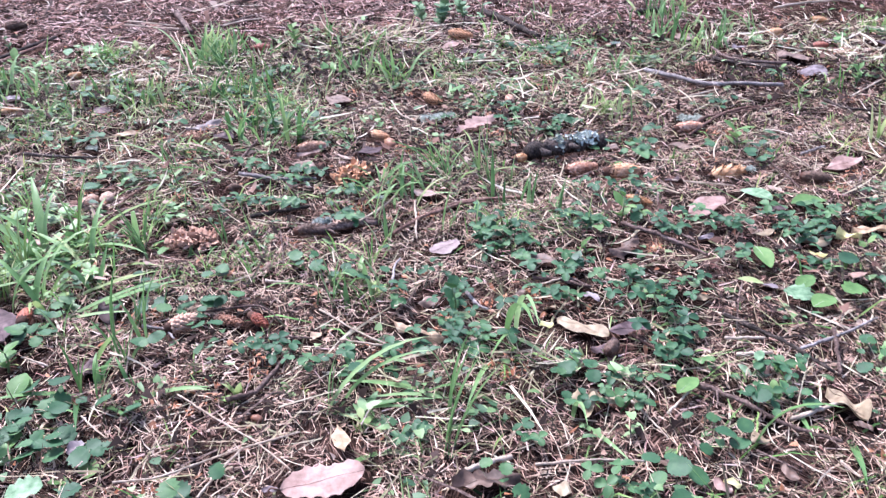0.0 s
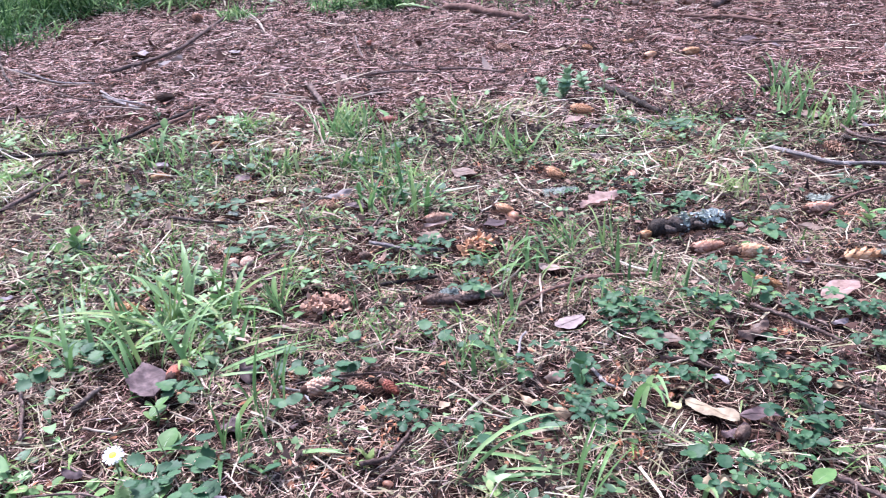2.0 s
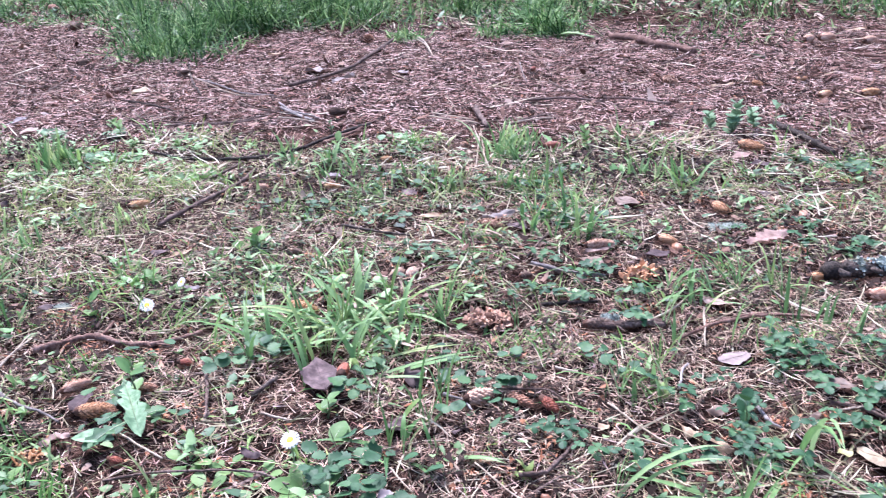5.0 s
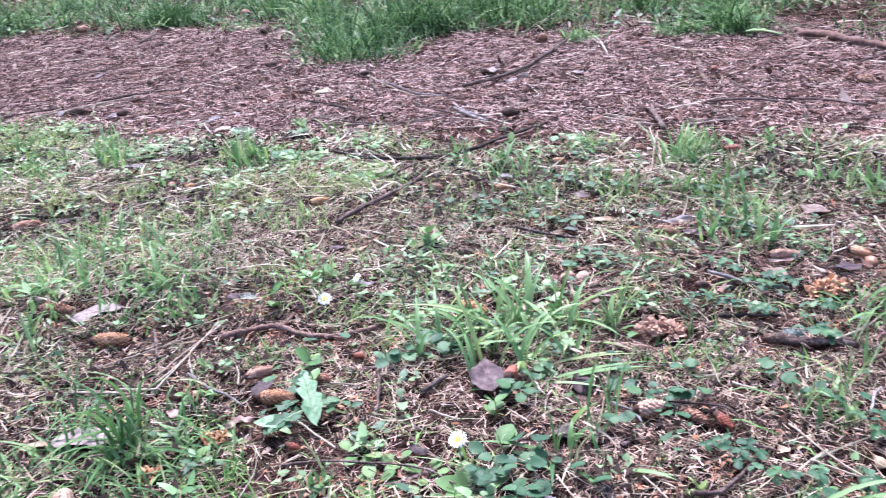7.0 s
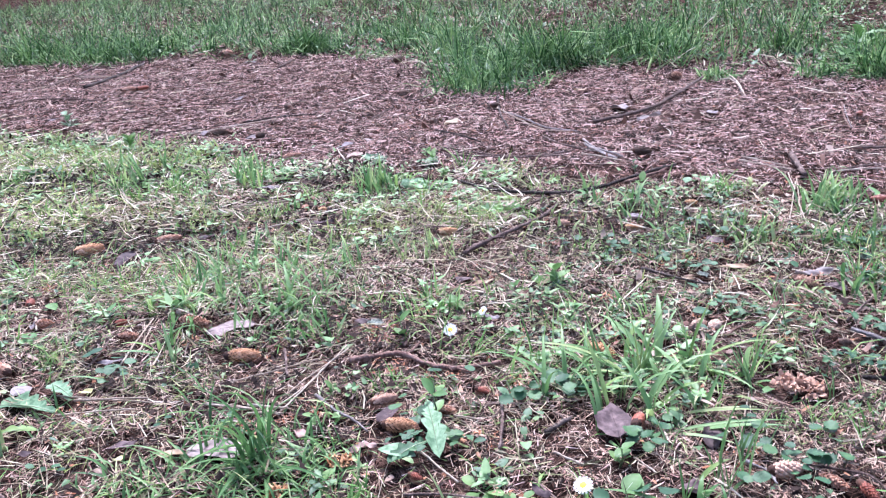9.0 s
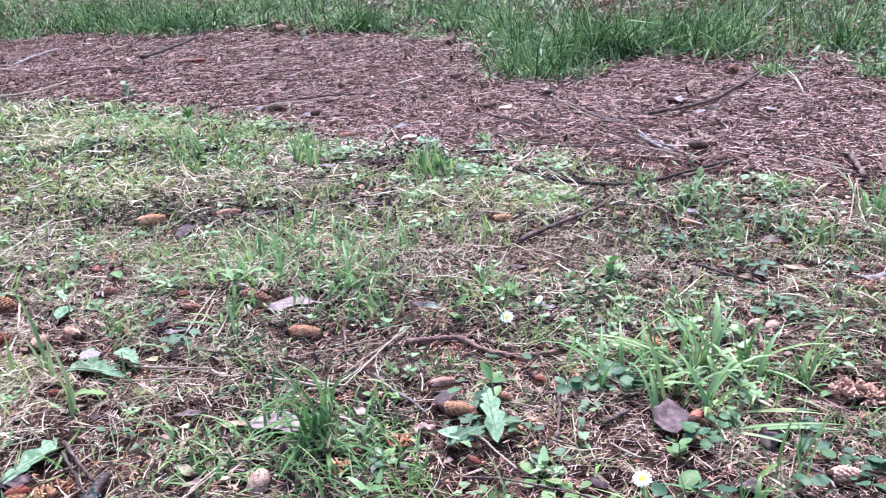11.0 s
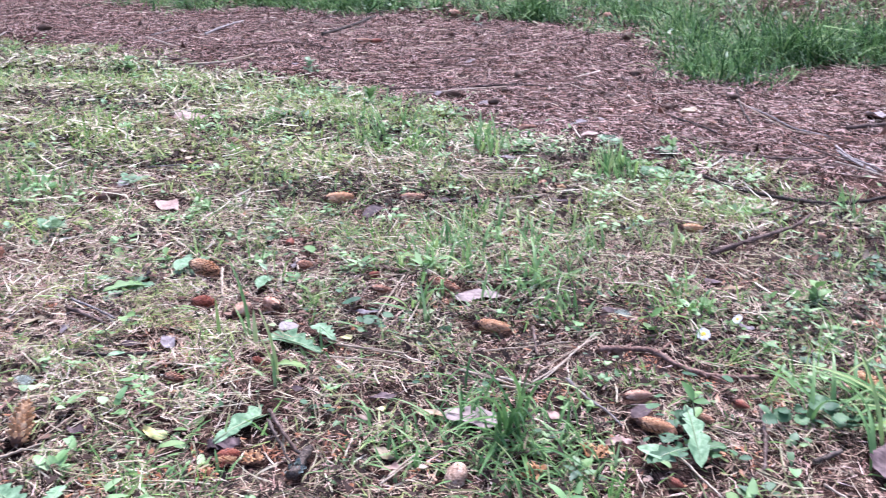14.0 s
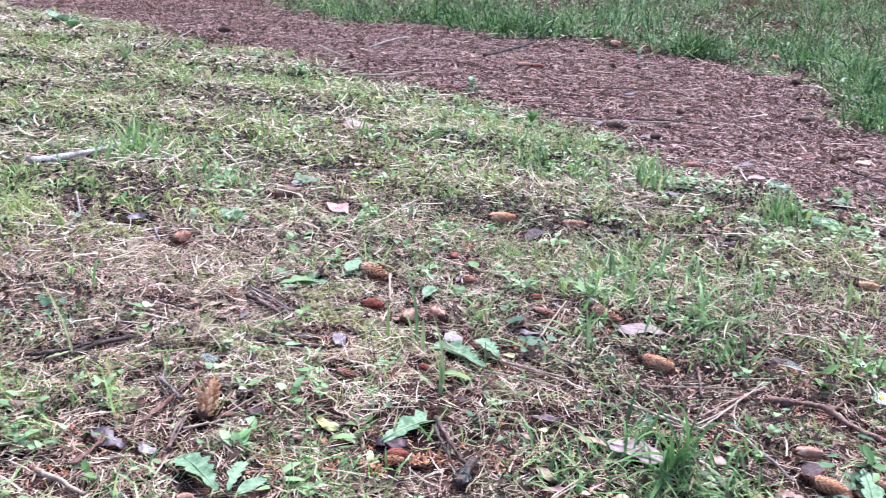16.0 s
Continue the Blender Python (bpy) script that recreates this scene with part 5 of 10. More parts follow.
dry_leaf(-0.469, 1.551, 0.071, 42, material=WHITE_LEAF, seed=320, width=0.3, curl=0.09, label='bleached whitish leaf on the litter')
dry_leaf(-0.265, 1.408, 0.05, 19, material=PINK_LEAF, seed=321, width=0.42)
dry_leaf(-0.082, 1.231, 0.043, -34, material=PINK_LEAF, seed=322, width=0.5)
dry_leaf(-0.171, 1.407, 0.044, 35, material=MAUVE_LEAF, seed=323, width=0.6)
dry_leaf(-0.272, 1.351, 0.052, -30, material=BROWN_LEAF, seed=324, width=0.5)
dry_leaf(-0.655, 1.43, 0.025, 37, material=TAN_LEAF, seed=326, width=0.6)
lone_leaf(-0.843, 1.946, 0.03, 98, kind='oval', material=DANDELION, width=1.1, tilt=20, name='herb_leaf', label='small pale green leaf by the path')
dry_leaf(-0.674, 1.641, 0.043, -34, material=MAUVE_LEAF, seed=327, width=0.7)
dry_leaf(-0.502, 1.176, 0.018, 16, material=PINK_LEAF, seed=328, width=0.6)
dry_leaf(-0.241, 1.646, 0.066, -45, material=BROWN_LEAF, seed=329, width=0.6)
dry_leaf(-0.42, 1.478, 0.053, -46, material=MAUVE_LEAF, seed=330, width=0.6)
stick([(-0.985, 1.929), (-0.959, 1.987), (-0.948, 2.044), (-0.941, 2.144)], 0.0045, 0.0035, BARK_RED, seed=331, twigs=2)
straw([(-0.713, 1.91), (-0.661, 1.866), (-0.61, 1.809)], 3, WOOD_PALE, seed=332)
straw([(-0.636, 2.096), (-0.574, 1.798)], 3, WOOD_PALE, seed=334)
straw([(-0.668, 2.159), (-0.544, 1.803)], 2.6, WOOD_PALE, seed=335)
straw([(-0.816, 2.284), (-0.684, 2.227)], 3.4, WOOD_PALE, seed=336)
stick([(-0.588, 2.198), (-0.538, 2.276), (-0.481, 2.334)], 0.0025, 0.0020, BARK, seed=337)
stick([(-0.519, 1.223), (-0.513, 1.26), (-0.501, 1.296)], 0.0022, 0.0015, BARK_RED, seed=338)
stick([(-0.366, 1.32), (-0.303, 1.293), (-0.245, 1.289)], 0.0030, 0.0025, BARK_GREY, seed=339)
straw([(-0.144, 1.648), (-0.127, 1.576), (-0.1, 1.524)], 3.4, WOOD_PALE, seed=340)
stick([(-0.324, 1.18), (-0.284, 1.195), (-0.246, 1.202)], 0.0035, 0.0025, BARK_DARK, seed=341)
stick([(-0.375, 1.341), (-0.365, 1.425), (-0.353, 1.466)], 0.0025, 0.0015, BARK, seed=342)
straw([(-0.176, 1.147), (-0.14, 1.192), (-0.122, 1.235)], 3.4, WOOD_PALE, seed=343)
stick([(-0.231, 1.527), (-0.163, 1.639), (-0.143, 1.648)], 0.0015, 0.0010, BARK, seed=344)
stick([(-0.765, 1.825), (-0.681, 1.855)], 0.0020, 0.0015, BARK_RED, seed=345)
stick([(-0.536, 1.413), (-0.416, 1.374)], 0.0013, 0.0010, BARK, seed=346)
lichen(-0.223, 1.161, 0.023, LICHEN_BLUE, seed=347, label='blue-green tuft of lichen')
lichen(-0.072, 1.558, 0.028, LICHEN_BLUE, seed=348)
lichen(-0.637, 1.461, 0.018, LICHEN, seed=349)
lichen(-0.147, 1.223, 0.011, LICHEN, seed=350)
grass_tuft(-0.519, 1.921, 0.102, 42, 0.046, 'up', GRASS, seed=351, label='upright green grass clump at the path edge')
grass_tuft(-0.441, 1.714, 0.075, 26, 0.045, 'up', GRASS_DARK, seed=352)
grass_tuft(-0.363, 1.484, 0.094, 34, 0.053, 'arch', GRASS_DARK, seed=353, label='leafy dark green grass patch')
grass_tuft(-0.185, 1.797, 0.081, 20, 0.046, 'up', GRASS, seed=354)
grass_tuft(-0.854, 1.726, 0.063, 22, 0.033, 'up', GRASS, seed=355)
grass_tuft(-0.69, 1.67, 0.051, 24, 0.069, 'up', GRASS, seed=356)
grass_tuft(-0.696, 1.553, 0.032, 14, 0.043, 'arch', GRASS_PALE, seed=357)
grass_tuft(-0.602, 1.663, 0.05, 12, 0.03, 'up', GRASS, seed=358)
grass_tuft(-0.455, 1.432, 0.039, 14, 0.026, 'arch', GRASS_PALE, seed=359)
grass_tuft(-0.234, 1.838, 0.052, 10, 0.024, 'up', GRASS, seed=360)
grass_tuft(-0.139, 1.805, 0.043, 12, 0.039, 'arch', GRASS, seed=361)
grass_tuft(-0.386, 2.046, 0.039, 10, 0.035, 'up', GRASS, seed=362)
grass_tuft(-0.72, 2.018, 0.035, 14, 0.027, 'up', GRASS_PALE, seed=363, label='small bright yellow-green grass tuft')
single_blades(-0.49, 1.373, [('low', 0.068, -138, 7), ('up', 0.084, -4, 6), ('up', 0.056, 176, 5), ('low', 0.079, 12, 5)], GRASS, seed=364)
single_blades(-0.275, 1.668, [('up', 0.115, -5, 5), ('up', 0.071, 175, 5)], GRASS, seed=365)
single_blades(-0.421, 1.207, [('up', 0.07, -4, 6)], GRASS, seed=366)
single_blades(-0.295, 2.038, [('up', 0.125, 174, 4)], GRASS, seed=367)
grass_tuft(-0.114, 1.249, 0.067, 26, 0.033, 'arch', GRASS, seed=368, label='loose arching green grass tuft')
single_blades(-0.154, 1.155, [('up', 0.102, -4, 8), ('up', 0.105, -4, 8), ('up', 0.047, -4, 6), ('up', 0.044, 176, 6)], GRASS, seed=369)
single_blades(-0.351, 1.123, [('up', 0.053, 177, 8), ('up', 0.046, 177, 6), ('up', 0.049, -3, 6)], GRASS, seed=370)
single_blades(-0.47, 1.131, [('up', 0.053, 177, 6), ('up', 0.026, 177, 5)], GRASS, seed=371)
herb(-0.359, 1.999, 0.062, 12, 0.021, seed=372, kind='oval', material=HERB, label='bright green herb at the path edge')
clover(-0.368, 1.569, 5, seed=374, kind='lobed', size=0.014, spread=0.04)
clover(-0.329, 1.528, 5, seed=375, kind='lobed', size=0.014, spread=0.04)
clover(-0.293, 1.507, 5, seed=376, kind='lobed', size=0.014, spread=0.04)
clover(-0.395, 1.611, 5, seed=377, kind='lobed', size=0.014, spread=0.04)
clover(-0.334, 1.474, 5, seed=378, kind='lobed', size=0.014, spread=0.04)
clover(-0.392, 1.514, 5, seed=379, kind='lobed', size=0.014, spread=0.04)
clover(-0.454, 1.701, 5, seed=380, kind='lobed', size=0.014, spread=0.04)
clover(-0.41, 1.743, 5, seed=381, kind='lobed', size=0.014, spread=0.04)
clover(-0.374, 1.651, 5, seed=382, kind='lobed', size=0.014, spread=0.04)
clover(-0.348, 1.332, 4, seed=383, size=0.0125, spread=0.03)
clover(-0.328, 1.316, 4, seed=384, size=0.0125, spread=0.03)
clover(-0.279, 1.291, 4, seed=385, size=0.0125, spread=0.03)
clover(-0.264, 1.311, 4, seed=386, size=0.0125, spread=0.03)
clover(-0.253, 1.318, 4, seed=387, size=0.0125, spread=0.03)
clover(-0.349, 1.211, 4, seed=388, size=0.0125, spread=0.03)
clover(-0.336, 1.261, 4, seed=389, size=0.0125, spread=0.03)
clover(-0.273, 1.206, 4, seed=390, size=0.0125, spread=0.03)
clover(-0.286, 1.219, 4, seed=391, size=0.0125, spread=0.03)
clover(-0.211, 1.233, 4, seed=392, size=0.0125, spread=0.03)
clover(-0.195, 1.164, 4, seed=393, size=0.0125, spread=0.03)
clover(-0.179, 1.163, 4, seed=394, size=0.0125, spread=0.03)
clover(-0.226, 1.407, 4, seed=395, size=0.0125, spread=0.03)
clover(-0.545, 1.72, 4, seed=396, size=0.0125, spread=0.03)
clover(-0.524, 1.707, 4, seed=397, size=0.0125, spread=0.03)
clover(-0.372, 1.838, 4, seed=398, size=0.0125, spread=0.03)
clover(-0.391, 1.814, 4, seed=399, size=0.0125, spread=0.03)
clover(-0.78, 1.526, 4, seed=400, kind='lobed', size=0.011, spread=0.03)
clover(-0.733, 1.505, 4, seed=401, kind='lobed', size=0.011, spread=0.03)
clover(-0.687, 1.45, 4, seed=402, kind='lobed', size=0.011, spread=0.03)
clover(-0.732, 1.713, 4, seed=403, kind='lobed', size=0.011, spread=0.03)
clover(-0.728, 1.68, 4, seed=404, kind='lobed', size=0.011, spread=0.03)
clover(-0.694, 1.779, 4, seed=405, kind='lobed', size=0.011, spread=0.03)
clover(-0.725, 1.831, 4, seed=406, kind='lobed', size=0.011, spread=0.03)
clover(-0.927, 1.837, 4, seed=407, kind='lobed', size=0.011, spread=0.03)
clover(-0.585, 1.679, 4, seed=408, kind='lobed', size=0.011, spread=0.03)
clover(-0.523, 1.572, 4, seed=409, kind='lobed', size=0.011, spread=0.03)
clover(-0.736, 1.759, 4, seed=410, kind='lobed', size=0.011, spread=0.03)
clover(-0.766, 1.727, 4, seed=411, kind='lobed', size=0.011, spread=0.03)

daisy(-0.521, 0.734, 0.047, 0.022, 22, -95, seed=412, label='white daisy with a yellow centre above the litter')
rosette(-0.638, 0.725, 6, 0.027, seed=413, kind='spoon')
rosette(-0.595, 0.681, 6, 0.029, seed=414, kind='spoon')
rosette(-0.592, 0.726, 5, 0.022, seed=415, kind='spoon')
rosette(-0.491, 0.707, 7, 0.037, seed=416, kind='oval', material=HERB, width=1.1, label='leafy green rosette with rounded leaves')
rosette(-0.548, 0.717, 4, 0.021, seed=417, kind='spoon')
rosette(-0.5, 0.676, 4, 0.023, seed=418, kind='oval')
herb(-0.526, 0.846, 0.026, 4, 0.02, seed=419, kind='oval', material=HERB)
lone_leaf(-0.476, 0.791, 0.026, 137, kind='oval', material=HERB, width=1.0, tilt=18, name='herb_leaf', label='rounded green leaf beside the daisy')
herb(-0.816, 0.878, 0.032, 5, 0.023, seed=420, kind='oval', material=HERB)
spruce_cone(-0.762, 0.922, 0.023, -1, material=CONE_RED, seed=421, width=0.5, flare=3, n=80, label='small reddish closed cone')
spruce_cone(-0.775, 0.853, 0.025, 9, material=CONE_BROWN, seed=422, width=0.45, n=64)
spruce_cone(-0.718, 0.704, 0.02, -6, material=CONE_RED, seed=423, width=0.55, flare=3, n=80)
spruce_cone(-0.788, 0.791, 0.026, -14, material=CONE_BROWN, seed=424, width=0.6, n=70)
straw([(-0.599, 0.822), (-0.56, 0.815)], 3, WOOD_PALE, seed=425)
straw([(-0.743, 0.746), (-0.663, 0.712)], 2.8, WOOD_PALE, seed=426)
straw([(-0.754, 0.84), (-0.715, 0.85)], 2.4, WOOD_PALE, seed=427)
stick([(-0.707, 0.667), (-0.67, 0.688), (-0.617, 0.703), (-0.552, 0.716), (-0.507, 0.701)], 0.0018, 0.0013, BARK, seed=429, twigs=2)
stick([(-0.738, 0.93), (-0.696, 0.866), (-0.66, 0.798)], 0.0030, 0.0020, BARK, seed=430, twigs=2)
stick([(-0.627, 0.855), (-0.614, 0.9)], 0.0040, 0.0030, BARK_DARK, seed=431)
dry_leaf(-0.562, 0.915, 0.074, 125, material=MAUVE_LEAF, seed=432, width=0.64, shape=roundish, label='dark purplish wet leaf lying flat', curl=0.07, tilt=2)
dry_leaf(-0.577, 0.751, 0.028, -12, material=MAUVE_LEAF, seed=434, width=0.5)
dry_leaf(-0.435, 0.837, 0.039, -84, material=MAUVE_LEAF, seed=435, width=0.5)
dry_leaf(-0.403, 0.707, 0.03, -85, material=GREY_LEAF, seed=437, width=0.5)
spruce_cone(-0.668, 1.099, 0.053, -14, material=CONE_ORANGE, seed=438, width=0.45, label='spruce cone half hidden in a grass tuft')
daisy(-0.902, 1.046, 0.02, 0.022, 40, -60, seed=440, label='small white daisy lying among leaves')
daisy(-0.892, 1.128, 0.02, 0.017, 50, -120, seed=441, label='wilting white daisy head')
dry_leaf(-0.876, 1.134, 0.029, 3, material=GREY_LEAF, seed=442, width=0.5)
herb(-0.946, 1.141, 0.021, 6, 0.023, seed=443, kind='oval', material=HERB)
rosette(-0.905, 1.109, 5, 0.028, seed=444, kind='oval', material=HERB)
rosette(-0.854, 1.186, 6, 0.031, seed=445, kind='spoon', material=HERB)
rosette(-1.014, 1.156, 5, 0.029, seed=446, kind='spoon')
herb(-0.715, 0.921, 0.034, 2, 0.026, seed=447, kind='oval', material=DANDELION)
rosette(-0.979, 1.105, 5, 0.025, seed=448, kind='oval')
grass_tuft(-0.588, 1.016, 0.107, 34, 0.079, 'arch', GRASS, seed=449, label='large loose tuft of light green grass', width=1.35)
grass_tuft(-0.636, 1.025, 0.088, 14, 0.043, 'low', GRASS, seed=450, label='long sprawling light green blades', width=1.35)
grass_tuft(-0.523, 1.015, 0.074, 16, 0.046, 'low', GRASS_PALE, seed=451, label='pale sprawling grass blades')
single_blades(-0.65, 1.057, [('low', 0.121, -139, 8), ('low', 0.102, -168, 8), ('up', 0.086, -172, 8), ('up', 0.086, -172, 8), ('up', 0.044, -172, 7)], GRASS, seed=452)
grass_tuft(-0.544, 1.073, 0.065, 12, 0.021, 'arch', GRASS, seed=453)
single_blades(-0.44, 1.077, [('up', 0.076, -172, 8), ('up', 0.07, -172, 6), ('up', 0.094, -172, 6)], GRASS, seed=454)
grass_tuft(-0.571, 1.041, 0.041, 20, 0.064, 'low', GRASS_PALE, seed=455)
single_blades(-0.49, 0.958, [('low', 0.131, 13, 9)], GRASS, seed=456)
single_blades(-0.391, 0.943, [('up', 0.07, 9, 10)], GRASS_DARK, seed=457)
single_blades(-0.429, 0.801, [('low', 0.098, -156, 8)], GRASS, seed=458)
single_blades(-0.374, 0.792, [('low', 0.076, -6, 9)], GRASS, seed=459)
single_blades(-0.402, 0.842, [('up', 0.088, 9, 9), ('up', 0.063, -171, 7), ('up', 0.055, -171, 7), ('up', 0.056, 9, 6)], GRASS, seed=460)
single_blades(-0.411, 0.786, [('up', 0.052, 9, 7), ('up', 0.067, 9, 7), ('low', 0.066, -44, 6)], GRASS, seed=461)
single_blades(-0.291, 0.788, [('up', 0.026, 9, 8)], GRASS_PALE, seed=462)
grass_tuft(-0.65, 0.662, 0.038, 8, 0.009, 'up', GRASS, seed=463)
single_blades(-0.64, 0.663, [('up', 0.076, -171, 5)], GRASS_PALE, seed=464)
clover(-0.388, 0.685, 5, seed=465, kind='lobed', size=0.015, spread=0.035)
clover(-0.484, 0.737, 5, seed=466, kind='lobed', size=0.015, spread=0.035)
clover(-0.677, 0.936, 5, seed=467, kind='lobed', size=0.016, spread=0.04)
clover(-0.657, 0.97, 5, seed=468, kind='lobed', size=0.016, spread=0.04)
clover(-0.649, 0.987, 5, seed=469, kind='lobed', size=0.016, spread=0.04)
clover(-0.674, 0.983, 5, seed=470, kind='lobed', size=0.016, spread=0.04)
clover(-0.673, 0.908, 5, seed=471, kind='lobed', size=0.016, spread=0.04)
clover(-0.409, 0.953, 4, seed=472, kind='lobed', size=0.013, spread=0.03)
clover(-0.33, 1.014, 4, seed=473, kind='lobed', size=0.013, spread=0.03)
clover(-0.426, 0.994, 4, seed=474, kind='lobed', size=0.013, spread=0.03)
clover(-0.503, 0.884, 4, seed=475, kind='lobed', size=0.013, spread=0.03)
clover(-0.742, 0.782, 4, seed=476, kind='oval', material=CLOVER, size=0.012, spread=0.03)
clover(-0.712, 0.779, 4, seed=477, kind='oval', material=CLOVER, size=0.012, spread=0.03)
clover(-0.736, 0.731, 4, seed=478, kind='oval', material=CLOVER, size=0.012, spread=0.03)
clover(-0.763, 0.763, 4, seed=479, kind='oval', material=CLOVER, size=0.012, spread=0.03)
clover(-0.77, 0.801, 4, seed=480, kind='oval', material=CLOVER, size=0.012, spread=0.03)
clover(-0.368, 0.872, 3, seed=481, kind='crenate', size=0.014, spread=0.03)

dry_leaf(-0.11, 0.903, 0.032, -39, material=TAN_LEAF, seed=482, width=0.36, curl=0.1)
dry_leaf(-0.079, 0.884, 0.038, -28, material=TAN_LEAF, seed=483, width=0.36, curl=0.1)
dry_leaf(0.054, 1.033, 0.052, -9, material=BROWN_LEAF, seed=484, width=0.42)
dry_leaf(0.167, 1.048, 0.052, 39, material=BROWN_LEAF, seed=485, width=0.5, shape=oakish, curl=0.12)
dry_leaf(-0.078, 0.952, 0.033, 19, material=BROWN_LEAF, seed=487, width=0.5)
dry_leaf(-0.204, 0.887, 0.018, -130, material=TAN_LEAF, seed=488, width=0.6)
nub(-0.086, 1.029, 0.01, BERRY, seed=489)
straw([(-0.041, 0.86), (0.004, 0.882)], 3, WOOD_PALE, seed=490)
straw([(-0.097, 1.202), (-0.094, 1.098)], 3, WOOD_PALE, seed=491)
straw([(-0.123, 0.985), (-0.121, 1.032), (-0.114, 1.048)], 3, BARK_GREY, seed=492)
straw([(0.08, 1.048), (0.108, 1.075)], 2.6, WOOD_PALE, seed=493)
single_blades(-0.057, 0.749, [('up', 0.077, 9, 9), ('up', 0.105, 9, 9)], GRASS, seed=494)
single_blades(-0.054, 0.782, [('low', 0.116, -179, 8), ('low', 0.105, -165, 7), ('up', 0.082, -171, 7)], GRASS, seed=495)
single_blades(0.017, 0.884, [('arch', 0.167, -85, 8), ('low', 0.114, -112, 5)], GRASS, seed=496)
single_blades(-0.029, 0.792, [('low', 0.069, -153, 6), ('low', 0.064, -72, 6)], GRASS_DARK, seed=497)
grass_tuft(-0.143, 0.972, 0.036, 6, 0.005, 'up', GRASS_PALE, seed=498, width=1.4)
grass_tuft(-0.144, 0.737, 0.021, 5, 0.005, 'up', GRASS_PALE, seed=499)
single_blades(-0.195, 0.955, [('up', 0.078, 9, 6), ('up', 0.062, 9, 5), ('up', 0.067, -171, 6)], GRASS, seed=500)
grass_tuft(-0.165, 0.987, 0.047, 12, 0.028, 'up', GRASS, seed=501)
single_blades(-0.136, 1.089, [('up', 0.06, -171, 9), ('up', 0.074, 9, 6)], GRASS, seed=502)
single_blades(-0.114, 1.26, [('low', 0.123, -113, 8), ('up', 0.034, -172, 7)], GRASS, seed=503)
single_blades(0.103, 1.203, [('up', 0.048, 8, 7), ('up', 0.026, 8, 5)], GRASS, seed=504)
single_blades(0.055, 1.208, [('up', 0.061, 8, 8), ('up', 0.048, -172, 7)], GRASS_DARK, seed=505)
single_blades(-0.056, 1.128, [('up', 0.075, 8, 9), ('up', 0.042, 8, 6)], GRASS_DARK, seed=506)
single_blades(0.01, 1.252, [('up', 0.051, 8, 7)], GRASS_DARK, seed=507)
clover(-0.057, 0.944, 5, seed=508, size=0.0125, spread=0.024)
clover(-0.118, 0.952, 5, seed=509, size=0.0125, spread=0.024)
clover(-0.011, 1.097, 5, seed=510, size=0.0125, spread=0.024)
clover(0.035, 1.048, 5, seed=511, size=0.0125, spread=0.024)
clover(0, 0.847, 5, seed=512, size=0.0125, spread=0.026)
clover(-0.031, 0.863, 5, seed=513, size=0.0125, spread=0.026)
clover(0.038, 0.998, 5, seed=514, size=0.0125, spread=0.026)
clover(0.199, 1.123, 5, seed=515, kind='lobed', size=0.013, spread=0.026)
clover(0.062, 0.799, 5, seed=516, kind='lobed', size=0.013, spread=0.026)
clover(-0.16, 0.812, 4, seed=517, kind='crenate', size=0.013, spread=0.028)
clover(-0.182, 1.021, 4, seed=518, kind='crenate', size=0.013, spread=0.028)
clover(-0.175, 1.135, 4, seed=519, kind='crenate', size=0.013, spread=0.028)
herb(-0.043, 0.855, 0.009, 7, 0.009, seed=520, material=GRASS)
herb(-0.051, 0.928, 0.045, 6, 0.015, seed=521, kind='crenate', material=CLOVER, label='upright clover stalk with dark leaves')
spruce_cone(0.11, 0.834, 0.023, 54, material=CONE_DARK, seed=522, width=0.64, flare=30, n=84, split=False, label='dark rotten cone sunk in the litter')

stick([(-1.749, 2.65), (-1.593, 2.527), (-1.473, 2.444), (-1.348, 2.416)], 0.0035, 0.0025, BARK_GREY, seed=527, twigs=1)
stick([(-1.536, 2.086), (-1.424, 2.083), (-1.327, 2.101), (-1.259, 2.181)], 0.0030, 0.0030, BARK, seed=528, twigs=2)
straw([(-1.296, 2.339), (-1.189, 2.217), (-1.096, 2.134)], 5, BARK_GREY, seed=529)
straw([(-1.229, 2.256), (-1.099, 2.173)], 6, BARK_GREY, seed=530)
stick([(-1.416, 2.313), (-1.314, 2.247), (-1.209, 2.237)], 0.0025, 0.0025, BARK, seed=531)
straw([(-1.339, 3.733), (-1.186, 3.449), (-1.076, 3.181)], 5, WOOD_PALE, seed=532)
stick([(-1.807, 2.312), (-1.686, 2.267), (-1.561, 2.2)], 0.0035, 0.0030, BARK_DARK, seed=533)
spruce_cone(-1.185, 1.459, 0.043, 44, material=CONE_ORANGE, seed=534, width=0.45, split=False)
spruce_cone(-0.987, 1.603, 0.027, 25, material=CONE_PALE, seed=535, width=0.64, flare=30, n=84, split=False, label='small spruce cone half sunk in the litter')
spruce_cone(-0.776, 1.408, 0.02, 92, material=CONE_DARK, seed=536, width=0.64, flare=30, n=84, split=False, label='small spruce cone half sunk in the litter')
spruce_cone(-0.77, 1.305, 0.019, 159, material=CONE_DARK, seed=537, width=0.64, flare=30, n=84, split=False, label='small spruce cone half sunk in the litter')
spruce_cone(-1.435, 3.479, 0.066, -42, material=CONE_BROWN, seed=538, width=0.6, split=False)
spruce_cone(-1.908, 2.44, 0.039, 113, material=CONE_DARK, seed=539, width=0.64, flare=30, n=84, split=False, label='small spruce cone half sunk in the litter')
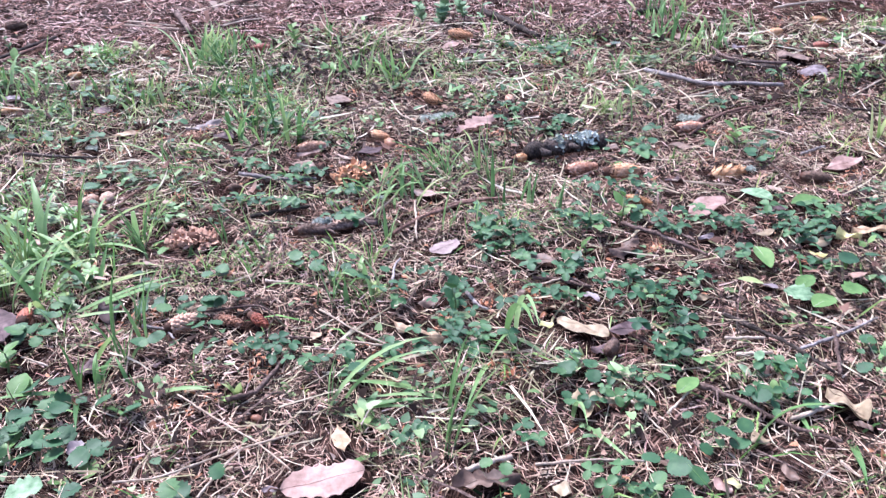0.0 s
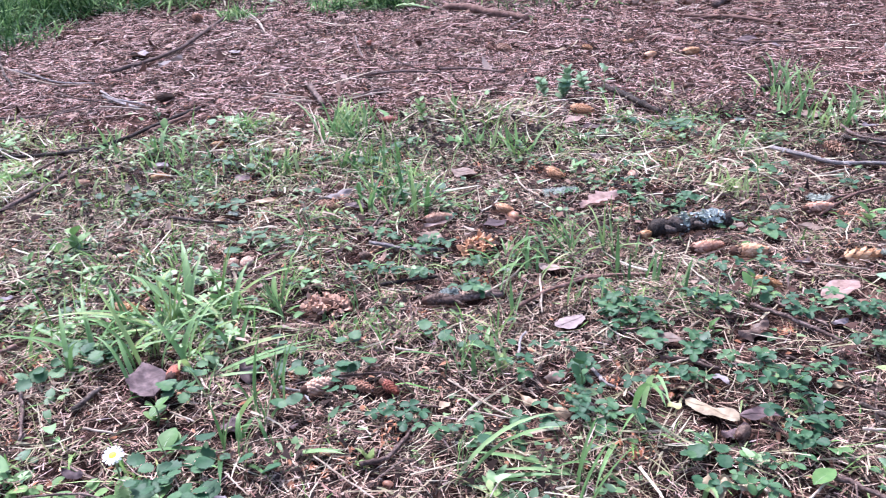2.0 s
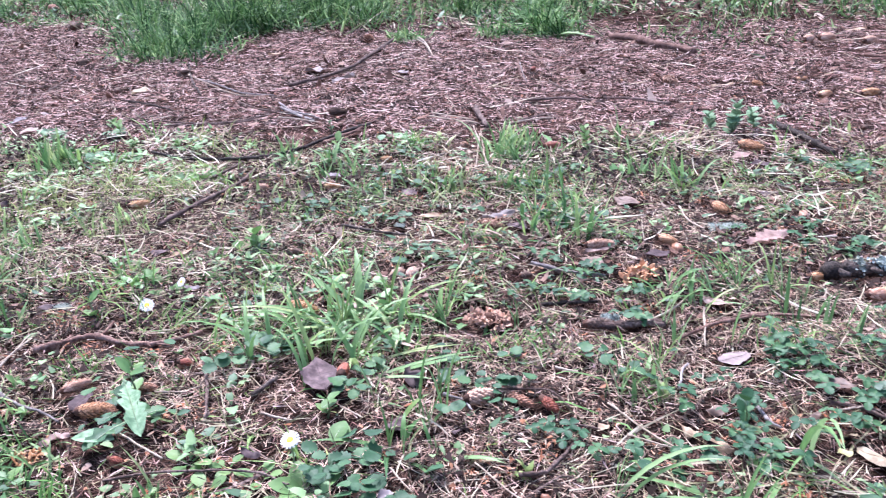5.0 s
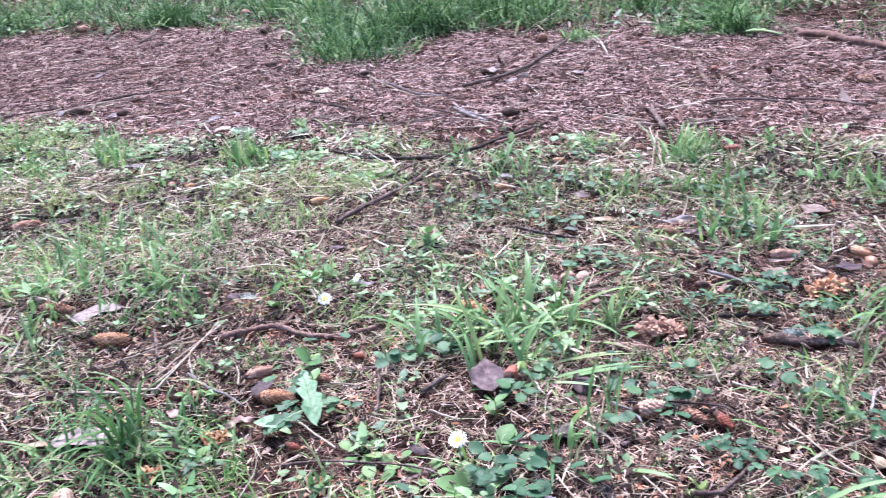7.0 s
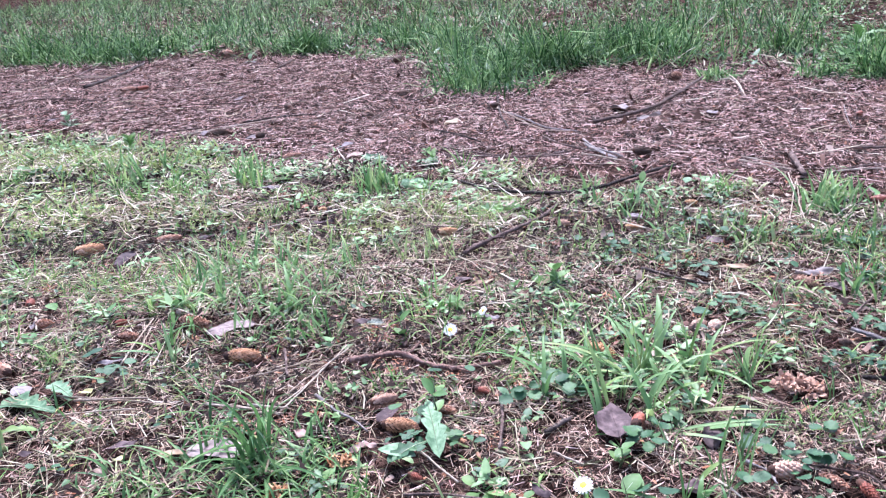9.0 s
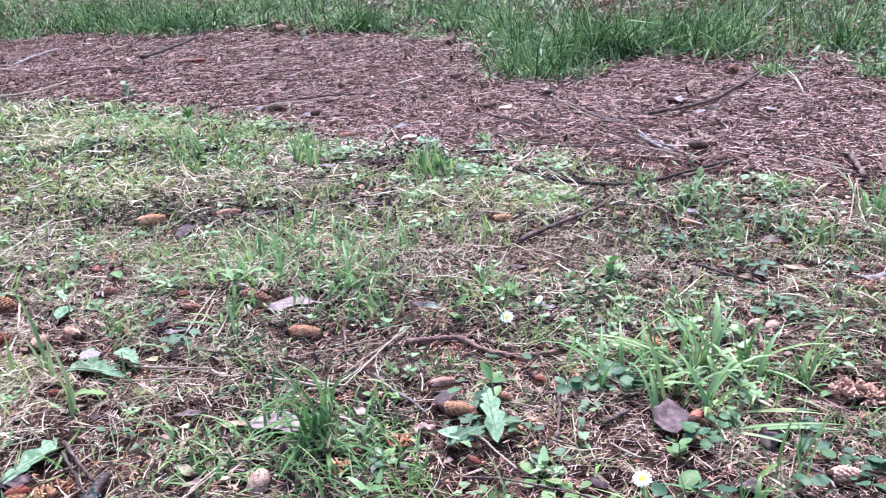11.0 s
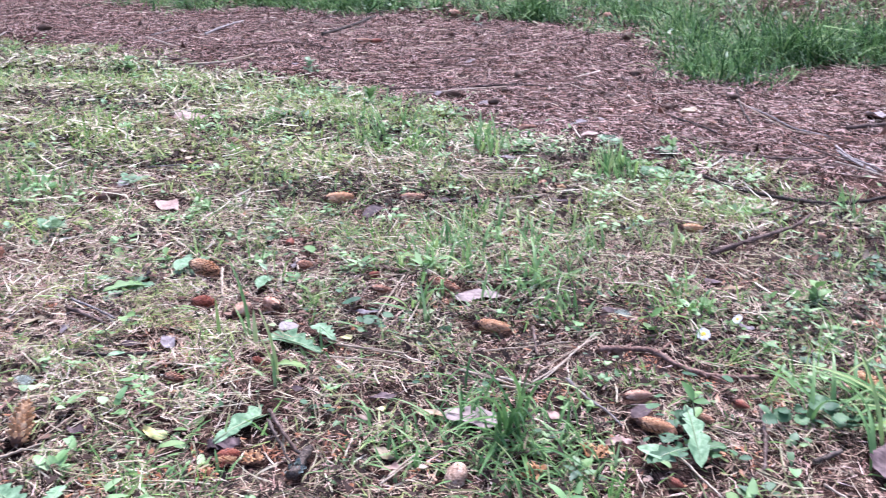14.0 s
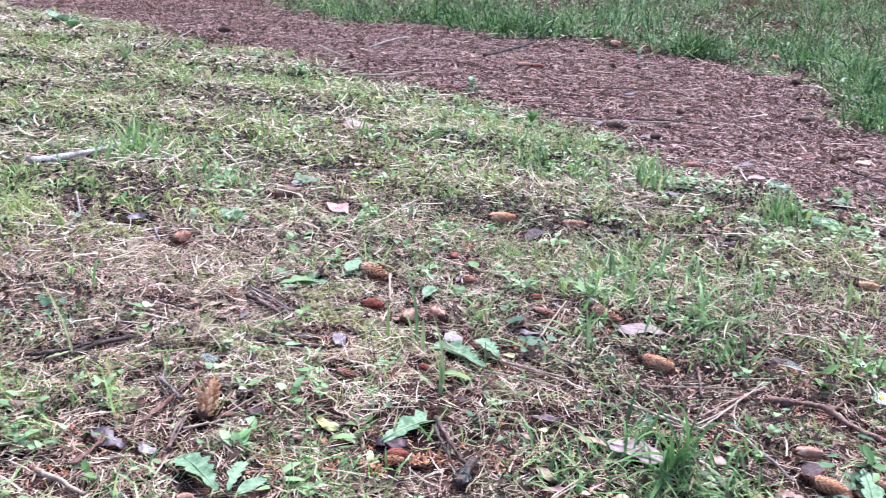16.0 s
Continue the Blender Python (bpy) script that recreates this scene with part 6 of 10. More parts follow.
spruce_cone(-1.063, 2.217, 0.047, 0, material=CONE_DARK, seed=540, width=0.64, flare=30, n=84, split=False, label='dark rotten cone on the path')
spruce_cone(-1.222, 2.007, 0.021, 67, material=CONE_DARK, seed=541, width=0.64, flare=30, n=84, split=False, label='small spruce cone half sunk in the litter')
spruce_cone(-1.961, 3.166, 0.034, 134, material=CONE_DARK, seed=542, width=0.64, flare=30, n=84, split=False, label='small spruce cone half sunk in the litter')
spruce_cone(-1.843, 2.739, 0.032, 21, material=CONE_DARK, seed=543, width=0.64, flare=30, n=84, split=False, label='small spruce cone half sunk in the litter')
dry_leaf(-1.687, 3.125, 0.073, -36, material=TAN_LEAF, seed=545, width=0.6)
dry_leaf(-1.385, 2.807, 0.125, -46, material=GREY_LEAF, seed=546, width=0.5)
dry_leaf(-1.008, 1.748, 0.037, 38, material=MAUVE_LEAF, seed=547, width=0.6)
dry_leaf(-1.014, 1.261, 0.033, 22, material=MAUVE_LEAF, seed=548, width=0.6)
dry_leaf(-0.974, 1.265, 0.047, 70, material=TAN_LEAF, seed=549, width=0.3)
dry_leaf(-0.873, 1.714, 0.048, -26, material=GREY_LEAF, seed=550, width=0.6)
dry_leaf(-1.072, 2.825, 0.06, -54, material=GREY_LEAF, seed=551, width=0.6)
dry_leaf(-0.981, 3.08, 0.055, -37, material=PINK_LEAF, seed=552, width=0.6)
stick([(-0.742, 1.438), (-0.675, 1.424), (-0.602, 1.414)], 0.0030, 0.0020, BARK_DARK, seed=553)
rosette(-1.208, 1.638, 13, 0.024, seed=554, kind='oval', material=HERB, label='patch of bright young green leaves')
rosette(-1.249, 1.62, 9, 0.023, seed=555, kind='oval', material=HERB)
rosette(-1.173, 1.668, 9, 0.022, seed=556, kind='oval', material=HERB)
rosette(-1.22, 1.703, 7, 0.021, seed=557, kind='oval', material=HERB)
herb(-1.569, 1.953, 0.035, 9, 0.022, seed=558, kind='oval', material=HERB)
herb(-1.466, 1.863, 0.028, 9, 0.02, seed=559, kind='oval', material=HERB)
herb(-1.345, 1.862, 0.027, 9, 0.02, seed=560, kind='oval', material=HERB)
herb(-1.334, 1.998, 0.017, 6, 0.015, seed=561, kind='oval', material=HERB)
herb(-0.839, 1.296, 0.04, 6, 0.029, seed=562, kind='oval', material=HERB, label='pale green herb with toothed leaves')
herb(-1.02, 2.069, 0.027, 3, 0.017, seed=563, kind='oval', material=DANDELION)
herb(-0.918, 1.866, 0.039, 6, 0.024, seed=564, kind='oval', material=HERB)
herb(-0.896, 1.248, 0.018, 5, 0.02, seed=565)
herb(-0.825, 1.323, 0.011, 4, 0.018, seed=566)
herb(-0.717, 2.016, 0.025, 7, 0.017, seed=567, material=GRASS_PALE)
grass_tuft(-1.048, 1.865, 0.07, 14, 0.027, 'up', GRASS, seed=568)
grass_tuft(-0.978, 1.678, 0.041, 30, 0.091, 'up', GRASS_PALE, seed=569, label='low yellow-green grass patch')
grass_tuft(-1.014, 1.564, 0.039, 26, 0.088, 'arch', GRASS_PALE, seed=570)
grass_tuft(-0.906, 1.43, 0.04, 24, 0.058, 'arch', GRASS_PALE, seed=571, width=0.7)
grass_tuft(-1.161, 1.358, 0.058, 20, 0.046, 'up', GRASS_PALE, seed=572)
grass_tuft(-0.717, 1.265, 0.042, 8, 0.013, 'up', GRASS, seed=573)
single_blades(-0.472, 1.363, [('low', 0.125, 165, 6), ('up', 0.066, -172, 6), ('up', 0.063, -172, 6)], GRASS, seed=574)
bank_clump(-2.14, 3.17, 0.142, 50, 0.177)
bank_clump(-1.314, 3.551, 0.08, 14, 0.035)
clover(-0.734, 1.635, 5, seed=575, kind='lobed', size=0.012, spread=0.04)
clover(-0.673, 1.668, 5, seed=576, kind='lobed', size=0.012, spread=0.04)
clover(-0.664, 1.746, 5, seed=577, kind='lobed', size=0.012, spread=0.04)
clover(-0.749, 1.61, 5, seed=578, kind='lobed', size=0.012, spread=0.04)
clover(-0.826, 1.51, 5, seed=579, kind='lobed', size=0.012, spread=0.04)
clover(-0.654, 1.49, 5, seed=580, kind='lobed', size=0.012, spread=0.04)
clover(-0.857, 1.528, 5, seed=581, kind='lobed', size=0.012, spread=0.04)
clover(-0.689, 1.486, 5, seed=582, kind='lobed', size=0.012, spread=0.04)
clover(-0.581, 1.293, 4, seed=583, kind='crenate', size=0.014, spread=0.04)
clover(-0.929, 1.497, 4, seed=584, kind='crenate', size=0.014, spread=0.04)
clover(-0.969, 1.47, 4, seed=585, kind='crenate', size=0.014, spread=0.04)
clover(-1.099, 1.666, 4, seed=586, kind='crenate', size=0.014, spread=0.04)

stick([(0.408, 3.255), (0.503, 3.219), (0.596, 3.198), (0.666, 3.097)], 0.0070, 0.0050, BARK_RED, seed=588, twigs=2)
stick([(0.532, 3.399), (0.598, 3.541), (0.675, 3.713)], 0.0150, 0.0130, BARK, seed=589, label='thick dark piece of bark')
stick([(0.717, 3.734), (0.802, 3.684), (0.884, 3.671)], 0.0070, 0.0070, BARK, seed=590)
straw([(-0.239, 3.032), (-0.18, 3.176), (-0.141, 3.338)], 6, BARK, seed=591)
stick([(-0.377, 2.534), (-0.289, 2.533), (-0.191, 2.477)], 0.0045, 0.0040, BARK, seed=592, twigs=1)
stick([(-0.581, 2.443), (-0.479, 2.487), (-0.371, 2.488)], 0.0040, 0.0040, BARK, seed=593)
stick([(-0.089, 2.916), (0.018, 2.931)], 0.0030, 0.0025, BARK, seed=594)
straw([(0.092, 3.232), (0.046, 3.2)], 6, WOOD_PALE, seed=595)
stick([(0.414, 2.958), (0.5, 2.822), (0.669, 2.81)], 0.0035, 0.0030, BARK, seed=597)
stick([(0.444, 2.263), (0.508, 2.281)], 0.0080, 0.0070, BARK_DARK, seed=598)
stick([(0.422, 2.048), (0.496, 2.118)], 0.0025, 0.0020, BARK, seed=599)
stick([(0.085, 1.791), (0.183, 1.816)], 0.0025, 0.0020, BARK, seed=600)
spruce_cone(0.257, 3.531, 0.066, 56, material=CONE_PALE, seed=601, width=0.5, split=False)
spruce_cone(0.335, 2.667, 0.066, 36, material=CONE_ORANGE, seed=602, width=0.4, split=False)
spruce_cone(0.175, 2.861, 0.041, 32, material=CONE_TAN, seed=603, width=0.42, split=False)
spruce_cone(0.217, 2.638, 0.053, 49, material=CONE_TAN, seed=604, width=0.42, split=False)
spruce_cone(0.046, 2.774, 0.043, -53, material=CONE_TAN, seed=605, width=0.42, split=False)
spruce_cone(-0.267, 1.415, 0.049, 20, material=CONE_PALE, seed=606, width=0.42, split=False)
spruce_cone(0.456, 3.499, 0.066, 43, material=CONE_PALE, seed=607, width=0.5, split=False)
spruce_cone(0.277, 2.326, 0.022, 56, material=CONE_DARK, seed=608, width=0.64, flare=30, n=84, split=False, label='small spruce cone half sunk in the litter')
spruce_cone(-0.209, 2.801, 0.059, -48, material=CONE_PALE, seed=609, width=0.5, split=False, n=48)
spruce_cone(0.317, 3.534, 0.059, 10, material=CONE_PALE, seed=610, width=0.64, flare=30, n=84, split=False, label='small spruce cone half sunk in the litter')
dry_leaf(0.451, 3.795, 0.073, -13, material=TAN_LEAF, seed=611, width=0.5)
dry_leaf(0.694, 2.984, 0.048, -59, material=TAN_LEAF, seed=612, width=0.4)
dry_leaf(0.53, 2.87, 0.101, 39, material=MAUVE_LEAF, seed=613, width=0.5)
dry_leaf(0.604, 2.785, 0.032, -51, material=GREY_LEAF, seed=614, width=0.7)
dry_leaf(-0.053, 2.757, 0.063, -10, material=TAN_LEAF, seed=615, width=0.35)
grass_tuft(0.167, 2.31, 0.056, 14, 0.05, 'up', GRASS, seed=620)
bank_clump(-0.089, 3.699, 0.061, 30, 0.254)
grass_tuft(0.522, 2.294, 0.091, 30, 0.052, 'up', GRASS, seed=621, label='fresh green grass clump in the needles')
grass_tuft(0.439, 2.215, 0.055, 12, 0.04, 'up', GRASS, seed=622)
grass_tuft(0.254, 1.844, 0.05, 18, 0.05, 'arch', GRASS, seed=623)
grass_tuft(-0.183, 2.045, 0.049, 16, 0.071, 'up', GRASS, seed=624)
grass_tuft(0.107, 2.047, 0.03, 12, 0.063, 'arch', GRASS, seed=625)
grass_tuft(0.328, 1.716, 0.043, 6, 0.016, 'up', GRASS, seed=626)
grass_tuft(-0.306, 2.131, 0.061, 6, 0.009, 'up', GRASS, seed=627)
clover(0.177, 1.957, 6, seed=628, kind='lobed', size=0.014, spread=0.045)
clover(0.227, 1.978, 6, seed=629, kind='lobed', size=0.014, spread=0.045)
clover(0.113, 1.95, 6, seed=630, kind='lobed', size=0.014, spread=0.045)
clover(0.09, 1.962, 6, seed=631, kind='lobed', size=0.014, spread=0.045)

lone_leaf(-0.792, 0.834, 0.122, -48, kind='pinnate', width=0.5, tilt=8, z=0.03, label='long pale green toothed dandelion leaf')
lone_leaf(-0.735, 0.729, 0.05, -170, kind='oval', material=DANDELION, width=0.9, tilt=8, name='herb_leaf', label='grey-green broad leaf on the litter')
herb(-0.722, 0.786, 0.016, 4, 0.024, seed=632, kind='oval', material=CLOVER)
spruce_cone(-0.868, 0.835, 0.038, 57, material=CONE_PALE, seed=633, width=0.45, label='faded spruce cone on the litter')
dry_leaf(-0.839, 0.807, 0.04, 86, material=MAUVE_LEAF, seed=634, width=0.6)
dry_leaf(-0.785, 0.747, 0.025, 7, material=BROWN_LEAF, seed=635, width=0.55)
dry_leaf(-0.817, 0.729, 0.034, 54, material=PINK_LEAF, seed=636, width=0.6, shape=oakish, label='pinkish tan dry leaf')
dry_leaf(-0.92, 0.724, 0.029, -10, material=PINK_LEAF, seed=637, width=0.5)
chewed_cone(-0.825, 0.692, 0.034, CONE_ORANGE, 'decaying orange cone fallen apart', seed=638)
chewed_cone(-0.846, 0.603, 0.028, CONE_ORANGE, 'decaying orange cone fallen apart', seed=639)
straw([(-0.993, 0.762), (-0.997, 0.822), (-1.007, 0.886), (-1.013, 0.933)], 2.4, WOOD_PALE, seed=641)
stick([(-0.966, 0.805), (-0.914, 0.785), (-0.87, 0.774), (-0.836, 0.761)], 0.0025, 0.0015, BARK_GREY, seed=642)
straw([(-1.032, 0.737), (-1.005, 0.748), (-0.977, 0.761)], 4, WOOD_PALE, seed=643)
straw([(-1.016, 0.721), (-0.986, 0.742)], 4, WOOD_PALE, seed=644)
stick([(-1.106, 0.888), (-1.041, 0.825)], 0.0025, 0.0020, BARK, seed=645)
straw([(-0.89, 0.792), (-0.983, 0.82)], 2, BARK, seed=646)
dry_leaf(-1.065, 1.031, 0.029, 29, material=MAUVE_LEAF, seed=647, width=0.7)
lichen(-1.04, 1.035, 0.023, LICHEN, seed=648)
herb(-0.968, 1.013, 0.033, 4, 0.024, seed=649, kind='oval', material=HERB)
grass_tuft(-1.015, 1.157, 0.036, 16, 0.02, 'up', GRASS, seed=650, width=0.7)
grass_tuft(-1.337, 1.105, 0.081, 80, 0.11, 'arch', GRASS, seed=651, label='wide tuft of fresh green grass', width=0.9)
grass_tuft(-1.193, 1.03, 0.059, 24, 0.047, 'arch', GRASS, seed=652)
grass_tuft(-1.113, 0.966, 0.049, 22, 0.032, 'up', GRASS, seed=653)
grass_tuft(-0.938, 0.654, 0.072, 24, 0.085, 'low', GRASS, seed=654, label='spreading dark green grass tuft', width=0.62)
grass_tuft(-0.941, 0.669, 0.072, 20, 0.061, 'arch', GRASS_DARK, seed=655, label='fresh green blades in a spreading tuft', width=0.62)
single_blades(-0.909, 0.648, [('low', 0.116, -43, 6), ('low', 0.158, -10, 6), ('arch', 0.148, -163, 6)], GRASS_DARK, seed=656)
grass_tuft(-0.912, 0.784, 0.046, 8, 0.008, 'up', GRASS, seed=657)
clover(-0.932, 0.813, 3, seed=658, kind='oval', material=HERB, size=0.011, spread=0.02)
clover(-0.902, 0.739, 3, seed=659, kind='oval', material=HERB, size=0.011, spread=0.02)
single_blades(-0.87, 0.899, [('low', 0.064, -112, 8)], GRASS, seed=660)
herb(-0.812, 0.64, 0.015, 3, 0.021, seed=661, kind='oval', material=HERB)
clover(-0.812, 0.832, 4, seed=662, kind='crenate', size=0.014, spread=0.03)
clover(-0.801, 0.801, 4, seed=663, kind='crenate', size=0.014, spread=0.03)
clover(-0.809, 0.924, 4, seed=664, kind='crenate', size=0.014, spread=0.03)

lone_leaf(-1.256, 0.584, 0.141, -172, kind='pinnate', width=0.75, tilt=4, z=0.012, label='pale green toothed dandelion leaf')
dry_leaf(-1.366, 0.601, 0.041, -1, material=WHITE_LEAF, seed=665, width=0.7, label='pale pinkish round leaf')
lone_leaf(-1.267, 0.619, 0.071, 170, kind='pinnate', width=0.9, tilt=10)
dry_leaf(-1.281, 0.651, 0.02, 78, material=YELLOW_LEAF, seed=666, width=0.8, label='yellow-green withering leaf on the litter')
lone_leaf(-1.154, 0.352, 0.128, 108, kind='pinnate', width=0.66, tilt=2, z=0.014, label='long pale grey-green toothed leaf')
lone_leaf(-1.258, 0.499, 0.05, 57, kind='pinnate', material=GRASS_PALE, width=0.8, tilt=5, label='yellow-green toothed leaf on the litter')
spruce_cone(-1.656, 0.609, 0.066, 14, material=CONE_TAN, seed=667, width=0.52, gap=0.84, flare=18, n=120, label='open orange spruce cone')
spruce_cone(-1.149, 0.839, 0.055, 32, material=CONE_TAN, seed=668, width=0.46, gap=0.84, flare=14, n=130, label='pale orange spruce cone under grass')
spruce_cone(-1.316, 0.887, 0.066, 9, material=CONE_BROWN, seed=669, width=0.36, label='brown cone in the grass')
spruce_cone(-1.677, 0.806, 0.026, 137, material=CONE_RED, seed=671, width=0.64, flare=30, n=84, split=False, label='small spruce cone half sunk in the litter')
spruce_cone(-1.554, 0.757, 0.031, 24, material=CONE_BROWN, seed=672, width=0.64, flare=30, n=84, split=False, label='small spruce cone half sunk in the litter')
spruce_cone(-1.379, 0.798, 0.035, 33, material=CONE_BROWN, seed=673, width=0.4, n=57, label='reddish cone fragment on the litter')
spruce_cone(-1.438, 0.827, 0.02, 70, material=CONE_RED, seed=674, width=0.6, n=48)
spruce_cone(-1.525, 0.536, 0.037, 45, material=CONE_RED, seed=675, width=0.64, flare=30, n=84, split=False, label='small reddish cone in the litter')
spruce_cone(-1.455, 0.568, 0.037, 112, material=CONE_PALE, seed=676, width=0.64, flare=30, n=84, split=False, label='small spruce cone half sunk in the litter')
spruce_cone(-1.439, 0.616, 0.036, 179, material=CONE_BROWN, seed=677, width=0.64, flare=30, n=84, split=False, label='small spruce cone half sunk in the litter')
dry_leaf(-1.029, 0.602, 0.043, 26, material=TAN_LEAF, seed=679, width=0.35)
dry_leaf(-1.105, 0.582, 0.04, 60, material=MAUVE_LEAF, seed=680, width=0.35)
dry_leaf(-1.081, 0.53, 0.031, 30, material=BROWN_LEAF, seed=681, width=0.35)
dry_leaf(-1.193, 0.499, 0.022, 46, material=MAUVE_LEAF, seed=682, width=0.55)
dry_leaf(-1.144, 0.363, 0.032, 32, material=MAUVE_LEAF, seed=683, width=0.65, label='dark grey damp leaf')
dry_leaf(-0.968, 0.485, 0.025, 39, material=PINK_LEAF, seed=684, width=0.5)
nub(-0.903, 0.530, 0.030, PALE_TIP, 'stubby bleached pinkish cone pushed up through grass', seed=685)
dry_leaf(-1.33, 0.73, 0.042, 44, material=GREY_LEAF, seed=686, width=0.3)
dry_leaf(-1.085, 0.563, 0.015, 57, material=YELLOW_LEAF, seed=687, width=0.7)
dry_leaf(-1.003, 0.501, 0.035, 19, material=PALE_LEAF, seed=688, width=0.4)
dry_leaf(-1.446, 0.435, 0.036, -13, material=GREY_LEAF, seed=689, width=0.6)
dry_leaf(-1.574, 0.754, 0.036, 120, material=GREY_LEAF, seed=690, width=0.5)
spruce_cone(-1.114, 0.346, 0.022, 57, material=CONE_ORANGE, seed=691, width=0.55, n=64)
chewed_cone(-1.095, 0.374, 0.027, CONE_ORANGE, 'decaying orange cone fallen apart', seed=692)
chewed_cone(-1.115, 0.346, 0.026, CONE_RED, 'decaying red-brown cone fallen apart', seed=693)
spruce_cone(-1.118, 0.351, 0.026, 58, material=CONE_RED, seed=694, width=0.64, flare=30, n=84, split=False, label='small spruce cone half sunk in the litter')
spruce_cone(-1.332, 0.388, 0.032, 24, material=CONE_BROWN, seed=695, width=0.45, n=64)
spruce_cone(-1.293, 0.5, 0.02, 12, material=CONE_RED, seed=696, width=0.64, flare=30, n=84, split=False, label='small spruce cone half sunk in the litter')
stick([(-1.164, 0.44), (-1.117, 0.429), (-1.063, 0.417)], 0.0030, 0.0025, BARK, seed=698)
straw([(-1.246, 0.585), (-1.203, 0.616), (-1.162, 0.646)], 2.4, WOOD_PALE, seed=699)
straw([(-1.263, 0.62), (-1.22, 0.648), (-1.174, 0.679)], 4, WOOD_PALE, seed=700)
straw([(-0.954, 0.469), (-0.963, 0.501), (-0.971, 0.533)], 2.4, WOOD_PALE, seed=701)
straw([(-1.297, 0.722), (-1.351, 0.799), (-1.397, 0.866)], 3, WOOD_PALE, seed=702)
straw([(-0.944, 0.609), (-0.905, 0.631)], 3, WOOD_PALE, seed=703)
straw([(-1.594, 0.767), (-1.539, 0.734)], 4, WOOD_PALE, seed=704)
stick([(-1.639, 0.636), (-1.523, 0.571)], 0.0025, 0.0020, WOOD_PALE, seed=705)
single_blades(-0.95, 0.676, [('arch', 0.19, -37, 6), ('low', 0.128, -23, 7), ('low', 0.177, -59, 7)], GRASS_DARK, seed=706)
grass_tuft(-1.279, 0.8, 0.076, 10, 0.01, 'up', GRASS, seed=707, width=1.2)
grass_tuft(-1.344, 1.02, 0.078, 80, 0.113, 'arch', GRASS, seed=708, label='wide tuft of fresh green grass', width=0.9)
grass_tuft(-1.458, 0.98, 0.048, 14, 0.029, 'arch', GRASS, seed=709)
single_blades(-1.238, 0.497, [('up', 0.127, -142, 9), ('up', 0.081, -142, 6)], GRASS_PALE, seed=710)
single_blades(-1.367, 0.532, [('up', 0.16, -142, 10), ('up', 0.073, -142, 9)], GRASS, seed=711)
single_blades(-1.114, 0.732, [('up', 0.056, -142, 8), ('up', 0.038, 38, 6)], GRASS, seed=712)
single_blades(-1.559, 0.853, [('up', 0.057, -142, 5), ('up', 0.051, 38, 5)], GRASS, seed=713)
single_blades(-1.256, 0.69, [('low', 0.072, 20, 7), ('low', 0.097, -133, 7)], GRASS_DARK, seed=714)
single_blades(-1.581, 0.492, [('low', 0.094, 11, 8)], GRASS_PALE, seed=715)
lone_leaf(-1.68, 0.568, 0.06, 130, kind='oval', material=DANDELION, width=0.9, tilt=10, name='herb_leaf', label='pale green folded leaf')
lone_leaf(-1.501, 0.629, 0.045, 134, kind='oval', material=DANDELION, width=0.8, tilt=15, name='herb_leaf', label='small pale green leaf')
lone_leaf(-1.635, 0.816, 0.035, -11, kind='oval', material=HERB, width=1.0, tilt=4, name='herb_leaf', label='small green leaf on the litter')
clover(-1.267, 0.73, 4, seed=716, kind='crenate', size=0.014, spread=0.035)
clover(-1.275, 0.707, 4, seed=717, kind='crenate', size=0.014, spread=0.035)
clover(-1.365, 0.715, 4, seed=718, kind='crenate', size=0.014, spread=0.035)
clover(-1.286, 0.715, 4, seed=719, kind='crenate', size=0.014, spread=0.035)
clover(-1.143, 0.488, 3, seed=720, kind='crenate', size=0.008, spread=0.02)
clover(-1.122, 0.493, 3, seed=721, kind='crenate', size=0.008, spread=0.02)
clover(-1.094, 0.645, 3, seed=722, kind='crenate', size=0.008, spread=0.02)
clover(-1.023, 0.681, 3, seed=723, kind='crenate', size=0.008, spread=0.02)
clover(-1.452, 0.755, 3, seed=724, kind='crenate', size=0.01, spread=0.03)
clover(-1.617, 0.907, 3, seed=725, kind='crenate', size=0.01, spread=0.03)
clover(-1.716, 0.778, 3, seed=726, kind='crenate', size=0.01, spread=0.03)
clover(-1.599, 0.907, 3, seed=727, kind='crenate', size=0.01, spread=0.03)
herb(-0.92, 0.755, 0.017, 3, 0.021, seed=728, kind='oval', material=HERB)
herb(-0.951, 0.515, 0.013, 2, 0.017, seed=729, kind='oval', material=HERB)
herb(-1.74, 0.577, 0.033, 6, 0.019, seed=730, kind='oval', material=HERB)
herb(-0.956, 0.827, 0.012, 3, 0.019, seed=731, kind='oval', material=HERB)
rosette(-1.212, 0.352, 4, 0.023, seed=732, kind='oval')

spruce_cone(-1.336, 0.185, 0.066, 147, material=CONE_ORANGE, seed=733, width=0.42, gap=0.76, flare=44, n=76, tilt=20, sink=-0.2, label='open orange spruce cone lying in straw')
rosette(-1.409, 0.09, 9, 0.034, seed=734, kind='spoon', material=HERB, label='green rosette with rounded leaves')
rosette(-1.377, -0.042, 5, 0.031, seed=735, kind='spoon', material=HERB)
lone_leaf(-1.139, 0.128, 0.098, -173, kind='pinnate', width=0.8, tilt=8, material=DANDELION, label='broad green toothed leaf')
lone_leaf(-1.132, 0.139, 0.062, 143, kind='pinnate', width=0.7, tilt=10, material=DANDELION, label='green toothed leaf on the litter')
lone_leaf(-1.121, 0.146, 0.042, 108, kind='oval', width=0.8, tilt=6, material=DANDELION, label='green toothed leaf on the litter')
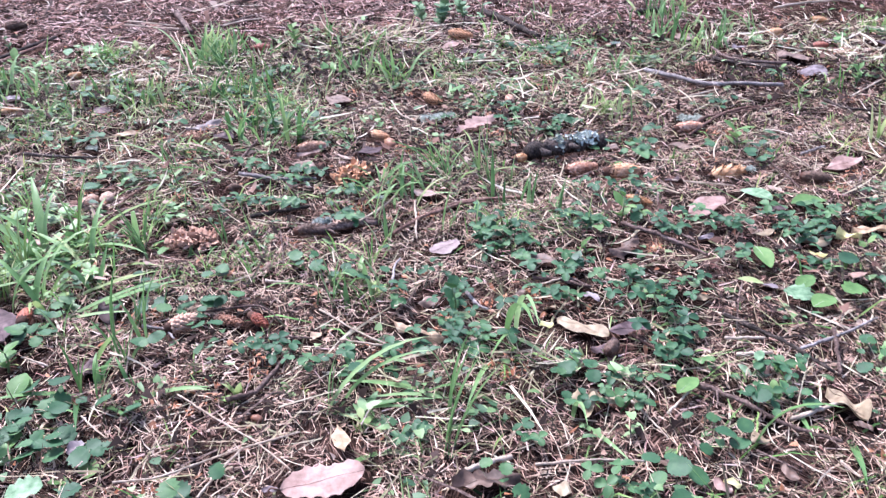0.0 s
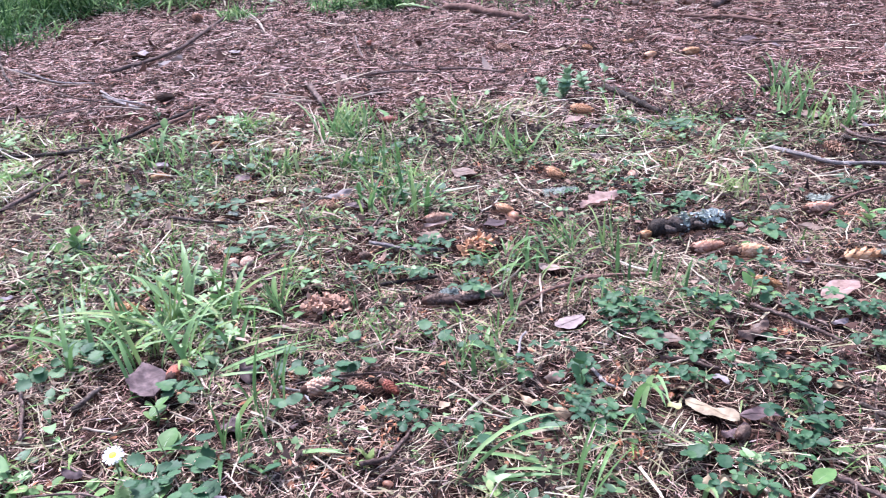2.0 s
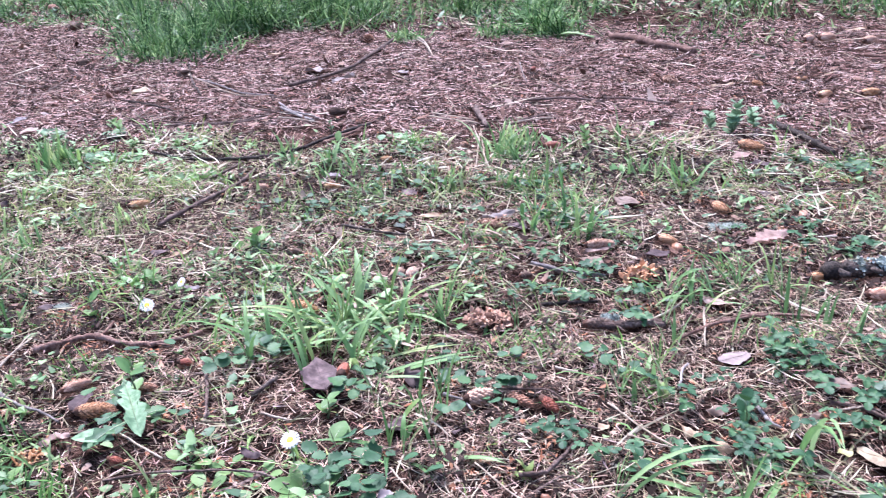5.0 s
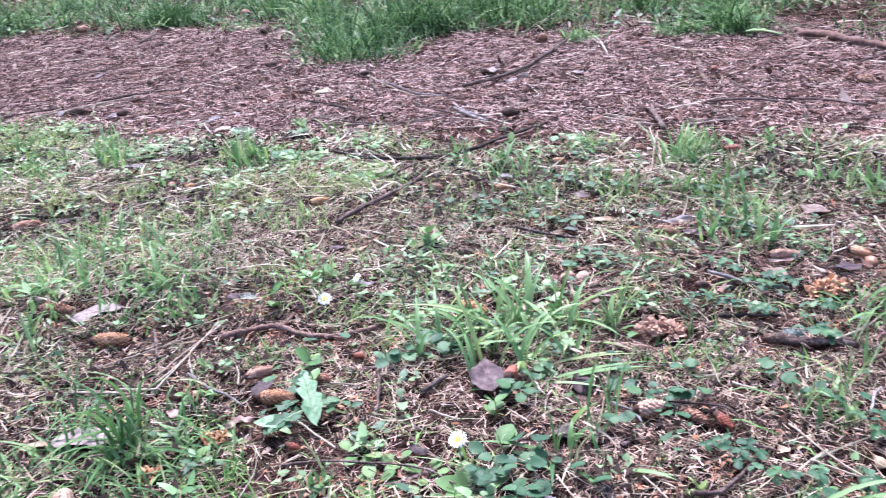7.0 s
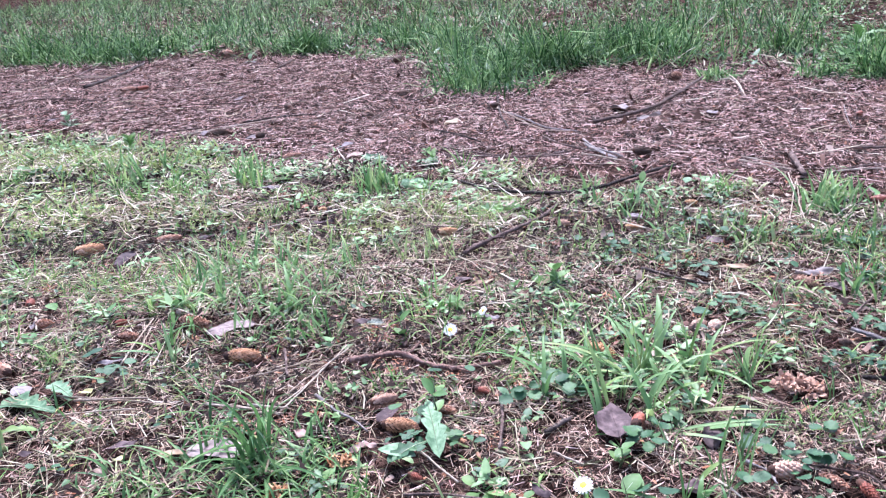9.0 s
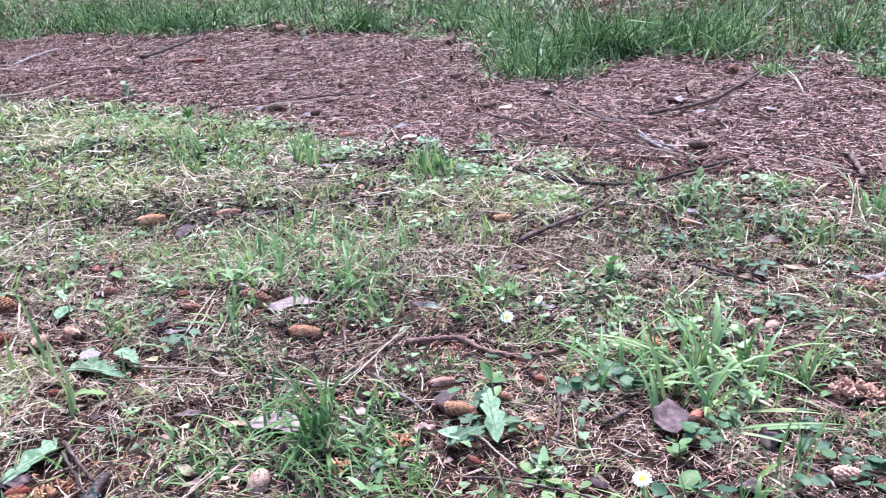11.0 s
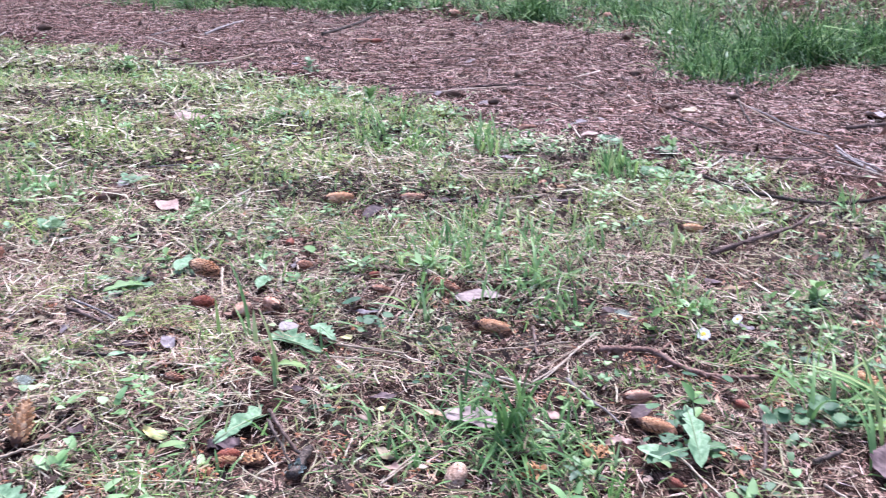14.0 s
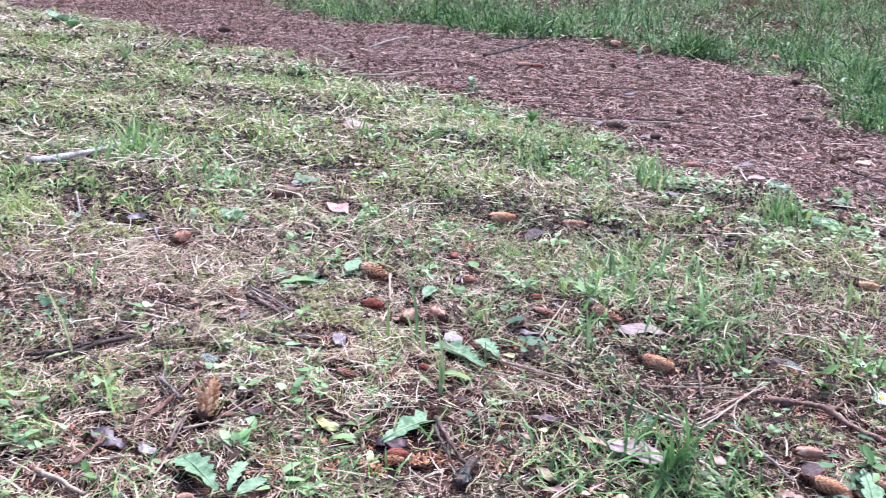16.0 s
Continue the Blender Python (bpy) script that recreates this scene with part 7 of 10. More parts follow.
lone_leaf(-1.67, 0.428, 0.08, 90, kind='pinnate', material=HERB, width=0.9, tilt=5, name='herb_leaf', label='pointed green leaf on the ground')
rosette(-1.701, 0.482, 10, 0.029, seed=736, kind='oval', material=HERB, label='low green herb with pointed leaves')
rosette(-1.785, 0.535, 7, 0.026, seed=737, kind='oval', material=HERB)
dry_leaf(-1.282, 0.088, 0.03, 27, material=GREY_LEAF, seed=739, width=0.6)
dry_leaf(-1.295, 0.235, 0.036, 14, material=MAUVE_LEAF, seed=740, width=0.45)
dry_leaf(-1.655, 0.309, 0.033, 70, material=PALE_LEAF, seed=741, width=0.5, label='pale whitish leaf on the litter')
dry_leaf(-1.593, 0.332, 0.024, 121, material=GREY_LEAF, seed=742, width=0.5)
lone_leaf(-1.444, 0.34, 0.026, 84, kind='oval', material=DANDELION, width=0.9, tilt=4, name='herb_leaf', label='small pale green leaf')
dry_leaf(-1.476, 0.386, 0.044, 58, material=MAUVE_LEAF, seed=743, width=0.3)
dry_leaf(-1.226, 0.309, 0.036, 29, material=YELLOW_LEAF, seed=744, width=0.55, label='yellow withered leaf on the litter')
lone_leaf(-1.184, 0.294, 0.032, 70, kind='oval', material=HERB, width=0.7, tilt=4, name='herb_leaf', label='small green leaf on the litter')
lichen(-1.471, 0.232, 0.024, LICHEN, seed=745)
spruce_cone(-1.155, 0.095, 0.02, 74, material=CONE_PALE, seed=746, width=0.6)
stick([(-1.335, 0.095), (-1.363, 0.128), (-1.395, 0.166), (-1.431, 0.208)], 0.0025, 0.0020, BARK_RED, seed=747, twigs=2)
stick([(-1.437, 0.148), (-1.4, 0.154), (-1.368, 0.156)], 0.0030, 0.0025, BARK_GREY, seed=748)
stick([(-1.264, 0.108), (-1.302, 0.13), (-1.328, 0.151)], 0.0025, 0.0020, BARK, seed=749)
stick([(-1.301, 0.139), (-1.297, 0.166), (-1.292, 0.193)], 0.0022, 0.0015, WOOD_PALE, seed=750)
stick([(-1.284, -0.04), (-1.252, -0.021), (-1.209, -0.003)], 0.0040, 0.0030, WOOD_PALE, seed=751, label='pale bleached stick on the litter')
stick([(-1.582, 0.003), (-1.577, 0.05), (-1.586, 0.095), (-1.588, 0.143)], 0.0035, 0.0025, BARK_DARK, seed=752, twigs=2)
straw([(-1.521, 0.165), (-1.515, 0.199), (-1.506, 0.233)], 2.4, GRASS_PALE, seed=753)
stick([(-1.283, -0.004), (-1.303, 0.026), (-1.334, 0.06)], 0.0025, 0.0020, BARK_RED, seed=754)
straw([(-1.44, 0.113), (-1.434, 0.16), (-1.417, 0.191)], 2.4, WOOD_PALE, seed=755)
straw([(-1.396, 0.013), (-1.398, 0.039)], 3, WOOD_PALE, seed=756)
straw([(-1.212, 0.076), (-1.251, 0.106)], 2.6, WOOD_PALE, seed=757)
stick([(-1.485, 0.315), (-1.444, 0.361), (-1.416, 0.406)], 0.0035, 0.0025, BARK_DARK, seed=758)
stick([(-1.691, 0.382), (-1.618, 0.396), (-1.562, 0.403)], 0.0025, 0.0020, BARK_GREY, seed=759)
straw([(-1.298, -0.033), (-1.263, -0.047)], 3, WOOD_PALE, seed=760)
stick([(-1.708, 0.213), (-1.65, 0.26)], 0.0025, 0.0020, BARK, seed=761)
straw([(-1.323, 0.245), (-1.306, 0.191)], 2, WOOD_PALE, seed=762)
straw([(-1.323, -0.063), (-1.274, -0.037)], 2.4, WOOD_PALE, seed=763)
straw([(-1.281, 0.023), (-1.27, 0.07)], 2.2, WOOD_PALE, seed=764)
grass_tuft(-1.513, 0.264, 0.034, 16, 0.037, 'arch', GRASS_PALE, seed=765)
grass_tuft(-1.513, 0.153, 0.033, 30, 0.054, 'arch', GRASS_PALE, seed=766, label='thin yellow-green grass among straw', width=0.6)
grass_tuft(-1.451, 0.029, 0.031, 18, 0.034, 'up', GRASS, seed=767, width=0.7)
grass_tuft(-1.211, 0.053, 0.032, 24, 0.029, 'arch', GRASS, seed=768, width=0.7)
grass_tuft(-1.228, 0.244, 0.028, 26, 0.061, 'low', GRASS, seed=769, width=0.7)
grass_tuft(-1.386, 0.27, 0.025, 24, 0.062, 'low', GRASS_PALE, seed=770, width=0.6)
grass_tuft(-1.118, 0.287, 0.037, 22, 0.038, 'arch', GRASS, seed=771, width=0.7)
single_blades(-1.807, 0.142, [('arch', 0.082, -128, 5), ('arch', 0.19, -3, 4)], GRASS, seed=772)
single_blades(-1.561, 0.059, [('up', 0.155, -117, 6)], GRASS_PALE, seed=773)
grass_tuft(-1.449, 0.277, 0.026, 14, 0.029, 'low', GRASS, seed=774)
herb(-1.844, 0.106, 0.036, 6, 0.018, seed=775, kind='oval', material=GRASS_PALE)
clover(-1.755, 0.052, 3, seed=776, kind='crenate', size=0.014, spread=0.03)
clover(-1.725, 0.061, 3, seed=777, kind='crenate', size=0.014, spread=0.03)
clover(-1.745, 0.003, 3, seed=778, kind='crenate', size=0.014, spread=0.03)
clover(-1.482, 0.339, 4, seed=779, kind='lobed', material=HERB, size=0.012, spread=0.04)
clover(-1.545, 0.426, 4, seed=780, kind='lobed', material=HERB, size=0.012, spread=0.04)
herb(-1.25, 0.013, 0.016, 4, 0.015, seed=781)
single_blades(-1.576, 0.483, [('low', 0.089, 19, 7)], GRASS, seed=782)
herb(-1.534, 0.664, 0.03, 3, 0.023, seed=783, kind='oval', material=DANDELION)

spruce_cone(-2.181, 0.656, 0.053, 88, material=CONE_DARK, seed=787, width=0.45, split=False)
dry_leaf(-2.052, 0.73, 0.094, -3, material=PINK_LEAF, seed=788, width=0.5)
spruce_cone(-1.978, 0.345, 0.044, 123, material=CONE_BROWN, seed=789, width=0.64, flare=30, n=84, split=False, label='small spruce cone half sunk in the litter')
spruce_cone(-2.424, 1.11, 0.041, 10, material=CONE_PALE, seed=790, width=0.64, flare=30, n=84, split=False, label='small spruce cone half sunk in the litter')
dry_leaf(-2.386, 0.95, 0.033, 83, material=PALE_LEAF, seed=791, width=0.6)
dry_leaf(-2.262, 0.722, 0.039, 128, material=WHITE_LEAF, seed=792, width=0.7)
dry_leaf(-2.233, 0.829, 0.024, 85, material=PALE_LEAF, seed=793, width=0.6)
dry_leaf(-4.021, 0.706, 0.067, 121, material=WHITE_LEAF, seed=794, width=0.6)
dry_leaf(-4.009, 0.757, 0.07, 33, material=TAN_LEAF, seed=795, width=0.6)
spruce_cone(-5.289, 1.611, 0.069, 52, material=CONE_DARK, seed=796, width=0.64, flare=30, n=84, split=False, label='small spruce cone half sunk in the litter')
spruce_cone(-4.877, 1.167, 0.037, 119, material=CONE_DARK, seed=797, width=0.64, flare=30, n=84, split=False, label='small spruce cone half sunk in the litter')
dry_leaf(-3.023, 0.684, 0.046, 71, material=GREY_LEAF, seed=798, width=0.5)
dry_leaf(-3.1, 0.635, 0.061, -38, material=PINK_LEAF, seed=799, width=0.6)
stick([(-4.661, 0.943), (-4.74, 1.026), (-4.702, 1.084)], 0.0080, 0.0070, BARK_DARK, seed=800)
straw([(-3.342, 0.647), (-3.272, 0.736), (-3.164, 0.824)], 4.5, WOOD_PALE, seed=801)
straw([(-2.984, 0.169), (-2.919, 0.266)], 3, WOOD_PALE, seed=802)
stick([(-3.75, 1.645), (-3.73, 1.805), (-3.772, 1.988)], 0.0060, 0.0045, WOOD_PALE, seed=803, label='pale stripped stick on the path')
stick([(-4.565, 2.173), (-4.783, 2.395), (-4.958, 2.629)], 0.0070, 0.0050, BARK_GREY, seed=804, twigs=3, label='grey forked branch on the path')
straw([(-4.63, 1.884), (-4.224, 1.837)], 7, WOOD_PALE, seed=805)
straw([(-4.725, 1.951), (-4.897, 2.198)], 7, BARK_GREY, seed=806)
stick([(-3.992, 1.539), (-3.897, 1.701)], 0.0060, 0.0040, BARK, seed=807)
stick([(-2.371, 0.225), (-2.229, 0.203), (-2.157, 0.177)], 0.0030, 0.0020, BARK_GREY, seed=808)
straw([(-2.878, 0.554), (-2.872, 0.671)], 4, WOOD_PALE, seed=809)
straw([(-2.716, 0.72), (-2.742, 0.787)], 4, WOOD_PALE, seed=810)
stick([(-2.358, 0.829), (-2.325, 0.913), (-2.242, 0.97)], 0.0025, 0.0020, BARK_GREY, seed=811)
straw([(-2.518, 1.049), (-2.552, 1.157)], 4, WOOD_PALE, seed=812)
stick([(-4.752, 2.592), (-4.885, 2.886)], 0.0040, 0.0030, BARK, seed=813)
stick([(-3.85, 0.391), (-3.747, 0.464)], 0.0030, 0.0025, BARK, seed=814)
straw([(-1.994, 0.308), (-2.093, 0.32)], 4, BARK_GREY, seed=815)
grass_tuft(-2.668, 0.443, 0.101, 30, 0.043, 'up', GRASS, seed=816, label='upright green grass tuft')
grass_tuft(-2.704, 0.297, 0.107, 20, 0.076, 'up', GRASS, seed=817)
grass_tuft(-2.319, 0.575, 0.047, 34, 0.086, 'up', GRASS_PALE, seed=818, label='low bright green grass patch')
grass_tuft(-2.786, 0.428, 0.062, 14, 0.067, 'up', GRASS, seed=819)
grass_tuft(-3.632, 0.874, 0.067, 24, 0.167, 'arch', GRASS_PALE, seed=820)
grass_tuft(-2.837, 0.911, 0.093, 10, 0.024, 'up', GRASS_PALE, seed=821)
grass_tuft(-4.371, 0.834, 0.11, 8, 0.025, 'up', GRASS, seed=822, width=2.2)
grass_tuft(-4.057, 0.623, 0.082, 10, 0.033, 'up', GRASS, seed=823)
grass_tuft(-4.983, 0.579, 0.09, 40, 0.266, 'up', GRASS_PALE, seed=824, label='wide soft yellow-green grass patch')
grass_tuft(-5.235, 0.84, 0.072, 30, 0.239, 'up', GRASS_PALE, seed=825)
grass_tuft(-5.95, 0.64, 0.095, 30, 0.246, 'up', GRASS_PALE, seed=826)
grass_tuft(-4.075, 0.948, 0.075, 16, 0.068, 'up', GRASS, seed=827)
grass_tuft(-3.803, 1.051, 0.071, 18, 0.096, 'up', GRASS, seed=828)
grass_tuft(-3.488, 1.375, 0.059, 40, 0.215, 'arch', GRASS_PALE, seed=829, label='yellow-green fringe at the path edge')
grass_tuft(-3.395, 1.547, 0.059, 30, 0.184, 'arch', GRASS_PALE, seed=830)
grass_tuft(-3.072, 1.436, 0.054, 16, 0.083, 'up', GRASS, seed=831)
grass_tuft(-3.297, 0.343, 0.058, 20, 0.106, 'arch', GRASS, seed=832)
grass_tuft(-1.966, 0.786, 0.043, 6, 0.009, 'up', GRASS, seed=833)
grass_tuft(-2.201, 1.039, 0.066, 8, 0.03, 'up', GRASS, seed=834)
grass_tuft(-2.029, 1.012, 0.051, 10, 0.028, 'up', GRASS, seed=835)
herb(-2.041, 0.487, 0.023, 6, 0.031, seed=836, kind='oval', material=DANDELION, label='pale green broad-leaved herb')
herb(-2.091, 0.408, 0.023, 6, 0.021, seed=837, kind='oval', material=DANDELION)
herb(-2.215, 0.324, 0.029, 4, 0.021, seed=838, kind='oval', material=DANDELION)
rosette(-2.743, 0.707, 10, 0.038, seed=839, kind='spoon', material=DANDELION)
rosette(-2.285, 0.763, 9, 0.029, seed=840, kind='spoon', material=DANDELION)
herb(-3.804, 1.418, 0.055, 12, 0.037, seed=841, kind='oval', material=HERB)
herb(-3.129, 1.046, 0.037, 6, 0.025, seed=842, kind='oval', material=DANDELION)
rosette(-3.095, 0.471, 9, 0.038, seed=843, kind='oval', material=DANDELION)
rosette(-2.675, 0.628, 9, 0.038, seed=844, kind='oval', material=HERB)
rosette(-2.209, 0.769, 7, 0.023, seed=845, kind='oval')
herb(-2.174, 0.192, 0.019, 6, 0.019, seed=846, material=DANDELION)
herb(-2.002, 0.545, 0.014, 4, 0.019, seed=847, kind='oval')
rosette(-2.531, 1.279, 9, 0.035, seed=848, kind='spoon')
rosette(-2.321, 1.075, 9, 0.029, seed=849, kind='spoon')
herb(-2.78, 1.495, 0.036, 9, 0.029, seed=850, kind='oval')
rosette(-3.18, 0.227, 9, 0.039, seed=851, kind='oval', material=CLOVER)
rosette(-3.561, 0.686, 9, 0.04, seed=852, kind='oval', material=HERB)
herb(-1.934, 0.858, 0.019, 6, 0.019, seed=853)
rosette(-2.165, 0.154, 7, 0.024, seed=854, kind='oval', material=DANDELION)
herb(-2.023, 0.797, 0.029, 6, 0.02, seed=855, kind='oval')

spruce_cone(-1.831, 1.036, 0.063, 66, material=CONE_TAN, seed=856, width=0.46, split=False)
spruce_cone(-1.611, 1.48, 0.032, 112, material=CONE_BROWN, seed=857, width=0.45, split=False)
spruce_cone(-1.551, 1.474, 0.024, 66, material=CONE_ORANGE, seed=858, width=0.64, flare=30, n=84, split=False, label='small spruce cone half sunk in the litter')
spruce_cone(-1.743, 1.178, 0.058, 61, material=CONE_BROWN, seed=859, width=0.36, split=False)
spruce_cone(-2.022, 1.863, 0.066, 69, material=CONE_BROWN, seed=860, width=0.3, split=False)
spruce_cone(-2.979, 3.654, 0.072, 108, material=CONE_DARK, seed=864, width=0.64, flare=30, n=84, split=False, label='small spruce cone half sunk in the litter')
spruce_cone(-2.355, 2.068, 0.038, 62, material=CONE_DARK, seed=866, width=0.64, flare=30, n=84, split=False, label='small spruce cone half sunk in the litter')
spruce_cone(-2.981, 2.086, 0.04, 129, material=CONE_DARK, seed=867, width=0.64, flare=30, n=84, split=False, label='small spruce cone half sunk in the litter')
spruce_cone(-4.504, 4.619, 0.063, 16, material=CONE_DARK, seed=868, width=0.64, flare=30, n=84, split=False, label='small spruce cone half sunk in the litter')
spruce_cone(-4.388, 3.774, 0.075, 83, material=CONE_BROWN, seed=869, width=0.64, flare=30, n=84, split=False, label='small spruce cone half sunk in the litter')
spruce_cone(-3.597, 4.294, 0.085, 150, material=CONE_BROWN, seed=870, width=0.64, flare=30, n=84, split=False, label='small spruce cone half sunk in the litter')
dry_leaf(-2.601, 2.034, 0.05, 120, material=GREY_LEAF, seed=871, width=0.5)
dry_leaf(-2.381, 2.045, 0.057, 101, material=GREY_LEAF, seed=872, width=0.6)
dry_leaf(-1.842, 1.943, 0.054, 68, material=PINK_LEAF, seed=874, width=0.7)
dry_leaf(-1.969, 2.049, 0.07, 69, material=GREY_LEAF, seed=875, width=0.35)
dry_leaf(-2.68, 3.639, 0.119, 50, material=GREY_LEAF, seed=876, width=0.4)
dry_leaf(-3.724, 4.179, 0.09, 21, material=GREY_LEAF, seed=878, width=0.5)
dry_leaf(-3.356, 3.641, 0.067, 9, material=PINK_LEAF, seed=879, width=0.5)
dry_leaf(-2.939, 3.861, 0.065, 17, material=PINK_LEAF, seed=880, width=0.6)
dry_leaf(-3.452, 1.996, 0.044, 35, material=GREY_LEAF, seed=881, width=0.5)
dry_leaf(-4.759, 3.08, 0.096, 11, material=GREY_LEAF, seed=882, width=0.6)
dry_leaf(-3.264, 2.019, 0.065, 66, material=PALE_LEAF, seed=883, width=0.4)
dry_leaf(-3.021, 2.603, 0.07, 85, material=GREY_LEAF, seed=884, width=0.3)
dry_leaf(-1.719, 1.047, 0.073, 111, material=MAUVE_LEAF, seed=885, width=0.5)
dry_leaf(-1.487, 1.402, 0.057, 39, material=MAUVE_LEAF, seed=886, width=0.4)
dry_leaf(-1.829, 1.577, 0.059, 67, material=GREY_LEAF, seed=887, width=0.5)
dry_leaf(-3.997, 3.598, 0.08, 5, material=GREY_LEAF, seed=888, width=0.5)
dry_leaf(-1.839, 2.45, 0.076, 87, material=PALE_LEAF, seed=889, width=0.5)
dry_leaf(-2.608, 1.84, 0.039, 110, material=GREY_LEAF, seed=890, width=0.7)
dry_leaf(-1.679, 1.231, 0.042, 25, material=MAUVE_LEAF, seed=891, width=0.6)
stick([(-4.402, 2.57), (-4.606, 2.864), (-4.88, 3.19), (-5.109, 3.407)], 0.0050, 0.0040, BARK, seed=892, twigs=1)
stick([(-4.845, 3.171), (-4.776, 3.389), (-4.845, 3.726), (-4.787, 3.857)], 0.0040, 0.0035, BARK, seed=893)
stick([(-4.787, 3.857), (-5.019, 4.165), (-5.443, 4.621)], 0.0075, 0.0070, BARK_RED, seed=894)
stick([(-3.175, 2.484), (-3.121, 2.637), (-3.034, 2.807)], 0.0030, 0.0025, BARK, seed=895)
straw([(-2.659, 1.976), (-2.586, 2.149), (-2.519, 2.304)], 5, WOOD_PALE, seed=896)
stick([(-2.544, 2.483), (-2.43, 2.607)], 0.0025, 0.0025, BARK_RED, seed=897)
stick([(-3.285, 2.194), (-3.211, 2.259)], 0.0040, 0.0030, BARK, seed=898)
stick([(-3.558, 3.377), (-3.757, 3.706)], 0.0065, 0.0060, BARK, seed=899)
stick([(-2.221, 2.622), (-2.167, 2.426)], 0.0030, 0.0025, BARK, seed=900)
straw([(-1.782, 1.406), (-1.684, 1.516)], 4, WOOD_PALE, seed=901)
straw([(-1.602, 1.254), (-1.544, 1.413)], 4, WOOD_PALE, seed=902)
stick([(-3.943, 2.846), (-3.66, 2.838)], 0.0030, 0.0025, BARK, seed=903)
straw([(-3.713, 2.986), (-3.783, 3.265)], 6, BARK_RED, seed=904)
grass_tuft(-2.24, 1.477, 0.116, 16, 0.018, 'up', GRASS, seed=905, label='upright green grass tuft at the path edge')
grass_tuft(-1.919, 1.626, 0.117, 26, 0.053, 'up', GRASS, seed=906)
grass_tuft(-1.553, 1.683, 0.092, 40, 0.039, 'up', GRASS, seed=907, label='fresh green grass clump at the path edge')
grass_tuft(-2.602, 1.823, 0.073, 10, 0.019, 'up', GRASS, seed=908)
bank_clump(-4.038, 4.107, 0.161, 40, 0.146)
bank_clump(-2.941, 4.051, 0.259, 40, 0.107)
bank_clump(-3.347, 3.909, 0.084, 24, 0.131)
bank_clump(-3.727, 4.085, 0.09, 16, 0.094)
bank_clump(-2.671, 3.855, 0.199, 30, 0.1)
bank_clump(-3.389, 4.294, 0.154, 30, 0.116)
bank_clump(-5.059, 3.48, 0.227, 40, 0.18)
bank_clump(-4.553, 4.236, 0.173, 30, 0.184)
grass_tuft(-1.72, 1.273, 0.04, 20, 0.072, 'up', GRASS, seed=909)
grass_tuft(-2.085, 1.133, 0.054, 14, 0.039, 'up', GRASS, seed=910)
grass_tuft(-1.622, 1.423, 0.04, 18, 0.055, 'up', GRASS, seed=911)
grass_tuft(-1.568, 1.257, 0.047, 14, 0.034, 'up', GRASS, seed=912)
grass_tuft(-1.822, 1.256, 0.041, 20, 0.074, 'arch', GRASS_PALE, seed=913)
grass_tuft(-1.651, 1.647, 0.033, 10, 0.06, 'low', GRASS, seed=914)
herb(-2.627, 1.752, 0.051, 12, 0.033, seed=915, kind='oval', material=HERB)
herb(-3.315, 1.977, 0.044, 7, 0.034, seed=916, kind='oval', material=DANDELION)
rosette(-2.321, 1.844, 12, 0.039, seed=917, kind='oval', material=HERB)
rosette(-1.877, 1.654, 10, 0.032, seed=918, kind='oval', material=HERB)
rosette(-1.484, 1.779, 12, 0.036, seed=919, kind='oval', material=HERB, label='light green leafy herb at the path edge')
rosette(-1.431, 1.792, 12, 0.037, seed=920, kind='oval', material=HERB, label='light green leafy herb at the path edge')
herb(-1.636, 2.018, 0.031, 7, 0.024, seed=921, kind='oval')
rosette(-1.774, 1.954, 9, 0.034, seed=922, kind='lobed', material=CLOVER)
herb(-3.982, 3.589, 0.03, 4, 0.036, seed=923, kind='oval', material=DANDELION)
rosette(-2.903, 1.832, 9, 0.043, seed=924, kind='lobed', material=CLOVER)
rosette(-2.58, 1.443, 12, 0.037, seed=925, kind='oval', material=HERB)
rosette(-2.601, 1.547, 9, 0.035, seed=926, kind='oval')
rosette(-2.769, 1.801, 9, 0.042, seed=927, kind='oval', material=HERB)
rosette(-2.245, 1.501, 9, 0.031, seed=928, kind='oval', material=HERB)
rosette(-2.093, 1.769, 9, 0.032, seed=929, kind='oval', material=HERB)
rosette(-2.11, 1.187, 9, 0.025, seed=930, kind='spoon')
rosette(-2.265, 1.217, 9, 0.026, seed=931, kind='spoon')
rosette(-1.924, 1.543, 9, 0.026, seed=932, kind='oval')
rosette(-1.56, 1.794, 9, 0.031, seed=933, kind='oval')

grass_tuft(-0.979, 0.602, 0.052, 20, 0.06, 'low', GRASS_DARK, seed=934, label='sprawling fine dark green grass', width=0.52)
grass_tuft(-0.883, 0.664, 0.048, 14, 0.05, 'low', GRASS, seed=935, label='sprawling fine green grass', width=0.5)
grass_tuft(-1.019, 0.552, 0.044, 24, 0.05, 'low', GRASS, seed=936, width=0.6)
grass_tuft(-1.228, 0.881, 0.049, 16, 0.051, 'low', GRASS, seed=937, width=0.7)

bank_clump(-5.834, 3.412, 0.344, 44, 0.256)
bank_clump(-5.233, 4.04, 0.184, 40, 0.25)
bank_clump(-5.425, 4.9, 0.271, 30, 0.216)
bank_clump(-6.002, 5.145, 0.22, 30, 0.234)
grass_tuft(-2.807, 1.447, 0.058, 26, 0.144, 'arch', GRASS_PALE, seed=938)
grass_tuft(-2.957, 1.66, 0.062, 24, 0.141, 'arch', GRASS_PALE, seed=939)
spruce_cone(-2.122, 1.28, 0.018, 160, material=CONE_DARK, seed=940, width=0.64, flare=30, n=84, split=False, label='small spruce cone half sunk in the litter')

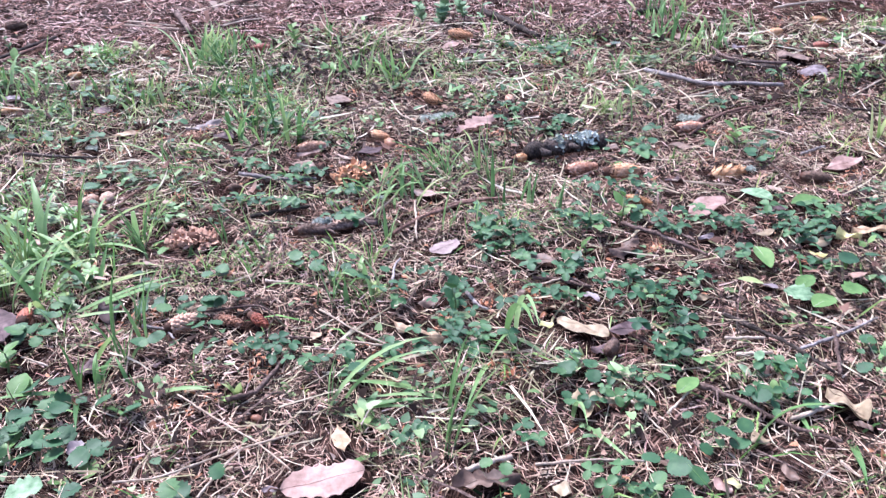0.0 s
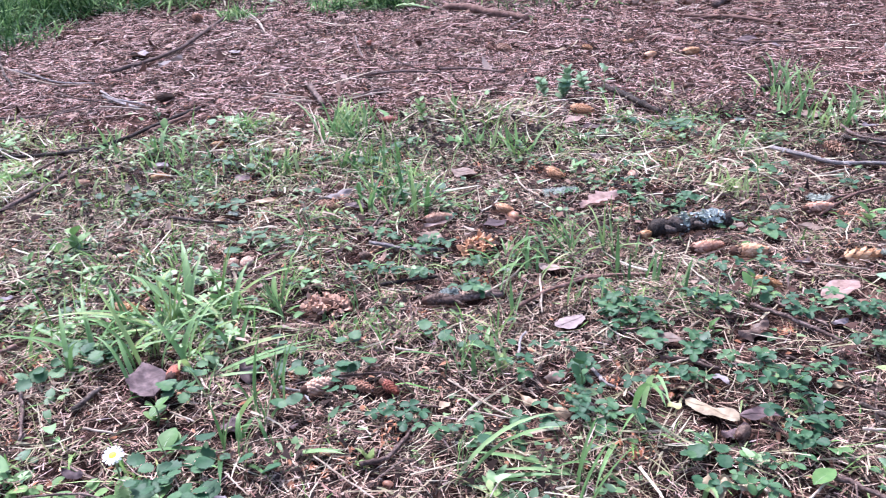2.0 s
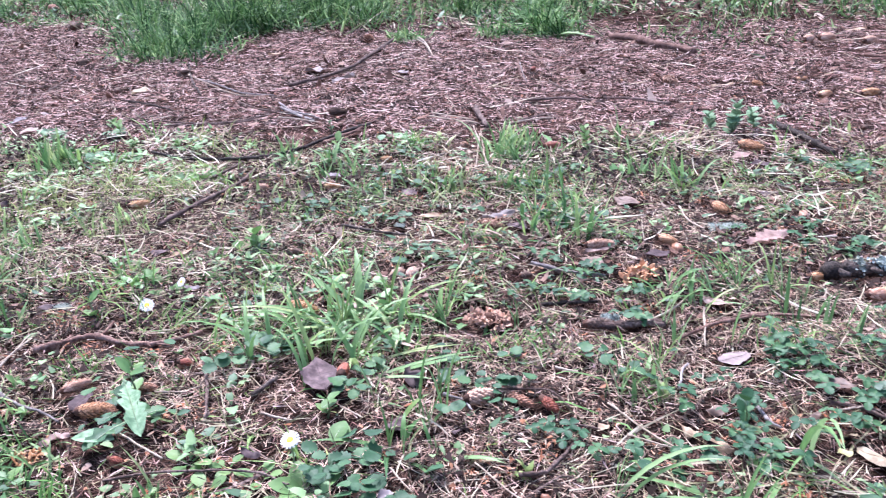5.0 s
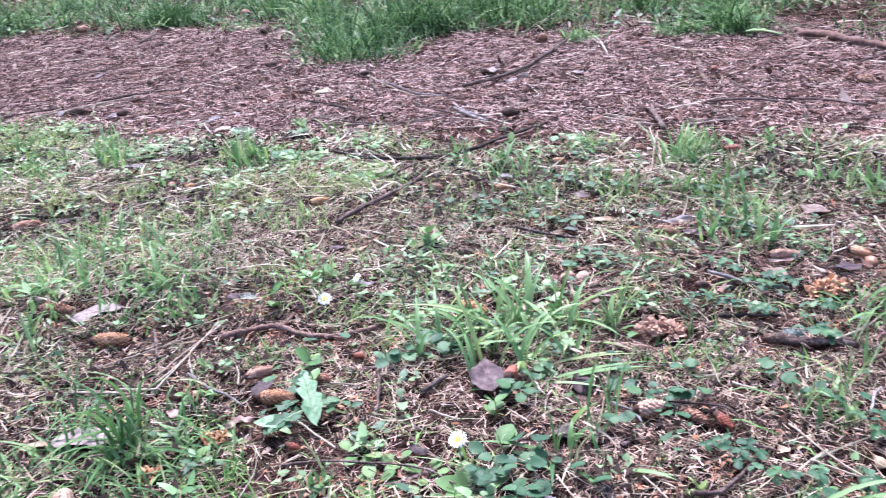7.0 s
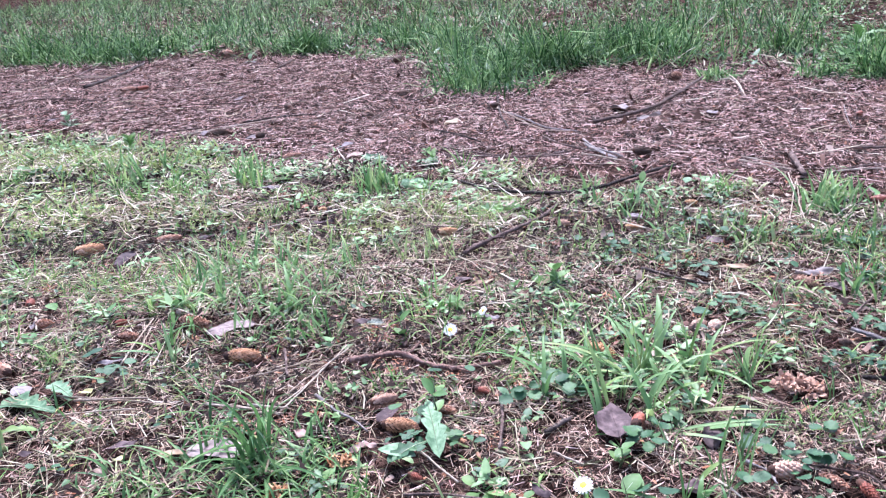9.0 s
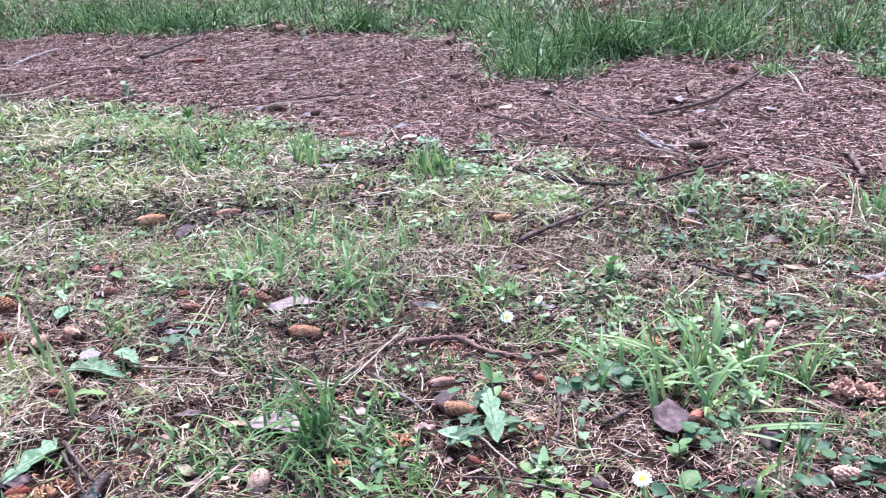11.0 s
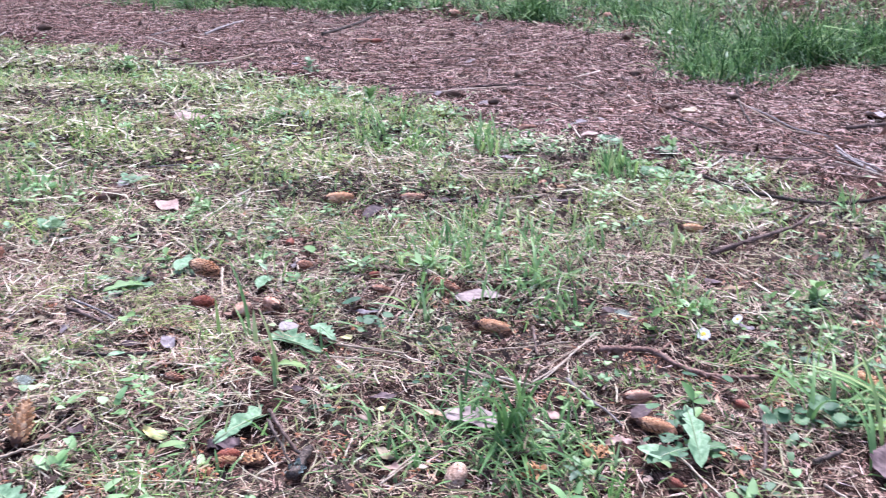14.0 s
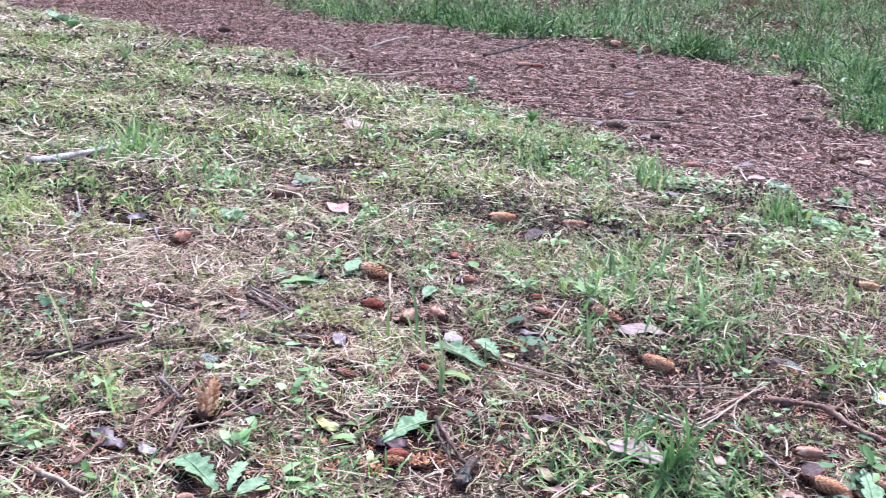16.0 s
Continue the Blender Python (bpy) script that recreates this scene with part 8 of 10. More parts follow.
bank_clump(-2.208, 3.667, 0.259, 50, 0.163)
bank_clump(-2.081, 3.807, 0.242, 50, 0.165)
bank_clump(-2.065, 4.2, 0.262, 44, 0.179)
bank_clump(-1.768, 4.037, 0.247, 50, 0.15)
bank_clump(-1.771, 4.371, 0.242, 40, 0.12)
bank_clump(-1.233, 4.422, 0.237, 40, 0.117)
bank_clump(-0.919, 3.683, 0.107, 24, 0.081)
bank_clump(-0.723, 3.719, 0.196, 40, 0.081)
bank_clump(-0.899, 4.586, 0.176, 30, 0.12)
herb(-0.909, 4.208, 0.101, 9, 0.091, seed=941, kind='pinnate', material=HERB, label='large toothed green herb on the bank')
rosette(-0.836, 4.048, 9, 0.134, seed=942, kind='pinnate', material=HERB, label='green rosette with toothed leaves on the bank')

single_blades(-0.582, 1.047, [('up', 0.122, -144, 9), ('low', 0.168, -174, 8), ('up', 0.142, -144, 8), ('up', 0.111, 36, 9), ('low', 0.137, -174, 8), ('up', 0.083, -144, 8)], GRASS, seed=943, label='long light green grass blades sprawling over the litter')
single_blades(-0.582, 1.047, [('up', 0.127, -144, 8), ('low', 0.179, -154, 9), ('low', 0.103, -135, 8), ('up', 0.123, 36, 8), ('up', 0.111, 36, 9)], GRASS_PALE, seed=944, label='long light green grass blades sprawling over the litter')
single_blades(-0.542, 1.122, [('up', 0.099, -144, 9), ('low', 0.152, -37, 8), ('up', 0.094, 36, 8), ('up', 0.067, -144, 9)], GRASS, seed=945, label='long light green grass blades sprawling over the litter')
single_blades(-0.542, 1.122, [('up', 0.084, 36, 8), ('low', 0.139, 26, 9), ('low', 0.106, -34, 8), ('up', 0.118, 36, 8)], GRASS_PALE, seed=946, label='long light green grass blades sprawling over the litter')
single_blades(-0.456, 1.11, [('up', 0.082, 36, 9), ('arch', 0.121, -67, 8), ('low', 0.046, -6, 8), ('up', 0.053, -144, 9), ('up', 0.075, -144, 8)], GRASS, seed=947, label='long light green grass blades sprawling over the litter')
single_blades(-0.406, 0.925, [('up', 0.088, 37, 6), ('up', 0.062, 37, 5), ('up', 0.071, -143, 5), ('up', 0.053, 37, 6)], GRASS, seed=948, label='long light green grass blades sprawling over the litter')

single_blades(-0.933, 0.647, [('low', 0.126, -81, 6), ('up', 0.09, -128, 6), ('arch', 0.152, -28, 6), ('arch', 0.171, -52, 6), ('arch', 0.145, -63, 6)], GRASS_DARK, seed=949, label='long light green grass blades sprawling over the litter')
single_blades(-0.933, 0.647, [('arch', 0.188, -71, 5), ('low', 0.067, 27, 5), ('up', 0.075, 52, 5), ('low', 0.118, -100, 5), ('arch', 0.165, -39, 5)], GRASS_DARK, seed=950, label='long light green grass blades sprawling over the litter')
single_blades(-0.934, 0.679, [('arch', 0.171, -20, 6), ('arch', 0.19, -69, 5), ('up', 0.117, 52, 5), ('low', 0.19, -84, 6)], GRASS_DARK, seed=952, label='long light green grass blades sprawling over the litter')
single_blades(-0.934, 0.679, [('up', 0.067, 52, 5), ('up', 0.078, 52, 6), ('low', 0.096, 11, 5), ('up', 0.077, -128, 5)], GRASS_DARK, seed=953, label='long light green grass blades sprawling over the litter')

spruce_cone(-0.801, 0.784, 0.045, 22, material=CONE_TAN, seed=954, width=0.5, flare=20, gap=0.8, label='open orange spruce cone beside a dandelion')
nub(-0.785, 0.851, 0.016, BERRY, seed=955, label='glossy red-brown nut in the litter')
nub(-0.768, 0.929, 0.016, BERRY, seed=956, label='glossy red-brown nut in the litter')
nub(-0.72, 0.707, 0.013, BERRY, seed=957, label='glossy red-brown nut in the litter')
lone_leaf(-0.739, 0.762, 0.06, -107, kind='pinnate', width=0.9, material=CLOVER, tilt=8, z=0.02, label='dark green toothed dandelion leaf')
lone_leaf(-0.732, 0.764, 0.038, 52, kind='pinnate', width=1.0, material=CLOVER, tilt=14, z=0.02, label='dark green toothed dandelion leaf')
lone_leaf(-0.759, 0.778, 0.032, -105, kind='pinnate', width=1.0, material=CLOVER, tilt=16, z=0.02, label='dark green toothed dandelion leaf')
herb(-0.782, 0.837, 0.04, 4, 0.024, 'oval', GRASS, 'bright green seedling above a dandelion', seed=5, lean=3)

stick([(-0.983, 0.9), (-0.959, 0.927), (-0.93, 0.953), (-0.894, 0.954), (-0.853, 0.95), (-0.815, 0.972), (-0.779, 0.998)], 0.0055, 0.0035, BARK_RED, seed=1001, twigs=2, label='long bent brown twig lying over the grass')
stick([(-0.919, 0.956), (-0.922, 0.978), (-0.927, 1.003)], 0.003, 0.0022, BARK_RED, seed=1002, label='short side branch leaning on a twig')
stick([(-1.391, 1.826), (-1.284, 1.777), (-1.172, 1.774), (-1.08, 1.8), (-1.025, 1.868), (-0.992, 1.955), (-0.965, 2.033), (-0.939, 2.137)], 0.0045, 0.005, BARK_DARK, seed=1003, twigs=3, label='long curved dark twig at the path edge')
stick([(-1.082, 1.365), (-1.064, 1.443), (-1.053, 1.538), (-1.048, 1.629), (-1.058, 1.716)], 0.0055, 0.0035, BARK, seed=1004, twigs=2, label='straight grey-brown twig on the litter')
stick([(-1.136, 1.646), (-1.119, 1.72), (-1.115, 1.786)], 0.0032, 0.0025, BARK, seed=1005)
stick([(-1.367, 2.561), (-1.307, 2.69), (-1.277, 2.857), (-1.287, 3.097), (-1.336, 3.499)], 0.0075, 0.007, BARK, seed=1006, twigs=4, label='thick knotty branch lying across the path')
stick([(0.062, 2.271), (0.109, 2.2), (0.148, 2.114), (0.175, 2.067)], 0.009, 0.0075, BARK_DARK, seed=1008, twigs=2, label='thick brown fallen stick with knots')
stick([(0.36, 1.797), (0.397, 1.745), (0.445, 1.688), (0.51, 1.665), (0.585, 1.649)], 0.0055, 0.004, BARK_GREY, seed=1009, twigs=3, label='long grey weathered stick on the litter')
stick([(0.076, 1.358), (0.115, 1.374), (0.160, 1.391), (0.205, 1.410)], 0.0125, 0.0115, BARK_DARK, seed=1010, twigs=2, label='black decayed log overgrown with pale lichen', bumps=0.28, name='fallen_log')
stick([(0.417, 3.193), (0.525, 3.207), (0.657, 3.12)], 0.006, 0.005, BARK_RED, seed=1011)
stick([(0.889, 2.701), (0.951, 2.741), (1.011, 2.766)], 0.011, 0.01, BIRCH, seed=1013, label='pale grey weathered stick beyond the grass clump')
stick([(0.338, 1.445), (0.401, 1.507), (0.479, 1.544)], 0.0035, 0.0025, BARK_RED, seed=1014)
stick([(0.516, 1.856), (0.548, 1.815), (0.637, 1.766)], 0.0045, 0.004, BARK_DARK, seed=1015)
stick([(-0.127, 1.111), (-0.075, 1.165), (-0.01, 1.205), (0.075, 1.215)], 0.003, 0.0022, BARK_RED, seed=1016, twigs=1, label='thin brown twig with pale peeling bark')
stick([(-0.249, 1.125), (-0.222, 1.125), (-0.188, 1.134), (-0.149, 1.149)], 0.0055, 0.0045, BARK, seed=1017, twigs=1, label='grey-brown stick beside a dark cone')
stick([(0.177, 1.113), (0.211, 1.074), (0.244, 1.043), (0.264, 1.018)], 0.0032, 0.0025, BARK, seed=1018)
stick([(0.047, 0.986), (0.076, 0.982), (0.109, 0.96)], 0.0028, 0.002, BARK, seed=1019)
stick([(-1.554, 0.016), (-1.562, 0.054), (-1.576, 0.096), (-1.575, 0.144)], 0.0042, 0.003, BARK_DARK, seed=1020, twigs=2)
stick([(-1.665, 0.364), (-1.617, 0.376), (-1.56, 0.385)], 0.004, 0.003, BARK, seed=1021, twigs=1)
stick([(-1.449, 0.143), (-1.388, 0.145), (-1.313, 0.138)], 0.0016, 0.0012, BARK, seed=1022)
stick([(-1.332, 0.092), (-1.376, 0.146), (-1.433, 0.202)], 0.0019, 0.0013, BARK_RED, seed=1023)
stick([(-1.264, 0.106), (-1.290, 0.128), (-1.325, 0.151)], 0.0019, 0.0013, BARK, seed=1025)
stick([(-1.281, -0), (-1.305, 0.03), (-1.337, 0.05)], 0.0024, 0.0018, BARK_RED, seed=1026)
stick([(-1.020, 0.378), (-1.042, 0.406), (-1.060, 0.432)], 0.0076, 0.0068, BARK_DARK, seed=1027, twigs=1, label='short grey stick with lichen on rough bark', bumps=0.28)
stick([(-1.148, 0.427), (-1.095, 0.411), (-1.046, 0.396)], 0.0024, 0.0018, BARK_DARK, seed=1028)
straw([(-1.283, 0.728), (-1.326, 0.787), (-1.367, 0.838)], 2.4, WOOD_PALE, seed=1029)
straw([(-1.24, 0.654), (-1.201, 0.656), (-1.174, 0.667)], 2.4, WOOD_PALE, seed=1030)
straw([(-1.086, 0.71), (-1.037, 0.73), (-0.977, 0.743)], 2.6, WOOD_PALE, seed=1031)
straw([(-1.11, 0.757), (-1.075, 0.816), (-1.029, 0.889)], 2.4, WOOD_PALE, seed=1032)
straw([(-0.984, 0.752), (-0.996, 0.825), (-1.02, 0.937)], 2.2, WOOD_PALE, seed=1033)
straw([(-1.296, 0.615), (-1.213, 0.651), (-1.154, 0.673)], 2.2, WOOD_PALE, seed=1034)
straw([(-1.095, 0.704), (-1.028, 0.727), (-0.973, 0.747)], 2.6, WOOD_PALE, seed=1035)
straw([(-1.004, 0.779), (-1.008, 0.854), (-1.009, 0.906)], 2.0, WOOD_PALE, seed=1036)
straw([(-0.641, 2.127), (-0.596, 1.968), (-0.551, 1.805)], 2.3, WOOD_PALE, seed=1037)
straw([(-0.809, 2.239), (-0.743, 2.214), (-0.669, 2.2)], 3.2, WOOD_PALE, seed=1038)
straw([(-0.584, 2.214), (-0.53, 2.257), (-0.479, 2.292)], 3.2, WOOD_PALE, seed=1039)
straw([(-1.816, 2.715), (-1.61, 2.517), (-1.475, 2.422), (-1.389, 2.407)], 3.9, WOOD_PALE, seed=1040)
straw([(-1.265, 2.288), (-1.183, 2.207), (-1.099, 2.13)], 5.2, BARK_GREY, seed=1041)
straw([(-1.216, 2.168), (-1.149, 2.151), (-1.075, 2.113)], 3.9, WOOD_PALE, seed=1042)
straw([(-1.776, 5.397), (-1.611, 5.112), (-1.487, 4.908)], 4.5, WOOD_PALE, seed=1043)
straw([(-1.279, 3.596), (-1.158, 3.371), (-1.065, 3.149)], 3.9, WOOD_PALE, seed=1044)
stick([(-4.107, 2.589), (-4.265, 2.815), (-4.4, 3.038), (-4.646, 3.36)], 0.009, 0.007, BARK_DARK, seed=1045, twigs=1, label='dark forked branch on the path')
stick([(-4.859, 3.906), (-5.108, 4.169), (-5.431, 4.529)], 0.014, 0.012, BARK, seed=1046, label='broken branch end at the grassy bank')
stick([(-1.569, 2.024), (-1.465, 2.04), (-1.348, 2.088), (-1.242, 2.152)], 0.003, 0.0025, BARK, seed=1047)
stick([(-1.159, 2.676), (-1.098, 2.538), (-1.047, 2.36)], 0.0028, 0.0025, BARK, seed=1048)
stick([(-0.737, 3.1), (-0.689, 2.874), (-0.628, 2.668)], 0.0035, 0.003, BARK_RED, seed=1049)
stick([(-2.609, 2.225), (-2.525, 2.345), (-2.438, 2.436)], 0.003, 0.0025, BARK_DARK, seed=1050)
stick([(-2.796, 1.966), (-2.726, 2.086), (-2.623, 2.21)], 0.003, 0.0025, BARK, seed=1051)
stick([(-4.027, 2.129), (-3.965, 2.285), (-3.683, 2.385)], 0.0035, 0.003, BARK, seed=1052)
stick([(-1.938, 2.918), (-1.751, 2.625), (-1.57, 2.375)], 0.004, 0.003, BARK_DARK, seed=1053)
spruce_cone(-0.537, 0.928, 0.029, 95, material=CONE_RED, seed=1056, width=0.66, flare=2, n=80, label='small glossy reddish closed cone')
spruce_cone(-0.356, 0.908, 0.036, 40, material=CONE_PALE, seed=1057, width=0.6, flare=20, n=80, label='pale orange spruce cone with ragged scales')
spruce_cone(-0.238, 1.129, 0.04, 15, material=CONE_DARK, seed=1058, width=0.5, flare=22, n=90, label='dark cone still on its twig')
spruce_cone(0.356, 1.459, 0.05, 15, material=CONE_BROWN, seed=1059, width=0.42, flare=18, n=90, label='pinkish brown spruce cone beside lichen')
spruce_cone(-3.802, 2.619, 0.075, 60, material=CONE_BROWN, seed=1060, width=0.34, flare=16, n=90, label='long brown spruce cone on the path')
spruce_cone(-3.755, 2.662, 0.06, 75, material=CONE_RED, seed=1061, width=0.4, flare=16, n=90, label='reddish brown spruce cone on the path')
spruce_cone(-2.665, 2.521, 0.05, 150, material=CONE_DARK, seed=1062, width=0.6, flare=30, n=84, label='dark rotten cone on the path')
spruce_cone(-2.365, 2.876, 0.045, 60, material=CONE_DARK, seed=1063, width=0.6, flare=30, n=84, label='dark rotten cone on the path')
spruce_cone(-2.527, 2.036, 0.05, 30, material=CONE_DARK, seed=1064, width=0.6, flare=30, n=84, label='dark rotten cone at the path edge')
spruce_cone(0.064, 1.352, 0.024, 20, material=CONE_ORANGE, seed=1065, width=0.7, flare=8, n=60, split=False, label='small rounded ochre cone tip')
dry_leaf(-0.058, 1.08, 0.044, 30, material=BLUSH_LEAF, seed=1066, width=0.62, shape=roundish, curl=0.02, label='pale pinkish white leaf lying flat')
dry_leaf(-0.605, 1.129, 0.04, 20, material=PINK_LEAF, seed=1067, width=0.6, shape=crenate, curl=0.05, label='rounded pinkish leaf under a grass tuft')
dry_leaf(0.105, 0.84, 0.03, 0, material=MAUVE_LEAF, seed=1068, width=0.8, shape=crenate, curl=0.12, label='dark crumpled leaf scrap')
dry_leaf(0.138, 0.873, 0.048, 4, material=MAUVE_LEAF, seed=1069, width=0.42, shape=oval, curl=0.05, label='mauve brown leaf lying on clover')
dry_leaf(-0.987, 0.638, 0.078, 32, material=BLUSH_LEAF, seed=1070, width=0.55, shape=roundish, curl=0.03, label='broad dull pinkish-grey dry leaf in grass')
dry_leaf(-1.259, 0.915, 0.082, 57, material=BLUSH_LEAF, seed=1071, width=0.5, shape=roundish, curl=0.03, label='olive-brown dry leaf in the grass')
dry_leaf(-2.829, 1.186, 0.105, 63, material=PINK_LEAF, seed=1072, width=0.55, shape=crenate, curl=0.06, label='rounded pinkish brown leaf on the grass', roll=24)
dry_leaf(-2.141, 0.282, 0.085, 40, material=GREY_LEAF, seed=1073, width=0.5, shape=oakish, curl=0.08, label='pale greyish fallen leaf')
dry_leaf(-1.322, 0.05, 0.06, 30, material=GREY_LEAF, seed=1074, width=0.45, shape=oakish, curl=0.1, label='shrivelled grey leaf with narrow lobes')
dry_leaf(-3.87, 4.281, 0.09, 20, material=WHITE_LEAF, seed=1075, width=0.5, shape=oval, curl=0.08, label='pale grey leaf at the edge of the bank')
dry_leaf(-3.914, 3.235, 0.07, 10, material=PALE_LEAF, seed=1076, width=0.5, shape=oval, curl=0.06, label='pale leaf on the path')
dry_leaf(-1.983, 2.177, 0.034, 30, material=WHITE_LEAF, seed=1077, width=0.6, shape=oval, curl=0.05, label='small whitish leaf on the path')
dry_leaf(-1.231, 2.684, 0.075, 20, material=WHITE_LEAF, seed=1078, width=0.55, shape=oakish, curl=0.1, label='whitish crumpled leaf under a branch')
dry_leaf(-0.597, 1.514, 0.055, 15, material=TAN_LEAF, seed=1079, width=0.3, shape=oval, curl=0.05, label='narrow tan leaf on the litter')
lichen(0.375, 1.513, 0.038, LICHEN, seed=1085, flat=0.9, n=90)
lichen(-0.073, 1.55, 0.032, LICHEN, seed=1086, flat=0.9, n=90)
lichen(-0.047, 1.572, 0.028, LICHEN, seed=1087, flat=0.9, n=90)
herb(-0.035, 2.223, 0.075, 16, 0.024, seed=1088, kind='crenate', material=DANDELION, label='bushy pale green herb beside the path', lean=12)
herb(0.015, 2.233, 0.055, 14, 0.022, seed=1089, kind='crenate', material=DANDELION, label='bushy pale green herb beside the path', lean=12)
herb(-0.085, 2.223, 0.05, 12, 0.021, seed=1090, kind='crenate', material=DANDELION, label='bushy pale green herb beside the path', lean=12)
herb(0.055, 2.213, 0.07, 6, 0.028, seed=1091, kind='pinnate', material=DANDELION, label='bushy pale green herb beside the path', lean=12)
herb(-0.045, 2.193, 0.035, 12, 0.023, seed=1092, kind='crenate', material=DANDELION, label='bushy pale green herb beside the path', lean=12)
bank_clump(-5.736, 3.32, 0.2, 36, 0.22)
bank_clump(-5.336, 3.428, 0.2, 36, 0.22)
bank_clump(-5.066, 3.616, 0.2, 50, 0.18)
bank_clump(-3.969, 4.05, 0.2, 46, 0.1)
bank_clump(-4.034, 4.252, 0.16, 30, 0.1)
bank_clump(-2.276, 3.195, 0.17, 26, 0.11)
bank_clump(-2.122, 3.086, 0.16, 24, 0.1)
bank_clump(-2.206, 3.36, 0.2, 34, 0.13)
bank_clump(-2.263, 3.828, 0.24, 50, 0.14)
bank_clump(-2.202, 4.069, 0.2, 40, 0.14)
bank_clump(-1.931, 4.142, 0.22, 44, 0.1)
bank_clump(-1.837, 4.274, 0.2, 40, 0.1)
bank_clump(-1.292, 3.567, 0.1, 14, 0.05)
bank_clump(-0.843, 4.068, 0.18, 36, 0.16)
bank_clump(-5.114, 4.432, 0.12, 30, 0.2)
bank_clump(-3.762, 4.664, 0.16, 34, 0.14)
bank_clump(-6.48, 2.738, 0.2, 40, 0.25)
bank_clump(-5.88, 2.801, 0.2, 44, 0.2)
bank_clump(-5.702, 3.435, 0.2, 30, 0.24)
bank_clump(-5.222, 3.582, 0.24, 50, 0.2)
bank_clump(-4.995, 3.943, 0.22, 46, 0.2)
bank_clump(-4.038, 4.116, 0.26, 54, 0.16)
bank_clump(-4.184, 4.935, 0.2, 40, 0.2)
bank_clump(-3.397, 4.594, 0.22, 46, 0.2)
bank_clump(-2.586, 3.706, 0.2, 40, 0.12)
stick([(-2.687, 0.176), (-2.705, 0.258), (-2.736, 0.349), (-2.78, 0.456)], 0.012, 0.0085, BIRCH, seed=784, label='pale grey weathered stick in the grass', twigs=1, side_material=BIRCH)
grass_tuft(-1.201, 0.247, 0.04, 22, 0.05, 'low', GRASS, seed=1201, width=0.6, label='fine sprawling grass over the litter')
grass_tuft(-1.148, 0.307, 0.04, 22, 0.05, 'low', GRASS, seed=1202, width=0.6, label='fine sprawling grass over the litter')
grass_tuft(-1.056, 0.494, 0.045, 24, 0.05, 'low', GRASS_DARK, seed=1203, width=0.6, label='fine sprawling grass over the litter')
grass_tuft(-0.994, 0.537, 0.05, 26, 0.05, 'low', GRASS_DARK, seed=1204, width=0.7, label='fine sprawling grass over the litter')
grass_tuft(-0.947, 0.692, 0.06, 15, 0.055, 'low', GRASS, seed=1205, width=0.5, label='fine sprawling grass over the litter')
grass_tuft(-0.877, 0.668, 0.05, 22, 0.04, 'low', GRASS_DARK, seed=1206, width=0.7, label='fine sprawling grass over the litter')
grass_tuft(-0.919, 0.602, 0.06, 15, 0.055, 'low', GRASS_DARK, seed=1207, width=0.5, label='fine sprawling grass over the litter')
grass_tuft(-0.977, 0.478, 0.04, 22, 0.045, 'low', GRASS, seed=1208, width=0.6, label='fine sprawling grass over the litter')
grass_tuft(-1.314, 0.338, 0.035, 20, 0.05, 'low', GRASS_PALE, seed=1209, width=0.6, label='fine sprawling grass over the litter')
grass_tuft(-1.123, 0.234, 0.04, 20, 0.045, 'low', GRASS, seed=1210, width=0.6, label='fine sprawling grass over the litter')
grass_tuft(-1.49, 0.236, 0.035, 24, 0.06, 'low', GRASS_PALE, seed=1211, width=0.55, label='fine sprawling grass over the litter')
grass_tuft(-1.539, 0.15, 0.04, 18, 0.05, 'low', GRASS, seed=1212, width=0.6, label='fine sprawling grass over the litter')
grass_tuft(-1.333, 0.477, 0.035, 18, 0.05, 'low', GRASS_PALE, seed=1213, width=0.6, label='fine sprawling grass over the litter')
grass_tuft(-1.266, 0.557, 0.04, 16, 0.04, 'low', GRASS, seed=1214, width=0.6, label='fine sprawling grass over the litter')
grass_tuft(-1.36, 0.257, 0.03, 18, 0.05, 'low', GRASS_PALE, seed=1215, width=0.5, label='fine sprawling grass over the litter')
rosette(-2.639, 1.392, 9, 0.05, seed=1216, kind='oval', material=HERB, rise=32, label='fresh light green herb rosette in the meadow')
rosette(-2.58, 1.429, 7, 0.045, seed=1217, kind='oval', material=DANDELION, rise=32, label='fresh light green herb rosette in the meadow')
rosette(-3.794, 1.419, 8, 0.07, seed=1218, kind='oval', material=HERB, rise=32, label='fresh light green herb rosette in the meadow')
rosette(-2.809, 1.432, 8, 0.04, seed=1219, kind='oval', material=HERB, rise=32, label='fresh light green herb rosette in the meadow')
rosette(-5.806, 0.85, 9, 0.11, seed=1220, kind='oval', material=DANDELION, rise=32, label='fresh light green herb rosette in the meadow')
rosette(-5.531, 0.869, 8, 0.1, seed=1221, kind='oval', material=HERB, rise=32, label='fresh light green herb rosette in the meadow')
rosette(-2.131, 1.016, 7, 0.035, seed=1222, kind='spoon', material=DANDELION, rise=32, label='fresh light green herb rosette in the meadow')
rosette(-2.042, 1.027, 7, 0.035, seed=1223, kind='spoon', material=HERB, rise=32, label='fresh light green herb rosette in the meadow')
rosette(-2.028, 0.477, 6, 0.05, seed=1224, kind='oval', material=DANDELION, rise=32, label='fresh light green herb rosette in the meadow')
rosette(-2.286, 0.746, 6, 0.035, seed=1225, kind='spoon', material=DANDELION, rise=32, label='fresh light green herb rosette in the meadow')
